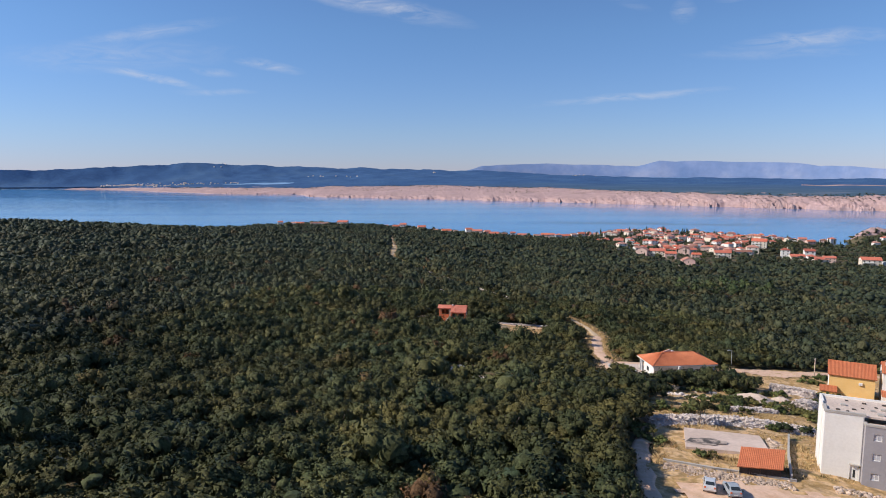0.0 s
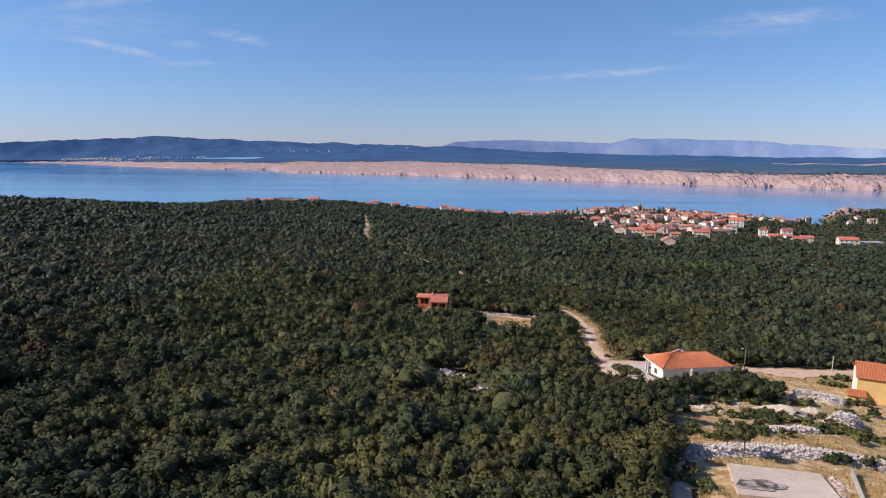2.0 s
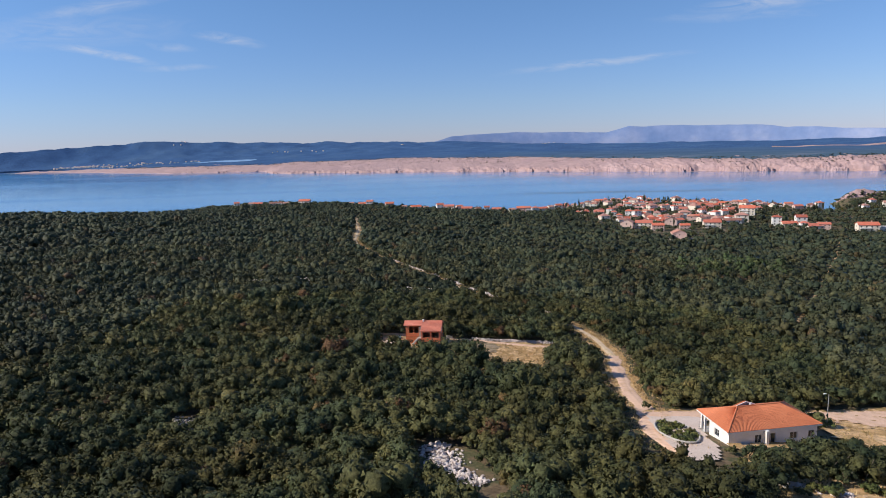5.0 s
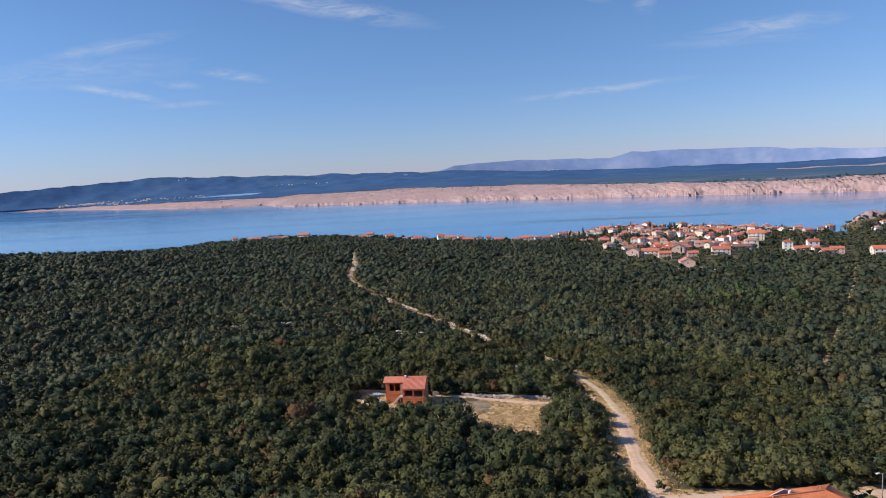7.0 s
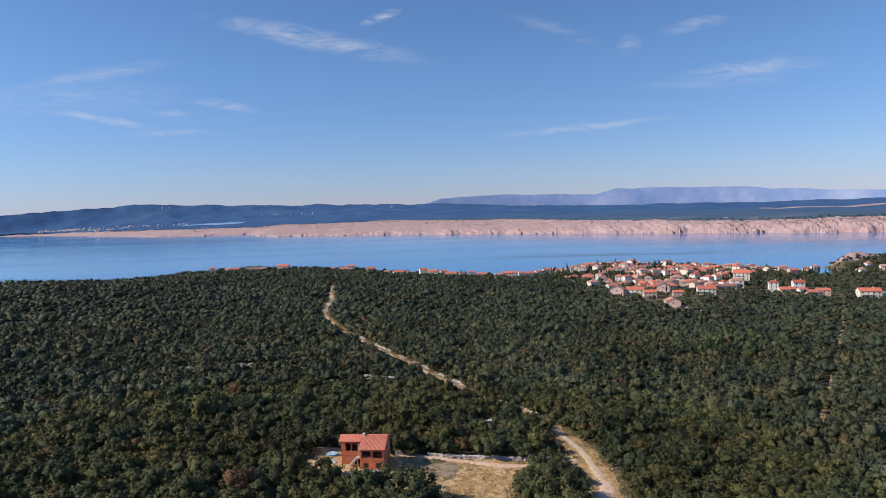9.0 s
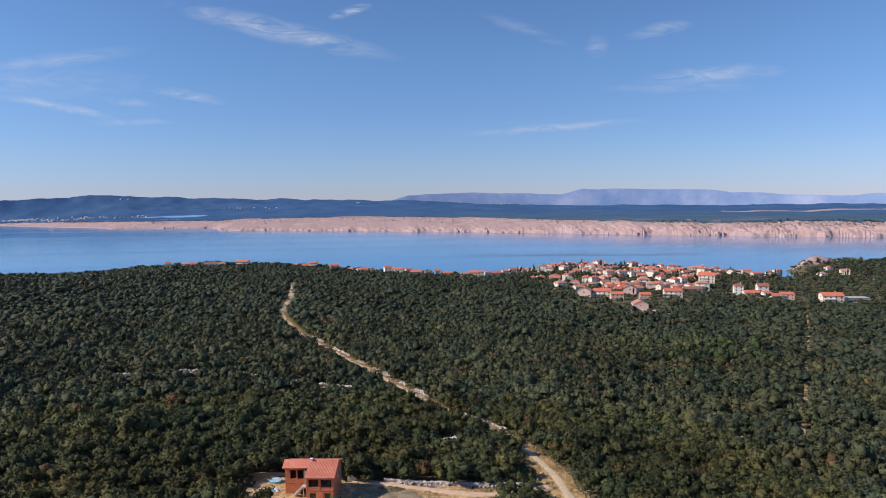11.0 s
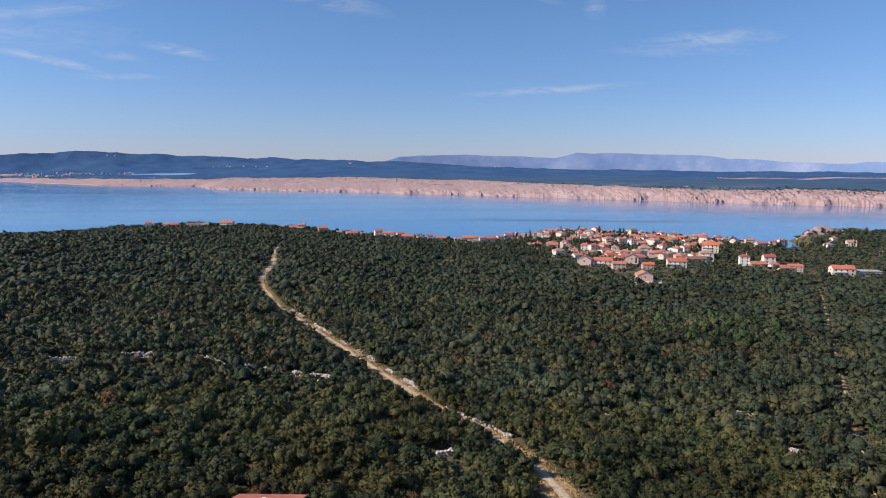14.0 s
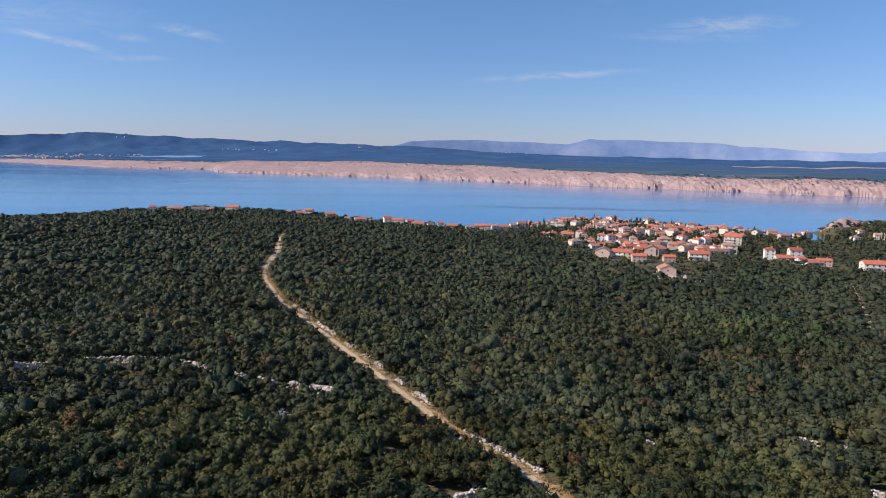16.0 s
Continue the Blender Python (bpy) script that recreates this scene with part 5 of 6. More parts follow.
def open_shed():
    s = thing("shed", "low wooden shed with an orange tiled roof", "shed", pose(40.2, 82.6, 61.2, 0, 0, -12))
    W, D = 5.2, 3.5
    for x0 in (0, 1.3, 2.6, 3.9):
        part("front_board", box(x0 + 0.02, x0 + 1.26, 0.02, 0.08, 0.0, 1.45), dark_wood, s)
    part("back_wall", box(0, W, D - 0.15, D, -0.3, 2.6), concrete, s)
    part("side_wall", box(0, 0.12, 0.1, D - 0.15, -0.3, 1.9), dark_wood, s)
    part("side_wall", box(W - 0.12, W, 0.1, D - 0.15, -0.3, 1.9), dark_wood, s)
    for x in (0.0, 1.7, 3.4, W - 0.12):
        part("post", box(x, x + 0.12, -0.1, 0.01, -0.3, 1.75), dark_wood, s)
    part("roof", tiled((-0.25, -0.5, 1.78), (W + 0.25, -0.5, 1.78), (W + 0.25, D + 0.2, 2.85), (-0.25, D + 0.2, 2.85), course=0.34, pan=0.235, height=0.045), tile_orange, s)
    for ob in s.children:
        for v in ob.data.vertices:
            v.co.x += 0.33 * v.co.y - 0.45


open_shed()


# ---- the town by the sea ----
def hip_or_gable(w, d, e, rise, hip, over=0.4):
    """A roof shell with thickness over a w x d plan, its eaves at height e."""
    x, y = w / 2 + over, d / 2 + over
    r = max(0.3, x - y) if hip else x
    A, B, C, D = (-x, -y, e), (x, -y, e), (x, y, e), (-x, y, e)
    R0, R1 = (-r, 0, e + rise), (r, 0, e + rise)
    bm = slab([A, B, R1, R0], 0.18)
    slab([C, D, R0, R1], 0.18, bm)
    if hip:
        slab([D, A, R0], 0.18, bm)
        slab([B, C, R1], 0.18, bm)
    return bm


def town_house(w, d, floors, hip, wall_mat, roof_mat, label, rise=None, balcony=False):
    h = thing("town_house", label, "house", group="houses of the seaside town")
    e = 2.8 * floors + 0.3
    rise = rise or d * 0.26
    bm = box(-w / 2, w / 2, -d / 2, d / 2, -2.5, e)
    if not hip:
        for s in (-1, 1):
            x = s * w / 2
            hull(bm, [(x, -d / 2, e), (x, d / 2, e), (x, 0, e + rise * 0.93), (x - s * 0.3, -d / 2, e), (x - s * 0.3, d / 2, e), (x - s * 0.3, 0, e + rise * 0.93)], [(0, 1, 2), (5, 4, 3), (0, 3, 4, 1), (1, 4, 5, 2), (2, 5, 3, 0)])
    part("wall", bm, wall_mat, h)
    part("roof", hip_or_gable(w, d, e, rise, hip), roof_mat, h)
    ch = part("chimney", box(w * 0.18, w * 0.18 + 0.6, 0.4, 1.0, e + rise * 0.4, e + rise + 0.9), wall_mat, h)
    part("cowl", box(w * 0.18 - 0.1, w * 0.18 + 0.7, 0.3, 1.1, e + rise + 0.9, e + rise + 1.05), roof_mat, ch)
    n = max(2, int(w / 4.2))
    for f in range(floors):
        for i in range(n):
            x = (i + 0.5) / n * w - w / 2
            part("window", box(x - 0.55, x + 0.55, -d / 2 - 0.04, -d / 2 + 0.02, 2.8 * f + 1.1, 2.8 * f + 2.4), window_dark, h)
        if f == floors - 1:
            part("window", box(-w / 2 - 0.04, -w / 2 + 0.02, -0.5, 0.5, 2.8 * f + 1.1, 2.8 * f + 2.4), window_dark, h)
    if balcony:
        for f in range(1, floors):
            part("balcony", box(-w * 0.42, w * 0.1, -d / 2 - 1.3, -d / 2 - 0.003, 2.8 * f + 0.1, 2.8 * f + 0.9), trim_white, h)
    return h


styles = [
    town_house(10, 8.5, 2, True, white_wall, tile_bright, "white two-storey house with hipped red tiled roof", balcony=True),
    town_house(11, 9, 2, False, cream_wall, tile_old, "cream two-storey house with weathered tiled gable roof"),
    town_house(9, 8, 2, False, white_wall, tile_bright, "white house with bright red gable roof"),
    town_house(12, 9, 3, True, cream_wall, tile_old, "cream three-storey house with hipped tiled roof", balcony=True),
    town_house(9, 7.5, 1, False, white_wall, tile_old, "low white house with faded tiled roof"),
    town_house(13, 9, 2, False, pink_wall, tile_bright, "salmon house with wide red gable roof"),
    town_house(10, 9, 2, True, pink_wall, tile_old, "pink rendered house with hipped roof"),
    town_house(8.5, 8, 3, True, white_wall, tile_bright, "tall narrow white house with red hipped roof"),
    town_house(15, 9, 1, False, cream_wall, tile_bright, "long low cream house with red roof"),
    town_house(11, 10, 2, True, white_wall, tile_old, "white house with hipped weathered roof", balcony=True),
    town_house(9, 12, 2, False, pink_wall, tile_old, "pinkish house with its gable end to the woods"),
    town_house(17, 10, 2, False, cream_wall, tile_bright, "wide cream house with a long orange-red roof", balcony=True),
    town_house(19, 8, 1, False, white_wall, tile_old, "long low white terrace with a faded roof"),
]
used = [False] * len(styles)
placed = []


def put_house(x, y, k=None, turn=None, lift=-0.7, grow=1.0):
    """One more house of the town, if there is room for it."""
    if any(math.hypot(x - a, y - b) < 9.1 for a, b in placed) or y > float(shore(x)) - 12:
        return
    placed.append((x, y))
    k = int(rng.randint(10)) if k is None else k
    turn = rng.uniform(-35, 35) + (90 if rng.rand() < 0.3 else 0) if turn is None else turn
    q = rng.uniform(0.80, 1.06) * grow
    m = pose(x, y, gz(x, y) + lift, 0, 0, turn) @ Matrix.Diagonal((q, q, q, 1))
    if used[k]:
        copy_thing(styles[k], m)
    else:
        styles[k].matrix_basis, used[k] = m, True


big_block = town_house(17, 12, 4, False, cream_wall, tile_bright, "large cream four-storey block with red gable roof", 3.2, True)
big_block.matrix_basis = pose(392, 797, gz(392, 797), 0, 0, -30)
gable_house = town_house(12, 14, 2, False, pink_wall, tile_old, "pink house with its plain gable to the woods", 3.4)
gable_house.matrix_basis = pose(236, 618, gz(236, 618), 0, 0, 78) @ Matrix.Diagonal((0.86, 0.86, 0.86, 1))
flat_hall = thing("flat_hall", "long white flat-roofed hall in the town", "building", pose(471, 668, gz(471, 668), 0, 0, -10))
part("wall", box(-10, 10, -5, 5, -2, 4.2), white_wall, flat_hall)
part("roof", box(-10.3, 10.3, -5.3, 5.3, 4.2, 4.6), concrete, flat_hall)
for wx in (-7, -3.5, 0, 3.5, 7):
    part("window", box(wx - 0.9, wx + 0.9, -5.04, -4.98, 1.0, 2.6), window_dark, flat_hall)
placed += [(392, 797), (236, 618), (471, 668), (404, 803), (380, 791)]
for n, (x, y) in enumerate(FRONT_ROW):
    put_house(x, y, (5, 11, 10, 5, 11, 4, 7, 8, 1, 6, 12, 2, 1, 8, 10, 6)[n], (-14, -20, 60, -12, -16, 10, 0, -10, 15, 70, -8, 20, 30, -5, 65, 15)[n], 0.3, 0.98)
for x, y in MIDDLE_ROW + BACK_ROW:
    put_house(x, y, None, None, 0.6 if x < 300 and y > 960 else -0.7)
for n, (x, y) in enumerate(EAST_ROW):
    put_house(x, y, (7, 8, 2, 0, 8, 5, 12, 11)[n] if n < 8 else None, rng.uniform(-25, 5), 0.2, 1.1)
for n, (x, y) in enumerate(WEST_ROW):
    put_house(x, y, (2, 4, 8, 12, 4, 11, 4, 8, 2, 5, 4, 8, 4, 2, 11, 5, 8, 4, 2, 8, 4, 5, 2, 0, 8, 1)[n], rng.uniform(-20, 20), 0.8)
for x, y in FRONT_ROW + MIDDLE_ROW + BACK_ROW:
    for _ in range(11):
        qx, qy = x + rng.uniform(-24, 24), y + rng.uniform(-6, 26)
        if inside(np.array(qx), np.array(qy), TOWN) and qy > 735:
            put_house(qx, qy)


def cypress(seed):
    c = thing("cypress", "tall dark narrow cypress tree between houses", "tree", group="cypresses in the town")
    part("trunk", tube((0, 0, -0.5), (0, 0, 1.5), 0.16, 0.12, 7), bark, c)
    leafy("crown", crown(5, 90, 0.16, seed, 2.4, 0.12), (1.3, 1.3, 2.6), (0, 0, 0), leaf_cypress, c)
    return c


def broad_tree(seed):
    c = thing("broadleaf_tree", "dark rounded garden tree between houses", "tree", group="garden trees in the town")
    part("trunk", tube((0, 0, -0.5), (0.1, 0, 2.0), 0.2, 0.13, 7), bark, c)
    for k in range(3):
        a = 2.1 * k + seed
        part("limb", tube((0.1, 0, 1.8), (1.4 * math.cos(a), 1.4 * math.sin(a), 3.6), 0.1, 0.04, 6), bark, c)
    leafy("crown", crown(6, 90, 0.16, seed + 31), (3.0, 3.0, 3.0), (0, 0, 0.9), leaf_tree, c)
    return c


cyp = [cypress(500 + i) for i in range(3)]
broad = [broad_tree(520 + i) for i in range(3)]
count = {"c": 0, "b": 0}
for _ in range(3000):
    x, y = rng.uniform(120, 640), rng.uniform(600, 1040)
    if y > float(shore(x)) - 10 or not inside(np.array(x), np.array(y), TOWN) or any(math.hypot(x - a, (y - b + 6) * 0.7) < 7.0 for a, b in placed):
        continue
    tall = rng.rand() < (0.5 if y > 850 else 0.2)
    kind, pool = ("c", cyp) if tall else ("b", broad)
    if count[kind] >= (45 if tall else 105):
        continue
    s = rng.uniform(0.75, 1.25)
    m = pose(x, y, gz(x, y), 0, 0, rng.uniform(0, 360)) @ Matrix.Diagonal((s, s, s, 1))
    if count[kind] < 3:
        pool[count[kind]].matrix_basis = m
    else:
        copy_thing(pool[count[kind] % 3], Matrix()).matrix_basis = m
    count[kind] += 1
tr = np.random.RandomState(77)
tx, ty = tr.uniform(140, 640, 900), tr.uniform(820, 1060, 900)
fit_here = inside(tx, ty, TOWN) & (ty < shore(tx) - 8) & (fractal(tx / 40.0, ty / 40.0, 78, 3) > 0.5)
for hx, hy in placed:
    fit_here &= np.hypot(tx - hx, (ty - hy + 8) * 0.6) > 8.0
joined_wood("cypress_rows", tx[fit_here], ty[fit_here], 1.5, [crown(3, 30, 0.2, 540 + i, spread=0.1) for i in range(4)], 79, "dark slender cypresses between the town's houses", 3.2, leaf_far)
ribbon("shore_road", [(600, 812), (625, 806), (660, 800), (700, 792)], 7, gravel, 0.3, "pale road cutting above the shore", "road", 0, 41)


# ---- stones, walls, cars and clutter near the houses ----
def rubble(name, xy, size, label, category="stones", lift=0.0, heap=None, mat=None, kind="", squash=0.75):
    """Loose angular stones lying at the places xy; heap gives their height over the ground."""
    r = np.random.RandomState(len(xy))
    n = len(xy)
    s = size * np.exp(r.normal(0, 0.38, n))
    shape = r.uniform(0.72, 1.28, (n, 12, 1)) * ICO[None]
    shape = shape * np.stack([s * r.uniform(0.8, 1.4, n), s * r.uniform(0.8, 1.3, n), s * squash], -1)[:, None]
    a = r.uniform(0, 6.28, n)
    c, q = np.cos(a)[:, None], np.sin(a)[:, None]
    X = shape[..., 0] * c - shape[..., 1] * q + xy[:, :1]
    Y = shape[..., 0] * q + shape[..., 1] * c + xy[:, 1:]
    base = ground(xy[:, 0], xy[:, 1]) + lift + s * 0.25 + (0 if heap is None else heap)
    Z = shape[..., 2] + base[:, None]
    f = (ICO_F[None] + 12 * np.arange(n)[:, None, None]).reshape(-1, 3)
    ob = new(name, mesh_from(name, np.stack([X, Y, Z], -1).reshape(-1, 3), f, mat or rock))
    return tagged(ob, label, category, kind=kind)


def along(points, width, per_metre, seed, patchy=0.0):
    """Random places along a line."""
    r = np.random.RandomState(seed)
    q = resample(points, 0.5)
    n = int(len(q) * 0.5 * per_metre)
    i = r.randint(0, len(q) - 1, n)
    d = q[i + 1] - q[i]
    d /= np.linalg.norm(d, axis=1, keepdims=True) + 1e-9
    o = r.normal(0, width / 3.2, n)
    xy = q[i] + d * r.uniform(0, 0.5, (n, 1)) + np.stack([d[:, 1], -d[:, 0]], -1) * o[:, None]
    if patchy:
        keep = wave(q[i, 0], q[i, 1], 22, seed) > patchy - 0.6
        return xy[keep], o[keep]
    return xy, o


def stone_wall(points, width, height, size, per_metre, label, seed, name="dry_stone_wall", patchy=0.0):
    """Loose stones heaped along a line."""
    xy, o = along(points, width, per_metre, seed, patchy)
    r = np.random.RandomState(seed + 1)
    heap = r.uniform(0, 1, len(o)) * height * np.clip(1.15 - (np.abs(o) / (width / 2)) ** 2, 0.05, 1)
    bank = rubble(name, xy, size, label, "stone wall", heap=heap, mat=scree if name == "rubble_slope" else rock)
    if name.startswith("boulder"):
        q = resample(points, 0.8)
        d = np.gradient(q, axis=0)
        d /= np.linalg.norm(d, axis=1, keepdims=True) + 1e-9
        taper = np.minimum(1, np.minimum(np.arange(len(q)), np.arange(len(q))[::-1]) / 4.0)
        rows = []
        for o in np.linspace(-1, 1, 11):
            xy = q + np.stack([d[:, 1], -d[:, 0]], -1) * o * width * 0.52
            rows.append(np.c_[xy, ground(xy[:, 0], xy[:, 1]) - 0.1 + (1 - o * o) * height * 0.82 * taper * (1 + 0.25 * wave(xy[:, 0], xy[:, 1], 3.0, seed))])
        i = np.arange(11 * len(q)).reshape(11, -1)
        core = new("core", mesh_from("core", np.concatenate(rows), np.stack([i[:-1, :-1], i[1:, :-1], i[1:, 1:], i[:-1, 1:]], -1).reshape(-1, 4), rock, True))
        core.parent = bank
    return bank


def heap(name, x, y, rx, ry, h, mat, label, category, turn=0, seed=1, lumps=0.12):
    """A loose heap with a soft uneven outline."""
    n, m = 40, 14
    a = np.linspace(0, 2 * np.pi, n, endpoint=False)
    rows = []
    for k in range(m + 1):
        f = k / m
        w = 1 + 0.16 * np.sin(2 * a + seed) + 0.10 * np.sin(3 * a + 2.1 * seed) + 0.05 * np.sin(7 * a + seed)
        px, py = rx * f * w * np.cos(a), ry * f * w * np.sin(a)
        c, s = math.cos(radians(turn)), math.sin(radians(turn))
        X, Y = x + px * c - py * s, y + px * s + py * c
        Z = ground(X, Y) + h * (1 - f**1.6) + lumps * wave(X, Y, 1.6, seed) * (1 - f) - 0.15 * (k == m)
        rows.append(np.stack([X, Y, Z], -1))
    v = np.concatenate(rows)
    i = np.arange(len(v)).reshape(m + 1, n)
    j = np.roll(i, -1, 1)
    f = np.stack([i[:-1], i[1:], j[1:], j[:-1]], -1).reshape(-1, 4)
    return tagged(new(name, mesh_from(name, v, f, mat, True)), label, category)


sand = material("pale_gravel_sand", [(0.60, 0.46, 0.37), (0.72, 0.57, 0.47)], 0.5, 0.95, 0.03, fine=5.0, stain=0.3)
white_sand = material("white_plaster_sand", [(0.74, 0.72, 0.70), (0.82, 0.80, 0.78)], 1.0, 0.95, 0.04, fine=5.0, stain=0.25)
ash = material("black_ash", [(0.04, 0.036, 0.036), (0.14, 0.12, 0.11), (0.58, 0.46, 0.39), (0.10, 0.09, 0.085)], 0.8, 0.95, 0.02, fine=5.0, stain=0.4)
shrub_green = foliage_material("shrub_leaves", [(0.0, (0.075, 0.105, 0.04)), (0.5, (0.13, 0.15, 0.05)), (1.0, (0.22, 0.19, 0.06))], True)
straw = material("straw", [(0.36, 0.25, 0.11), (0.56, 0.39, 0.19), (0.66, 0.49, 0.27)], 0.2, 0.9, island=0.35, stain=0.1)
weeds = material("dry_weeds", [(0.22, 0.19, 0.07), (0.36, 0.27, 0.11), (0.46, 0.32, 0.14)], 0.15, 0.9, island=0.5, stain=0.1)
pool_blue = material("blue_pool_liner", [(0.05, 0.32, 0.52), (0.10, 0.45, 0.62)], 1.0, 0.3)
tarp = material("blue_white_sheet", [(0.10, 0.35, 0.55), (0.70, 0.75, 0.80)], 1.2, 0.6)

stone_wall([(33.8, 103.3), (41, 104.5), (47, 105.5), (53, 105.7), (58, 105.1), (63.5, 103.1)], 4.3, 1.45, 0.115, 300, "long heap of pale limestone boulders across the clearing", 21, "boulder_bank")
stone_wall([(53.6, 117.5), (59.0, 119.5), (64.8, 121)], 3.2, 1.0, 0.11, 200, "low broken line of limestone in the grass", 22)
stone_wall([(79.5, 152.5), (83.5, 150.5), (87.5, 146.5)], 5.5, 1.9, 0.12, 300, "broad bank of limestone rubble by the yellow house", 23, "boulder_bank")
stone_wall([(72.5, 126.5), (74.6, 128.4), (76.6, 130.6)], 6.0, 2.6, 0.12, 480, "mound of quarried limestone", 24, "boulder_mound")
stone_wall([(50, 144), (56, 140), (60, 137)], 2.2, 0.56, 0.20, 44, "tumbled stone wall below the bungalow", 25)
stone_wall([(47, 133), (55, 130)], 2.0, 0.40, 0.20, 37, "tumbled stone wall among the bushes", 26)
stone_wall([(30.3, 84.6), (33.5, 83.0), (38, 81.4), (45.5, 79.4)], 4.0, 0.40, 0.10, 300, "rubble slope below the low wall", 27, "rubble_slope")
stone_wall([(48.5, 92), (51.5, 97)], 2.6, 0.40, 0.15, 90, "loose stones beside the concrete slab", 28, "rubble_slope")
stone_wall([(51, 80), (54, 78.5), (60, 76.5)], 3.0, 0.40, 0.16, 57, "builder's rubble at the foot of the block", 29, "rubble_slope")
stone_wall(FIELD_WALL, 1.5, 0.6, 0.15, 44, "dry stone wall along the field", 31)
stone_wall([(-76, 338.3), (-65, 343), (-55.5, 350.5), (-38.6, 352.5), (-27.8, 346.7), (-12.5, 338.3), (2, 333)], 1.7, 1.52, 0.24, 25, "grey dry stone wall winding through the wood", 32, patchy=0.25)
stone_wall([(3, 333.5), (6.7, 332.2), (10, 330)], 3.2, 1.28, 0.24, 68, "tumbled end of a dry stone wall", 33)
stone_wall([(33.8, 272.9), (37.1, 274.5), (40.4, 276.5)], 1.6, 0.8, 0.2, 34, "grey stone wall stub beside the path", 41)
stone_wall([(80.5, 305.5), (82.8, 302.7), (84.2, 298.4)], 1.6, 0.9, 0.2, 34, "short limestone outcrop in the wood", 42)
stone_wall([(59.8, 353.7), (63.5, 357.4)], 1.4, 0.8, 0.2, 30, "short limestone outcrop in the wood", 43)
PATH_SIDE = [(x + 3.4, y + 1.4) for x, y in PATH]
stone_wall(PATH_SIDE[:7], 2.4, 0.72, 0.24, 18, "broken dry stone wall along the footpath", 34, patchy=0.45)
stone_wall([(58.5, 264), (60, 250), (60.2, 240)], 1.6, 0.5, 0.18, 14, "low stones along the dirt track", 35, patchy=0.35)
stone_wall([(121.8, 309.4), (127.1, 304.3), (133, 302)], 1.5, 0.9, 0.22, 36, "limestone outcrop in the wood", 36)
stone_wall([(116, 280), (121, 277)], 1.8, 1.04, 0.23, 44, "limestone outcrop between oaks", 37)
stone_wall([(36, 262), (40, 254), (33, 251)], 2.4, 0.80, 0.20, 27, "old stone terraces above the field", 38)
stone_wall([(30, 296), (36, 290), (38.3, 276)], 2.0, 0.80, 0.20, 20, "old stone terrace by the path", 39)
stone_wall([(3.8, 160.5), (5.2, 153), (6.3, 147.7), (9.6, 142.6)], 4.6, 0.6, 0.2, 42, "long bare limestone patch among scrub oaks", 40, "rock_patch")
for x, y, q in GLADES[1:6]:
    r = np.random.RandomState(int(abs(x * 3 + y)))
    xy = np.c_[r.normal(x, q * 0.36, 230), r.normal(y, q * 0.62, 230)]
    rubble("rock_patch", xy, 0.19, "bare pale limestone patch among scrub oaks", "rocks", heap=r.uniform(0, 0.5, 230), kind="stuff")

heap("gravel_mound", 66.6, 133.2, 5.6, 3.4, 2.1, sand, "smooth heap of pale gravel sand in the grass", "heap", -8, 3)
heap("gravel_mound", 75.0, 138.3, 3.2, 2.3, 1.3, sand, "small heap of pale gravel sand", "heap", -8, 5)
heap("plaster_mound", 5.6, 228.3, 3.2, 2.3, 1.6, white_sand, "white sand heap before the unfinished house", "heap", 0, 7)
heap("soil_mound", 19.5, 238.2, 3.2, 2.0, 0.9, soil, "low dark soil heap beside the field", "heap", 0, 9)
heap("sand_mound", -6.0, 236.6, 3.0, 2.2, 0.8, sand, "pale builder's sand by the stair", "heap", 20, 11)

pad = thing("concrete_pad", "concrete pad with a burnt black patch", "slab", pose(0, 0, 0))
part("pad", slab([(35.6, 90.8, 62.0), (47.2, 88.6, 61.7), (49.7, 97.3, 60.9), (38.6, 99.6, 61.35)], 1.2), rough_slab, pad)
bm = bmesh.new()
ring = []
for k in range(72):
    a = k * math.pi / 36
    q = 1 + 0.14 * math.sin(2 * a + 1) + 0.08 * math.sin(5 * a + 2.2) + 0.05 * math.sin(9 * a) + 0.04 * math.sin(17 * a + 0.6)
    px, py = 39.4 + 2.8 * q * math.cos(a), 93.3 + 1.75 * q * math.sin(a) - 0.3 * q * math.cos(a)
    ring.append(bm.verts.new((px, py, 62.03 - (px - 35.6) * 0.026 - (py - 90.8) * 0.078)))
bm.faces.new(ring)
part("burnt_patch", bm, ash, pad, "black ash from a fire")


def low_wall(points, height, thick, label, mat):
    w = thing("low_wall", label, "wall")
    for (x0, y0), (x1, y1) in zip(points, points[1:]):
        z0, z1 = gz(x0, y0), gz(x1, y1)
        n = Vector((y0 - y1, x1 - x0, 0)).normalized() * thick
        a, b = Vector((x0, y0, z0 + height)), Vector((x1, y1, z1 + height))
        part("panel", slab([a, b, b + n, a + n], height + 0.6), mat, w)
        part("coping", slab([a + Vector((0, 0, 0.06)) - n * 0.15, b + Vector((0, 0, 0.06)) - n * 0.15, b + n * 1.15 + Vector((0, 0, 0.06)), a + n * 1.15 + Vector((0, 0, 0.06))], 0.058), mat, w)
    return w


low_wall([(30.7, 86.1), (36.6, 83.6), (41.0, 82.5), (46.6, 81.0)], 0.55, 0.25, "low grey concrete wall above the parking yard", concrete)
low_wall([(46.1, 81.2), (50.4, 90.0), (55.4, 99.2)], 1.1, 0.22, "plain concrete boundary wall beside the shed", concrete)
low_wall([(-12, 246.5), (-4, 246.2), (2, 246)], 0.6, 0.25, "low block wall behind the unfinished house", sand)


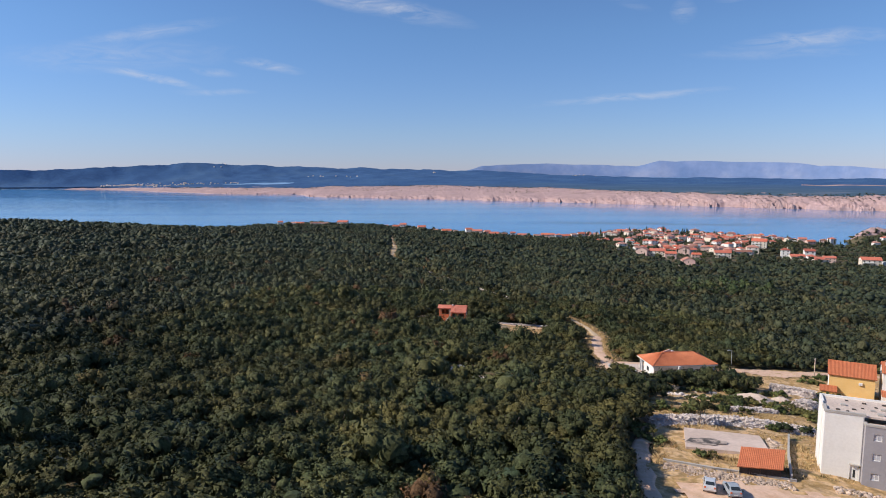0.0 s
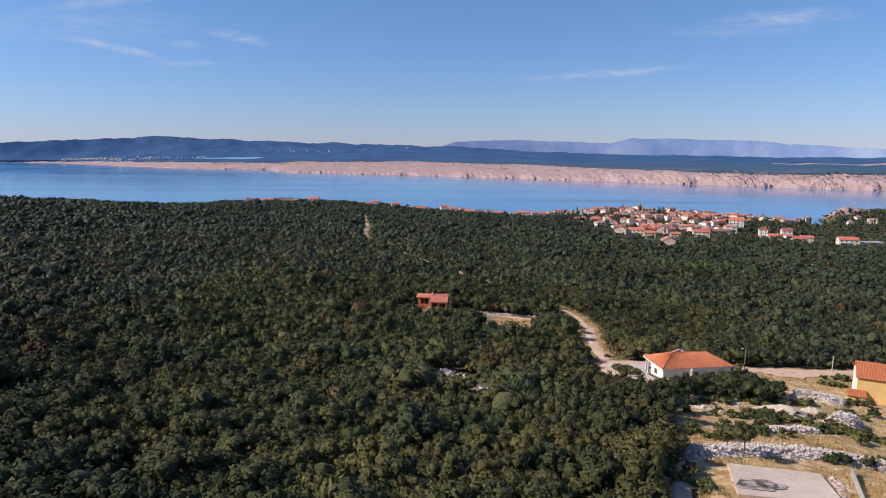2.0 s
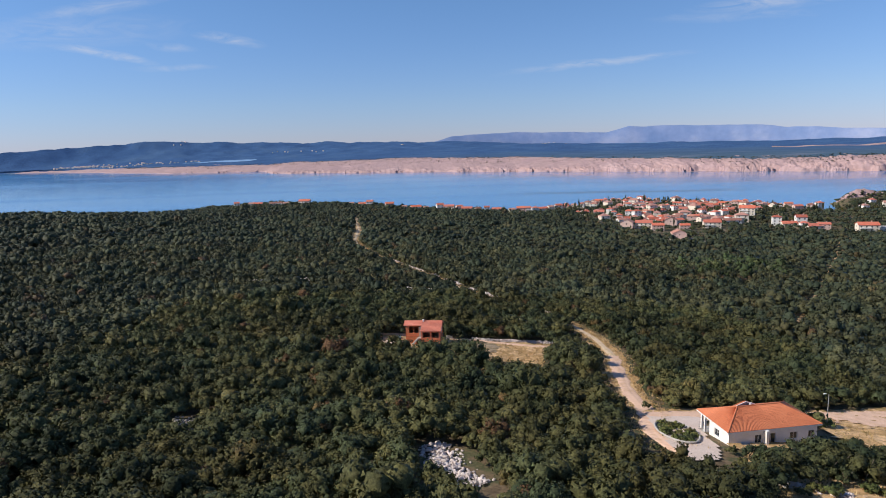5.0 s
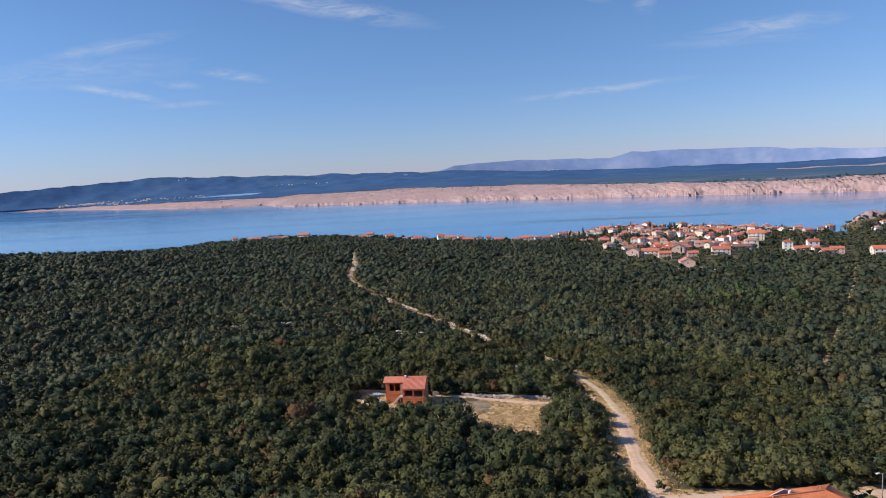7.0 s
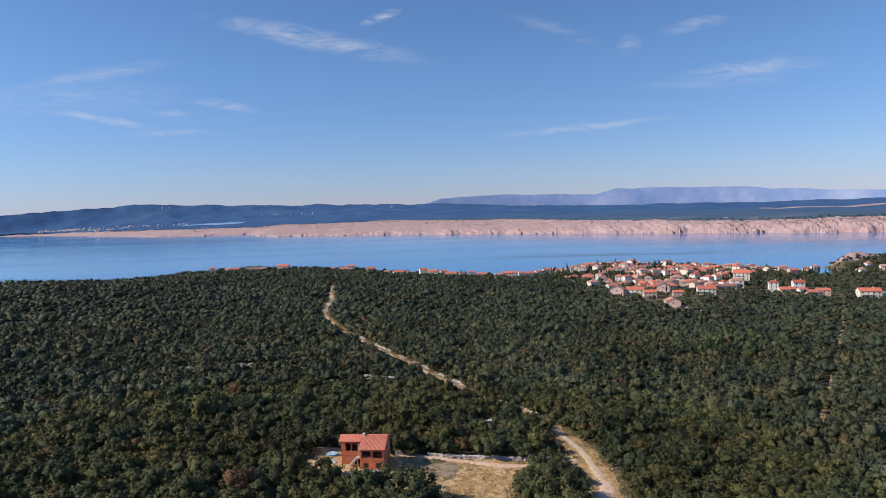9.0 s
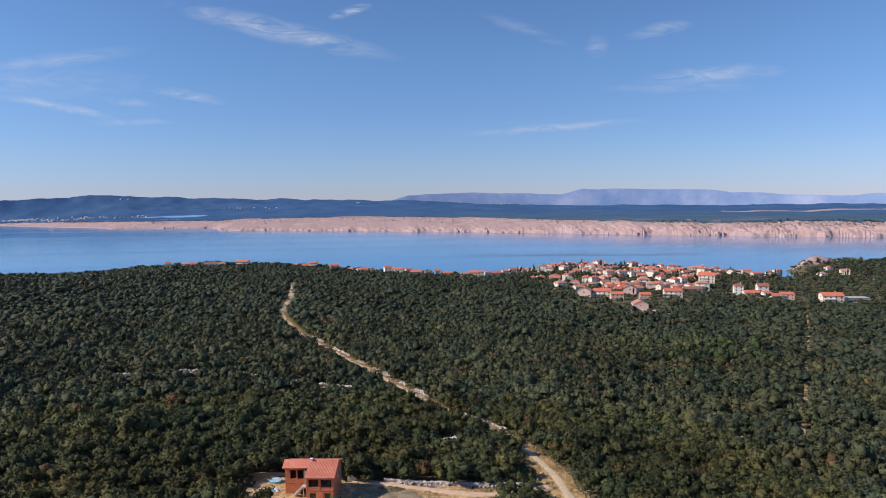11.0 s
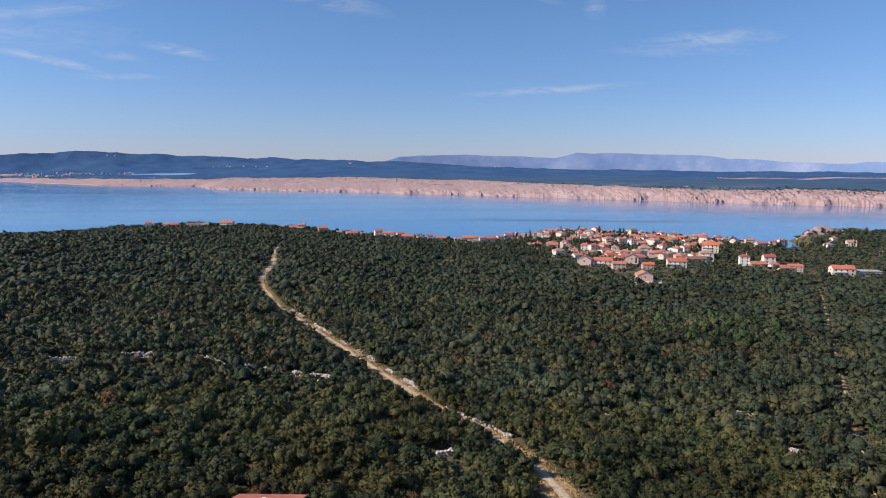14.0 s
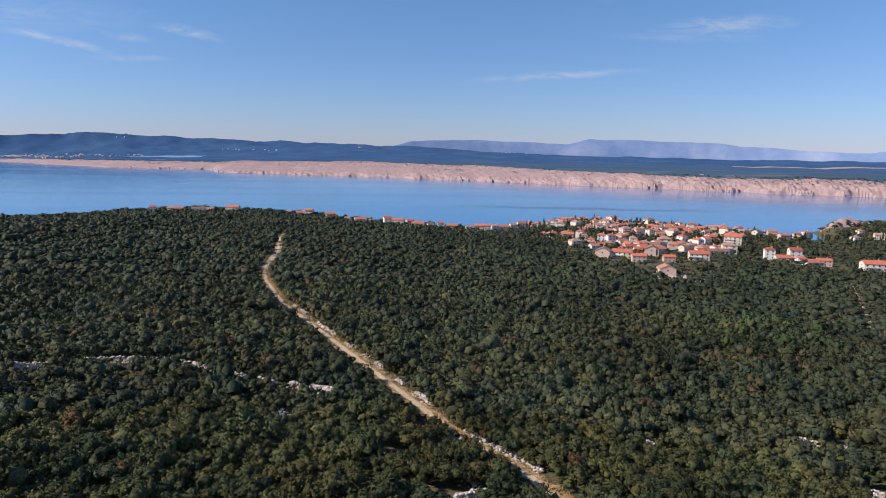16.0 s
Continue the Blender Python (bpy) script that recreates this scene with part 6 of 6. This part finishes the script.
def car(x, y, turn, paint, label):
    """A small hatchback: body, cabin glass, four wheels, lamps."""
    c = thing("car", label, "car", pose(x, y, gz(x, y) + 0.60, 0, 0, turn) @ Matrix.Diagonal((0.86, 0.80, 0.86, 1)), group="parked cars")
    L, W = 4.1, 1.74
    prof = [(-2.05, 0.30), (-2.0, 0.62), (-1.85, 0.80), (-0.95, 0.93), (-0.35, 1.38), (0.15, 1.47), (1.15, 1.45), (1.75, 1.15), (2.0, 0.95), (2.05, 0.40), (1.9, 0.22), (-1.9, 0.22)]
    bm = bmesh.new()
    k = len(prof)
    inset = lambda z: W / 2 - max(0, z - 0.85) * 0.32
    hull(bm, [(s * inset(z), px, z) for s in (-1, 1) for px, z in prof], [tuple(range(k))[::-1], tuple(range(k, 2 * k)), *((i, (i + 1) % k, (i + 1) % k + k, i + k) for i in range(k))])
    bmesh.ops.bevel(bm, geom=list(bm.edges), offset=0.05, segments=2, affect="EDGES")
    part("body", bm, paint, c)
    part("windscreen", slab([(-0.66, -0.92, 0.985), (0.66, -0.92, 0.985), (0.58, -0.40, 1.38), (-0.58, -0.40, 1.38)], 0.02), window_dark, c)
    part("rear_window", slab([(0.62, 1.80, 1.17), (-0.62, 1.80, 1.17), (-0.56, 1.26, 1.45), (0.56, 1.26, 1.45)], 0.02), window_dark, c)
    for s in (-1, 1):
        q = [(s * (inset(0.95) + 0.015), -0.78, 0.98), (s * (inset(0.95) + 0.015), 1.55, 0.98), (s * (inset(1.36) + 0.015), 1.15, 1.36), (s * (inset(1.36) + 0.015), -0.30, 1.36)]
        part("side_window", slab(q if s > 0 else q[::-1], 0.02), window_dark, c)
        part("headlight", box(s * 0.62 - 0.17, s * 0.62 + 0.17, -2.04, -1.9, 0.62, 0.78, 0.03), trim_white, c)
        part("tail_light", box(s * 0.66 - 0.13, s * 0.66 + 0.13, 1.93, 2.06, 0.72, 0.95, 0.03), tile_red, c)
        part("mirror", box(s * 0.98 - 0.09, s * 0.98 + 0.09, -0.62, -0.5, 0.92, 1.06, 0.03), paint, c)
        for py in (-1.28, 1.27):
            wh = part("wheel", tube((s * 0.70, py, 0.06), (s * 0.885, py, 0.06), 0.31, sides=18), rubber, c)
            part("rim", tube((s * 0.86, py, 0.06), (s * 0.90, py, 0.06), 0.2, sides=14), steel, wh)
    part("bumper", box(-0.8, 0.8, -2.1, -1.95, 0.28, 0.5, 0.05), paint, c)
    part("grille", box(-0.45, 0.45, -2.08, -1.98, 0.52, 0.66, 0.02), rubber, c)
    part("number_plate", box(-0.26, 0.26, 2.055, 2.075, 0.5, 0.61), trim_white, c)
    return c


car(33.6, 77.4, 158, silver_paint, "silver hatchback parked on the bare yard")
car(35.9, 76.2, 172, blue_paint, "blue-grey hatchback parked on the bare yard")


def street_lamp(x, y, h):
    s = thing("street_lamp", "grey steel street lamp beside the gravel drive", "lamp post", pose(x, y, gz(x, y), 0, 0, 20))
    part("pole", tube((0, 0, -0.5), (0, 0, h), 0.09, 0.055, 10), steel, s)
    part("arm", tube((0, 0, h - 0.05), (-0.9, 0, h + 0.25), 0.04, 0.035, 8), steel, s)
    part("lamp_head", box(-1.5, -0.8, -0.14, 0.14, h + 0.18, h + 0.32, 0.04), trim_white, s)
    part("base_box", box(-0.2, 0.2, -0.2, 0.2, -0.3, 0.25, 0.02), concrete, s)


street_lamp(78.0, 170.2, 6.8)
pole = thing("utility_pole", "pale wooden utility pole in the dry grass", "pole", pose(104.2, 176.2, gz(104.2, 176.2)))
part("shaft", tube((0, 0, -0.6), (0.05, 0, 5.6), 0.15, 0.11, 10), sand, pole)
part("bracket", box(-0.3, 0.3, -0.05, 0.05, 5.2, 5.3), steel, pole)
pillar = thing("gate_pillar", "square pale concrete pillar beside the field drive", "pillar", pose(14.5, 245.0, gz(14.5, 245)))
part("shaft", box(-0.35, 0.35, -0.3, 0.3, -0.3, 2.1, 0.03), concrete, pillar)
part("cap", box(-0.42, 0.42, -0.37, 0.37, 2.1, 2.2), concrete, pillar)
tank = thing("meter_box", "grey box on blocks by the house corner", "box", pose(11.2, 243.2, gz(11.2, 243.2), 0, 0, -8))
part("body", box(-0.9, 0.9, -0.5, 0.5, 0.25, 1.1, 0.03), concrete, tank)
for sx in (-0.6, 0.6):
    part("foot", box(sx - 0.15, sx + 0.15, -0.4, 0.4, -0.3, 0.25), concrete, tank)

basin = thing("paddling_pool", "round blue above-ground pool by the unfinished house", "pool", pose(-4.3, 242.0, gz(-4.3, 242.0)) @ Matrix.Diagonal((0.72, 0.72, 0.9, 1)))
bm = tube((0, 0, -0.4), (0, 0, 0.75), 1.75, 1.75, 28)
part("liner", bm, pool_blue, basin)
bm = bmesh.new()
bmesh.ops.create_cone(bm, cap_ends=True, segments=28, radius1=1.6, radius2=1.6, depth=0.04, matrix=Matrix.Translation((0, 0, 0.76)))
part("water", bm, tarp, basin)
sheet = thing("plastic_sheet", "crumpled blue and white plastic sheet over materials", "sheet", pose(-3.6, 236.9, gz(-3.6, 236.9)))
bm = bmesh.new()
bmesh.ops.create_grid(bm, x_segments=12, y_segments=10, size=1.0)
for v in bm.verts:
    v.co = (v.co.x * 1.3, v.co.y * 0.9, max(0.05, 0.75 - 0.5 * v.co.length**2 + 0.12 * math.sin(7 * v.co.x + 3 * v.co.y)))
part("cover", bm, tarp, sheet)
for x, y, a in ((0.3, 228.6, 15), (-1.6, 229.6, -20), (8.9, 228.5, 40)):
    p = thing("block_pallet", "stack of pale blocks on a wooden pallet", "pallet", pose(x, y, gz(x, y), 0, 0, a))
    part("pallet", box(-0.6, 0.6, -0.5, 0.5, -0.05, 0.14), dark_wood, p)
    for i in range(2):
        for j in range(2):
            part("block", box(-0.55 + 0.56 * i, -0.02 + 0.56 * i, -0.45 + 0.46 * j, -0.01 + 0.46 * j, 0.14, 0.75 + 0.15 * (i ^ j)), white_wall, p)


heap("headland", 628, 940, 30, 13, 8.0, karst, "bare pale rocky headland by the sea", "headland", -12, 13, 1.6)
r = np.random.RandomState(83)
xy = np.c_[r.uniform(604, 654, 150), r.uniform(928, 945, 150)]
xy[:, 1] -= (xy[:, 0] - 628) * 0.2
rubble("headland_rocks", xy, 0.9, "pale limestone crags of the headland", "rocks", heap=r.uniform(0, 4.5, 150), mat=karst, kind="stuff")
n = 130
hx = r.uniform(618, 710, n)
joined_wood("headland_scrub", hx, 950 - (hx - 642) * 0.12 + r.normal(0, 4, n), 2.8, [crown(3, 12, 0.2, 990 + i, spread=0.36) for i in range(4)], 93, "green scrub on top of the headland", 1.0)

# ---- terrace of the bungalow ----
terracotta = material("terracotta", [(0.52, 0.18, 0.08), (0.62, 0.25, 0.12)], 4.0, 0.8)
for x, y in ((56.6, 156.0), (58.2, 156.4), (60.4, 156.2)):
    pt = thing("plant_pot", "terracotta pot with a small green plant", "plant pot", pose(x, y, 50.2), group="pots on the terrace")
    part("pot", tube((0, 0, 0), (0, 0, 0.55), 0.22, 0.34, 14), terracotta, pt)
    leafy("plant", crown(4, 60, 0.16, int(x * 10)), (0.45, 0.45, 0.4), (0, 0, 0.4), shrub_green, pt)
for x, y, a in ((61.5, 155.6, 20), (62.6, 156.0, -30)):
    ch = thing("garden_chair", "white plastic garden chair on the terrace", "chair", pose(x, y, 50.2, 0, 0, a), group="garden chairs")
    part("seat", box(-0.25, 0.25, -0.25, 0.25, 0.40, 0.45, 0.01), trim_white, ch)
    part("backrest", box(-0.25, 0.25, 0.22, 0.27, 0.45, 0.90, 0.01), trim_white, ch)
    for sx in (-0.22, 0.22):
        for sy in (-0.22, 0.22):
            part("leg", box(sx - 0.025, sx + 0.025, sy - 0.025, sy + 0.025, 0, 0.40), trim_white, ch)


# ---- shrubs, grass and the garden bed ----
def shrub(seed, mat):
    s = thing("shrub", "low rounded green shrub in dry grass", "shrub", group="shrubs in the clearing")
    for k in range(3):
        part("stem", tube((0, 0, -0.2), (0.35 * math.cos(2.1 * k), 0.35 * math.sin(2.1 * k), 0.6), 0.035, 0.015, 5), bark, s)
    leafy("crown", crown(9, 150, 0.11, seed, fine=True), (1.2, 1.2, 0.95), (0, 0, 0), mat, s)
    return s


shrubs = [shrub(600 + i, shrub_green if i % 3 else leaf_tree) for i in range(6)]
spots = []
for cx, cy, sx, sy, n in ((97, 165.5, 3, 1.5, 9), (58, 147, 5, 2, 14), (68, 147, 5, 3, 16), (63, 126, 7, 2, 12), (72, 118, 5, 3, 12), (62, 139, 6, 1.6, 14), (74, 143, 5, 1.5, 7), (60, 104, 9, 1.0, 12), (68, 106, 4, 2, 8), (70, 122, 6, 3, 12), (60, 129.5, 7, 1.6, 8), (84, 138, 5, 3, 8), (40, 112, 6, 2.5, 12), (50, 117, 5, 2.5, 12), (56, 126, 5, 3, 14), (31.5, 96, 2, 5, 7), (31, 102, 2, 4, 8), (37, 87.6, 3, 0.7, 2), (88, 148, 4, 1.5, 6), (78, 170, 1.2, 0.6, 2), (69, 152, 2, 3, 6), (58, 152.5, 4, 1, 10), (64, 149, 6, 2, 14), (74, 133, 5, 1.5, 7), (104, 172, 6, 1.5, 6)):
    for _ in range(n):
        spots.append((rng.normal(cx, sx * 0.6), rng.normal(cy, sy * 0.6), rng.uniform(0.6, 1.35)))
BED = (46.9, 164.5)
for _ in range(60):
    a, q = rng.uniform(0, 6.28), rng.uniform(0, 1) ** 0.5
    spots.append((BED[0] + 2.6 * q * math.cos(a), BED[1] + 5.4 * q * math.sin(a), rng.uniform(0.4, 0.85)))
bm = bmesh.new()
for k in range(30):
    ends = [(BED[0] + 3.1 * math.cos(a), BED[1] + 6.3 * math.sin(a)) for a in (k * math.pi / 15, (k + 1) * math.pi / 15)]
    tube((*ends[0], gz(*ends[0]) + 0.55), (*ends[1], gz(*ends[1]) + 0.55), 0.2, sides=6, bm=bm)
tagged(part("bed_kerb", bm, concrete), "pale kerb round an oval garden bed", "kerb")
for n, (x, y, s) in enumerate(spots):
    m = pose(x, y, gz(x, y) + 0.1, 0, 0, rng.uniform(0, 360)) @ Matrix.Diagonal((s, s, s * rng.uniform(0.8, 1.2), 1))
    if n < 6:
        shrubs[n].matrix_basis = m
    else:
        copy_thing(shrubs[n % 6], Matrix()).matrix_basis = m
for x, y, s in ((53, 151.5, 0.7), (55.5, 150.5, 0.75), (60.4, 150.6, 1.1), (62.4, 149.2, 1.2), (63.8, 153.2, 0.8), (66.3, 154, 0.85), (69.2, 154.2, 0.8), (72, 155.2, 0.75), (74.5, 157, 0.7), (66, 150.5, 0.8), (57.6, 150.2, 0.6), (70.5, 151.2, 0.75), (70, 147, 0.9), (63, 145, 0.9), (60, 145, 0.85), (64.5, 148, 0.85), (66.5, 145.5, 0.8), (71.5, 149.5, 0.8), (58, 148, 0.7), (55.5, 146, 0.8), (68, 152, 0.7), (62, 142, 0.8), (64.2, 146.5, 1.25), (67.6, 148.2, 1.35), (70.8, 147.4, 1.2), (66.0, 143.0, 1.25), (69.4, 143.6, 1.15), (73.6, 148.6, 1.0), (61.2, 144.6, 1.1), (75.4, 151.6, 0.95), (56.4, 141.0, 1.0), (44.6, 127.0, 1.0)):
    copy_thing(oaks[int(x) % 8], Matrix()).matrix_basis = pose(x, y, gz(x, y), 0, 0, x * 40) @ Matrix.Diagonal((s, s, s, 1))


for n, (x, y) in enumerate(resample(EDGE_TRACK, 2.7)):
    s = 1.3 + 0.2 * math.sin(2.3 * n)
    x, y = x - 4.9 + 0.5 * math.sin(1.7 * n), y + 1.2 * math.sin(0.9 * n)
    copy_thing(oaks[n % 8], Matrix()).matrix_basis = pose(x, y, gz(x, y), 0, 0, n * 47) @ Matrix.Diagonal((s, s, s * 1.12, 1))


sapling = thing("young_tree", "small round-headed tree on a bare trunk by the boulders", "tree", pose(42.3, 102.6, gz(42.3, 102.6)))
part("trunk", tube((0, 0, -0.3), (0.1, 0, 3.0), 0.13, 0.08, 8), bark, sapling)
for k in range(3):
    part("limb", tube((0.1, 0, 2.4), (0.1 + 0.8 * math.cos(2.1 * k), 0.8 * math.sin(2.1 * k), 3.5), 0.05, 0.02, 6), bark, sapling)
leafy("crown", crown(8, 560, 0.075, 811, fine=True), (1.6, 1.6, 2.3), (0.1, 0, 1.75), leaf_tree, sapling)


def tufts(name, x, y, size, seed, label, mat=None):
    """Dry grass: small fans of blades."""
    r = np.random.RandomState(seed)
    n, k = len(x), 5
    a = r.uniform(0, 6.28, (n, k))
    h = size * np.exp(r.normal(0, 0.3, (n, k)) + r.normal(0, 0.28, (n, 1)))
    lean = r.uniform(0.15, 0.6, (n, k)) * h
    bx, by = x[:, None] + r.normal(0, 0.18, (n, k)), y[:, None] + r.normal(0, 0.18, (n, k))
    z = ground(bx, by) + 0.12
    w = 0.16 * size / 0.4 if size < 0.3 else 0.07
    tri = np.stack([np.stack([bx - w * np.sin(a), by + w * np.cos(a), z], -1), np.stack([bx + w * np.sin(a), by - w * np.cos(a), z], -1), np.stack([bx + lean * np.cos(a), by + lean * np.sin(a), z + h], -1)], 2).reshape(-1, 3)
    me = mesh_from(name, tri, np.arange(len(tri)).reshape(-1, 3), mat or straw)
    me.attributes.new("tint", "FLOAT", "POINT").data.foreach_set("value", np.repeat(r.uniform(0, 1, n), 3 * k).astype(np.float32))
    return tagged(new(name, me), label, "grass", kind="stuff")


r = np.random.RandomState(91)
gx, gy = r.uniform(22, 125, 60000), r.uniform(82, 180, 60000)
keep = inside(gx, gy, SETTLED) & (wave(gx, gy, 14, 51) + 0.8 * wave(gx, gy, 4, 52) + r.normal(0, 0.4, len(gx)) > -0.1) & (path_gap(gx, gy, DRIVE) > 3.6) & ~((gx > 35) & (gx < 50) & (gy > 88) & (gy < 100))
tufts("dry_grass", gx[keep], gy[keep], 0.23, 1, "golden dry grass tufts in the clearing")
gx, gy = r.uniform(26, 64, 26000), r.uniform(82, 118, 26000)
keep = inside(gx, gy, SETTLED) & (fractal(gx / 5.0, gy / 3.0, 54) + r.normal(0, 0.05, len(gx)) > 0.50) & (path_gap(gx, gy, EDGE_TRACK) > 1.9) & ~((gx > 35) & (gx < 50) & (gy > 88.5) & (gy < 99.5)) & ~((gx > 39) & (gx < 46.5) & (gy < 87)) & (path_gap(gx, gy, [(34.2, 104.0), (41, 105.2), (53, 106.4), (63.5, 103.8)]) > 2.6)
tufts("tall_grass", gx[keep], gy[keep], 0.31, 7, "tall golden dry grass round the concrete pad")
gx, gy = r.uniform(22, 125, 30000), r.uniform(82, 180, 30000)
keep = inside(gx, gy, SETTLED) & (wave(gx, gy, 9, 57) + 0.5 * wave(gx, gy, 3, 58) > 0.1) & (path_gap(gx, gy, DRIVE) > 3.6) & ~((gx > 35) & (gx < 50) & (gy > 88) & (gy < 100))
tufts("tall_weeds", gx[keep], gy[keep], 0.24, 5, "olive and brown weeds in the dry clearing", weeds)
gx, gy = r.uniform(-10, 41, 9000), r.uniform(211, 246, 9000)
keep = inside(gx, gy, FIELD) & ~((gx < 12) & (gy > 226))
tufts("field_grass", gx[keep], gy[keep], 0.26, 2, "dry yellow grass over the field")
xy, o = along(PATH[:9], 5.0, 26, 61)
keep = np.abs(o) > 0.9
tufts("path_grass", xy[keep, 0], xy[keep, 1], 0.30, 3, "dry grass along the footpath")
xy, o = along(TRACK, 7.0, 34, 62)
keep = np.abs(o) > np.where(xy[:, 1] > 235, 0.9, 2.0)
tufts("track_grass", xy[keep, 0], xy[keep, 1], 0.30, 4, "dry grass along the dirt track")


# ---- scrub on the bare island ----
r = np.random.RandomState(71)
n = 4200
kx = r.uniform(-1500, 1800, n)
kv = 1 - 0.62 * r.rand(n) ** 1.5
ky = np.interp(kx, COAST_X, COAST_Y) + kv * (np.interp(kx, COAST_X, BACK_Y) + 30 - np.interp(kx, COAST_X, COAST_Y))
keep = (1.3 * fractal(kx / 150.0, ky / 60.0, 72) + 0.9 * kv + r.normal(0, 0.07, n) > 1.17) & (ky > coast_y(kx) + 50)
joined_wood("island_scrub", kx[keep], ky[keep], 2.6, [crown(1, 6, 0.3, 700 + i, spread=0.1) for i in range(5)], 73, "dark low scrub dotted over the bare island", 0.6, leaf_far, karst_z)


# ---- the far island's villages, inlet and pale strip ----
mini = thing("island_house", "tiny white house on the far island", "house", group="houses on the far island")
part("wall", box(-4, 4, -3.5, 3.5, -3, 4.2), cream_wall, mini)
part("roof", hip_or_gable(8, 7, 4.2, 1.4, True, 0.3), pink_wall, mini, "faded pinkish tiles")
first = True
r = np.random.RandomState(77)
for tx, deep, sx, sy, n in ((-0.485, 3880, 80, 30, 60), (-0.455, 3860, 90, 30, 26), (-0.43, 3720, 60, 30, 20), (-0.385, 3900, 50, 25, 14), (-0.325, 3980, 60, 25, 12), (-0.34, 4560, 20, 20, 5), (0.2135, 4580, 36, 14, 8), (-0.20, 4350, 60, 30, 5), (-0.14, 4250, 70, 30, 4), (0.0, 4450, 80, 20, 4)):
    for _ in range(n):
        x, y = tx * deep + r.normal(0, sx), deep + r.normal(0, 1.8 * sy)
        m = pose(x, y, float(island_z(np.array(x), np.array(y))), 0, 0, r.uniform(-40, 40)) @ Matrix.Diagonal((1, 1, r.uniform(0.8, 1.3), 1))
        if first:
            mini.matrix_basis, first = m, False
        else:
            copy_thing(mini, Matrix()).matrix_basis = m


def island_ribbon(name, pts, width, mat, label, category, lift):
    q = resample(pts, 20.0)
    w = width * np.minimum(1, np.linspace(0.02, 6, len(q))) * (1 + 0.35 * wave(q[:, 0], 0 * q[:, 0], 130, 25))
    v = np.concatenate([np.c_[q[:, 0], q[:, 1] + o * w, island_z(q[:, 0], q[:, 1] + o * w) + (lift if abs(o) < 0.51 else -1.0)] for o in (-0.62, -0.5, 0, 0.5, 0.62)])
    i = np.arange(len(v)).reshape(5, -1)
    f = np.stack([i[:-1, :-1], i[:-1, 1:], i[1:, 1:], i[1:, :-1]], -1).reshape(-1, 4)
    return tagged(new(name, mesh_from(name, v, f, mat, True)), label, category, kind="structure")


island_ribbon("pale_strip", [(1440, 2612), (1740, 2589), (2000, 2560), (2500, 2500)], 25, karst, "long pale cleared strip on the far island", "clearing", 3.0)
tagged(new("inlet", grid_mesh("inlet", np.linspace(-1270, -880, 12), np.linspace(3720, 3860, 4), lambda x, y: np.maximum(29.5, island_z(x, y) + 0.8), sky_sheen_water)), "narrow light inlet behind the spit", "water", kind="structure")
